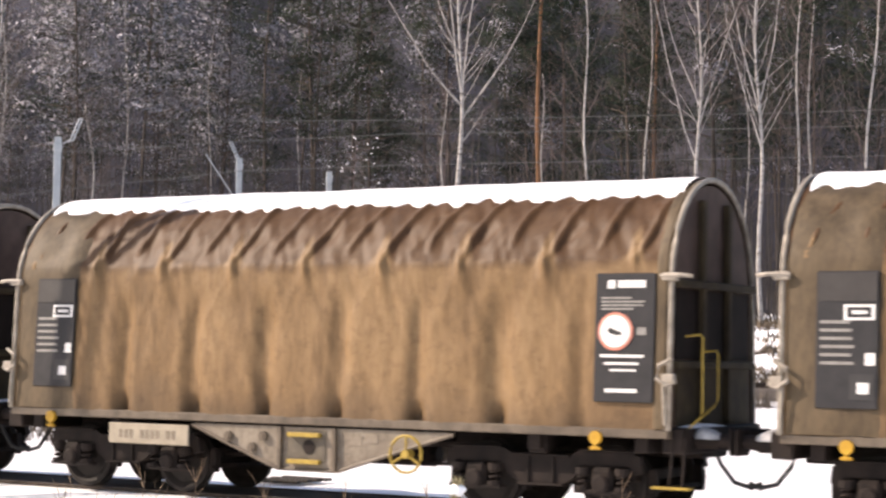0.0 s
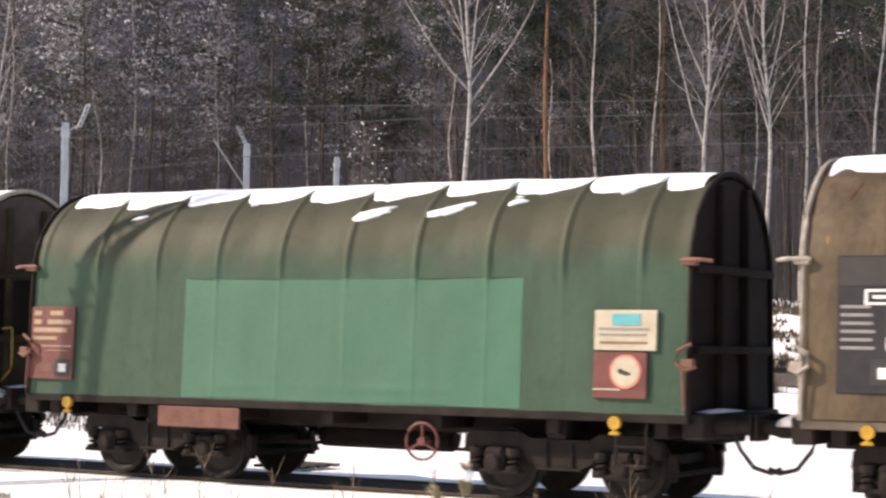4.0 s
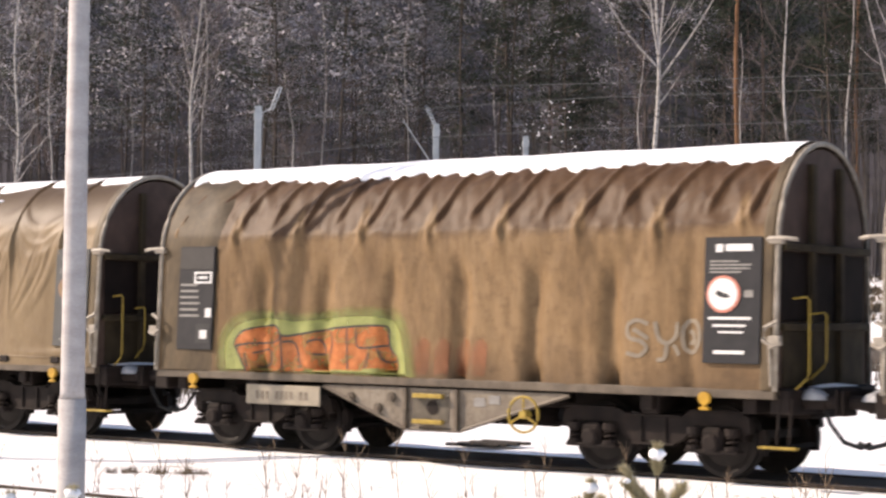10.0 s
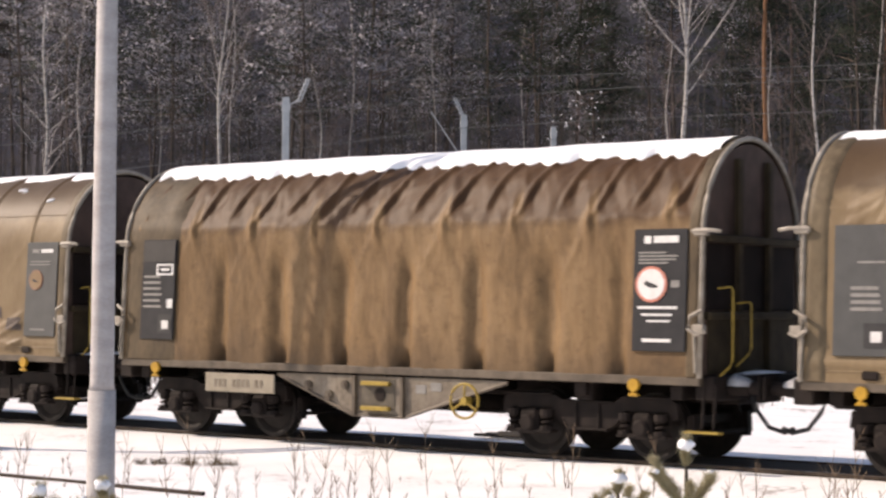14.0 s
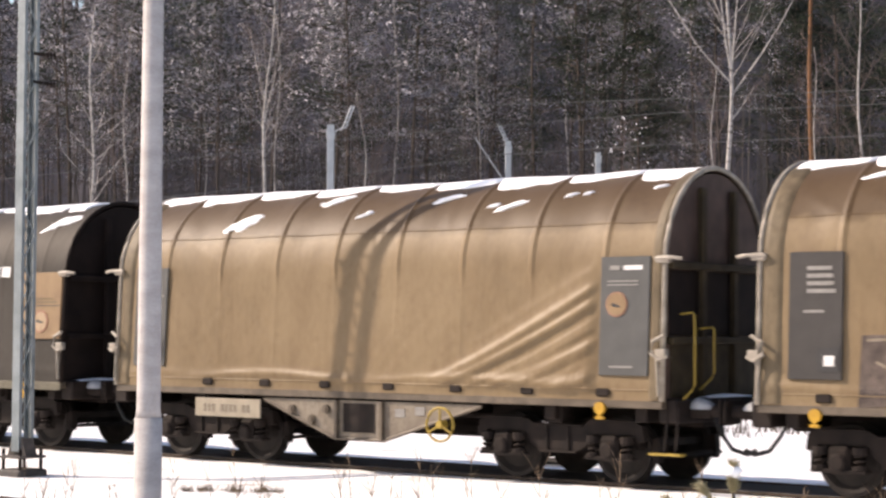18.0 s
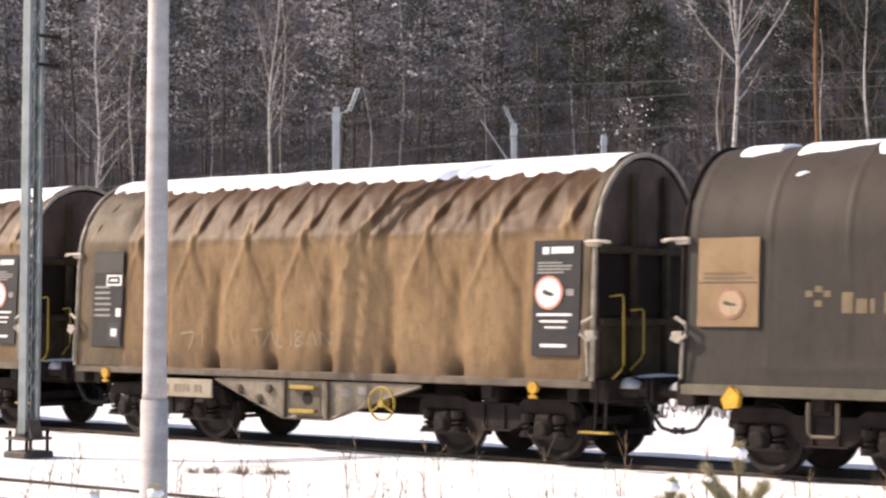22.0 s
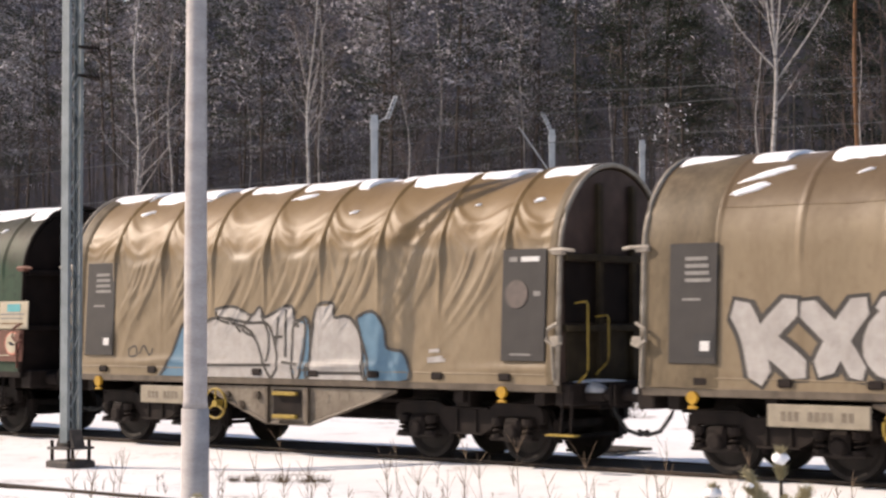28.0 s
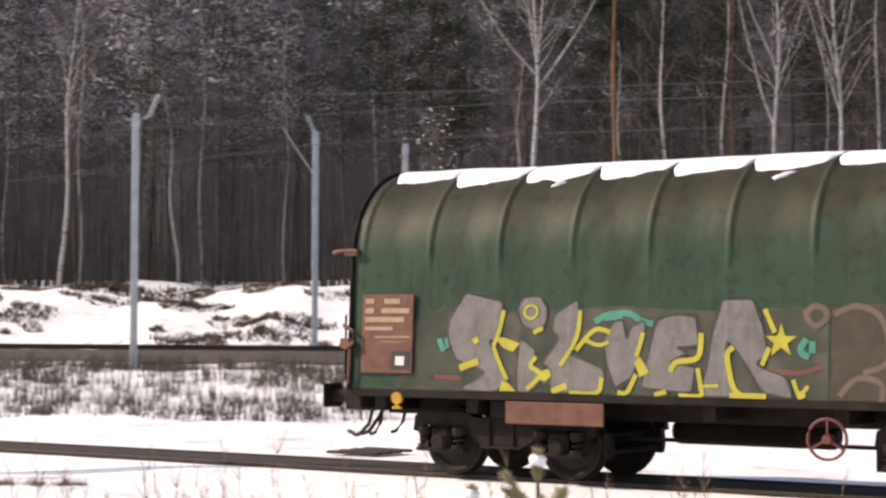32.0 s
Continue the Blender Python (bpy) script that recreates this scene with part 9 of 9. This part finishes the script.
line(11, P_WHITELINE, 2, [(1.39, 1.6), (1.62, 1.85), (1.8, 1.68), (1.41, 1.43), (1.82, 1.31)], 0.035)
line(11, P_WHITELINE, 2, [(2.03, 1.49), (2.09, 1.28)], 0.035)
line(11, P_WHITELINE, 2, [(2.2, 1.53), (2.36, 1.58), (2.2, 1.4), (2.46, 1.29)], 0.035)
line(11, P_WHITELINE, 2, [(-1.96, 1.2), (-1.91, 1.01)], 0.035)
line(11, P_WHITELINE, 2, [(-0.74, 1.0), (-0.6, 1.19)], 0.035)
line(11, P_WHITELINE, 2, [(-0.31, 1.01), (-0.2, 1.2)], 0.035)
line(11, P_WHITELINE, 2, [(0.76, 1.0), (0.87, 1.22)], 0.035)
line(11, P_WHITELINE, 2, [(1.52, 1.02), (1.63, 1.19)], 0.035)
line(11, P_WHITELINE, 2, [(1.9, 1.0), (1.95, 1.2)], 0.035)


# ---------------- the passing train ----------------
# seconds, way of the first wagon's middle along the track
RUN = [(0.0, -2.33), (1.75, 8.4), (3.5, 19.0), (5.5, 30.56), (6.0, 33.5), (8.0, 45.08), (9.0, 50.83), (11.8, 66.88), (13.0, 73.6), (15.5, 87.72), (18.0, 102.05),
       (19.0, 107.77), (20.0, 113.45), (22.3, 126.65), (23.0, 130.65), (24.3, 138.1), (27.0, 153.95), (28.0, 159.8), (29.5, 168.42), (31.0, 177.1), (32.0, 183.0)]


def way(t):
    for (t0, p0), (t1, p1) in zip(RUN, RUN[1:]):
        if t <= t1:
            return p0 + (p1 - p0) * (t - t0) / (t1 - t0)
    return RUN[-1][1]


def motions():
    for i, w in enumerate(TRAIN):
        walk(w, [(t, pose(p - PITCH * i, TRACK_Y, 0)) for t, p in RUN])
    steps = [k / 10 for k in range(321)]
    turns = [math.degrees(way(t) / 0.46) for t in steps]
    for w, sets in WHEELS:
        for ws in sets:
            at = ws.matrix_basis.translation.copy()
            walk(ws, [(t, pose(at.x, at.y, at.z, 0, a, 0)) for t, a in zip(steps, turns)])


motions()
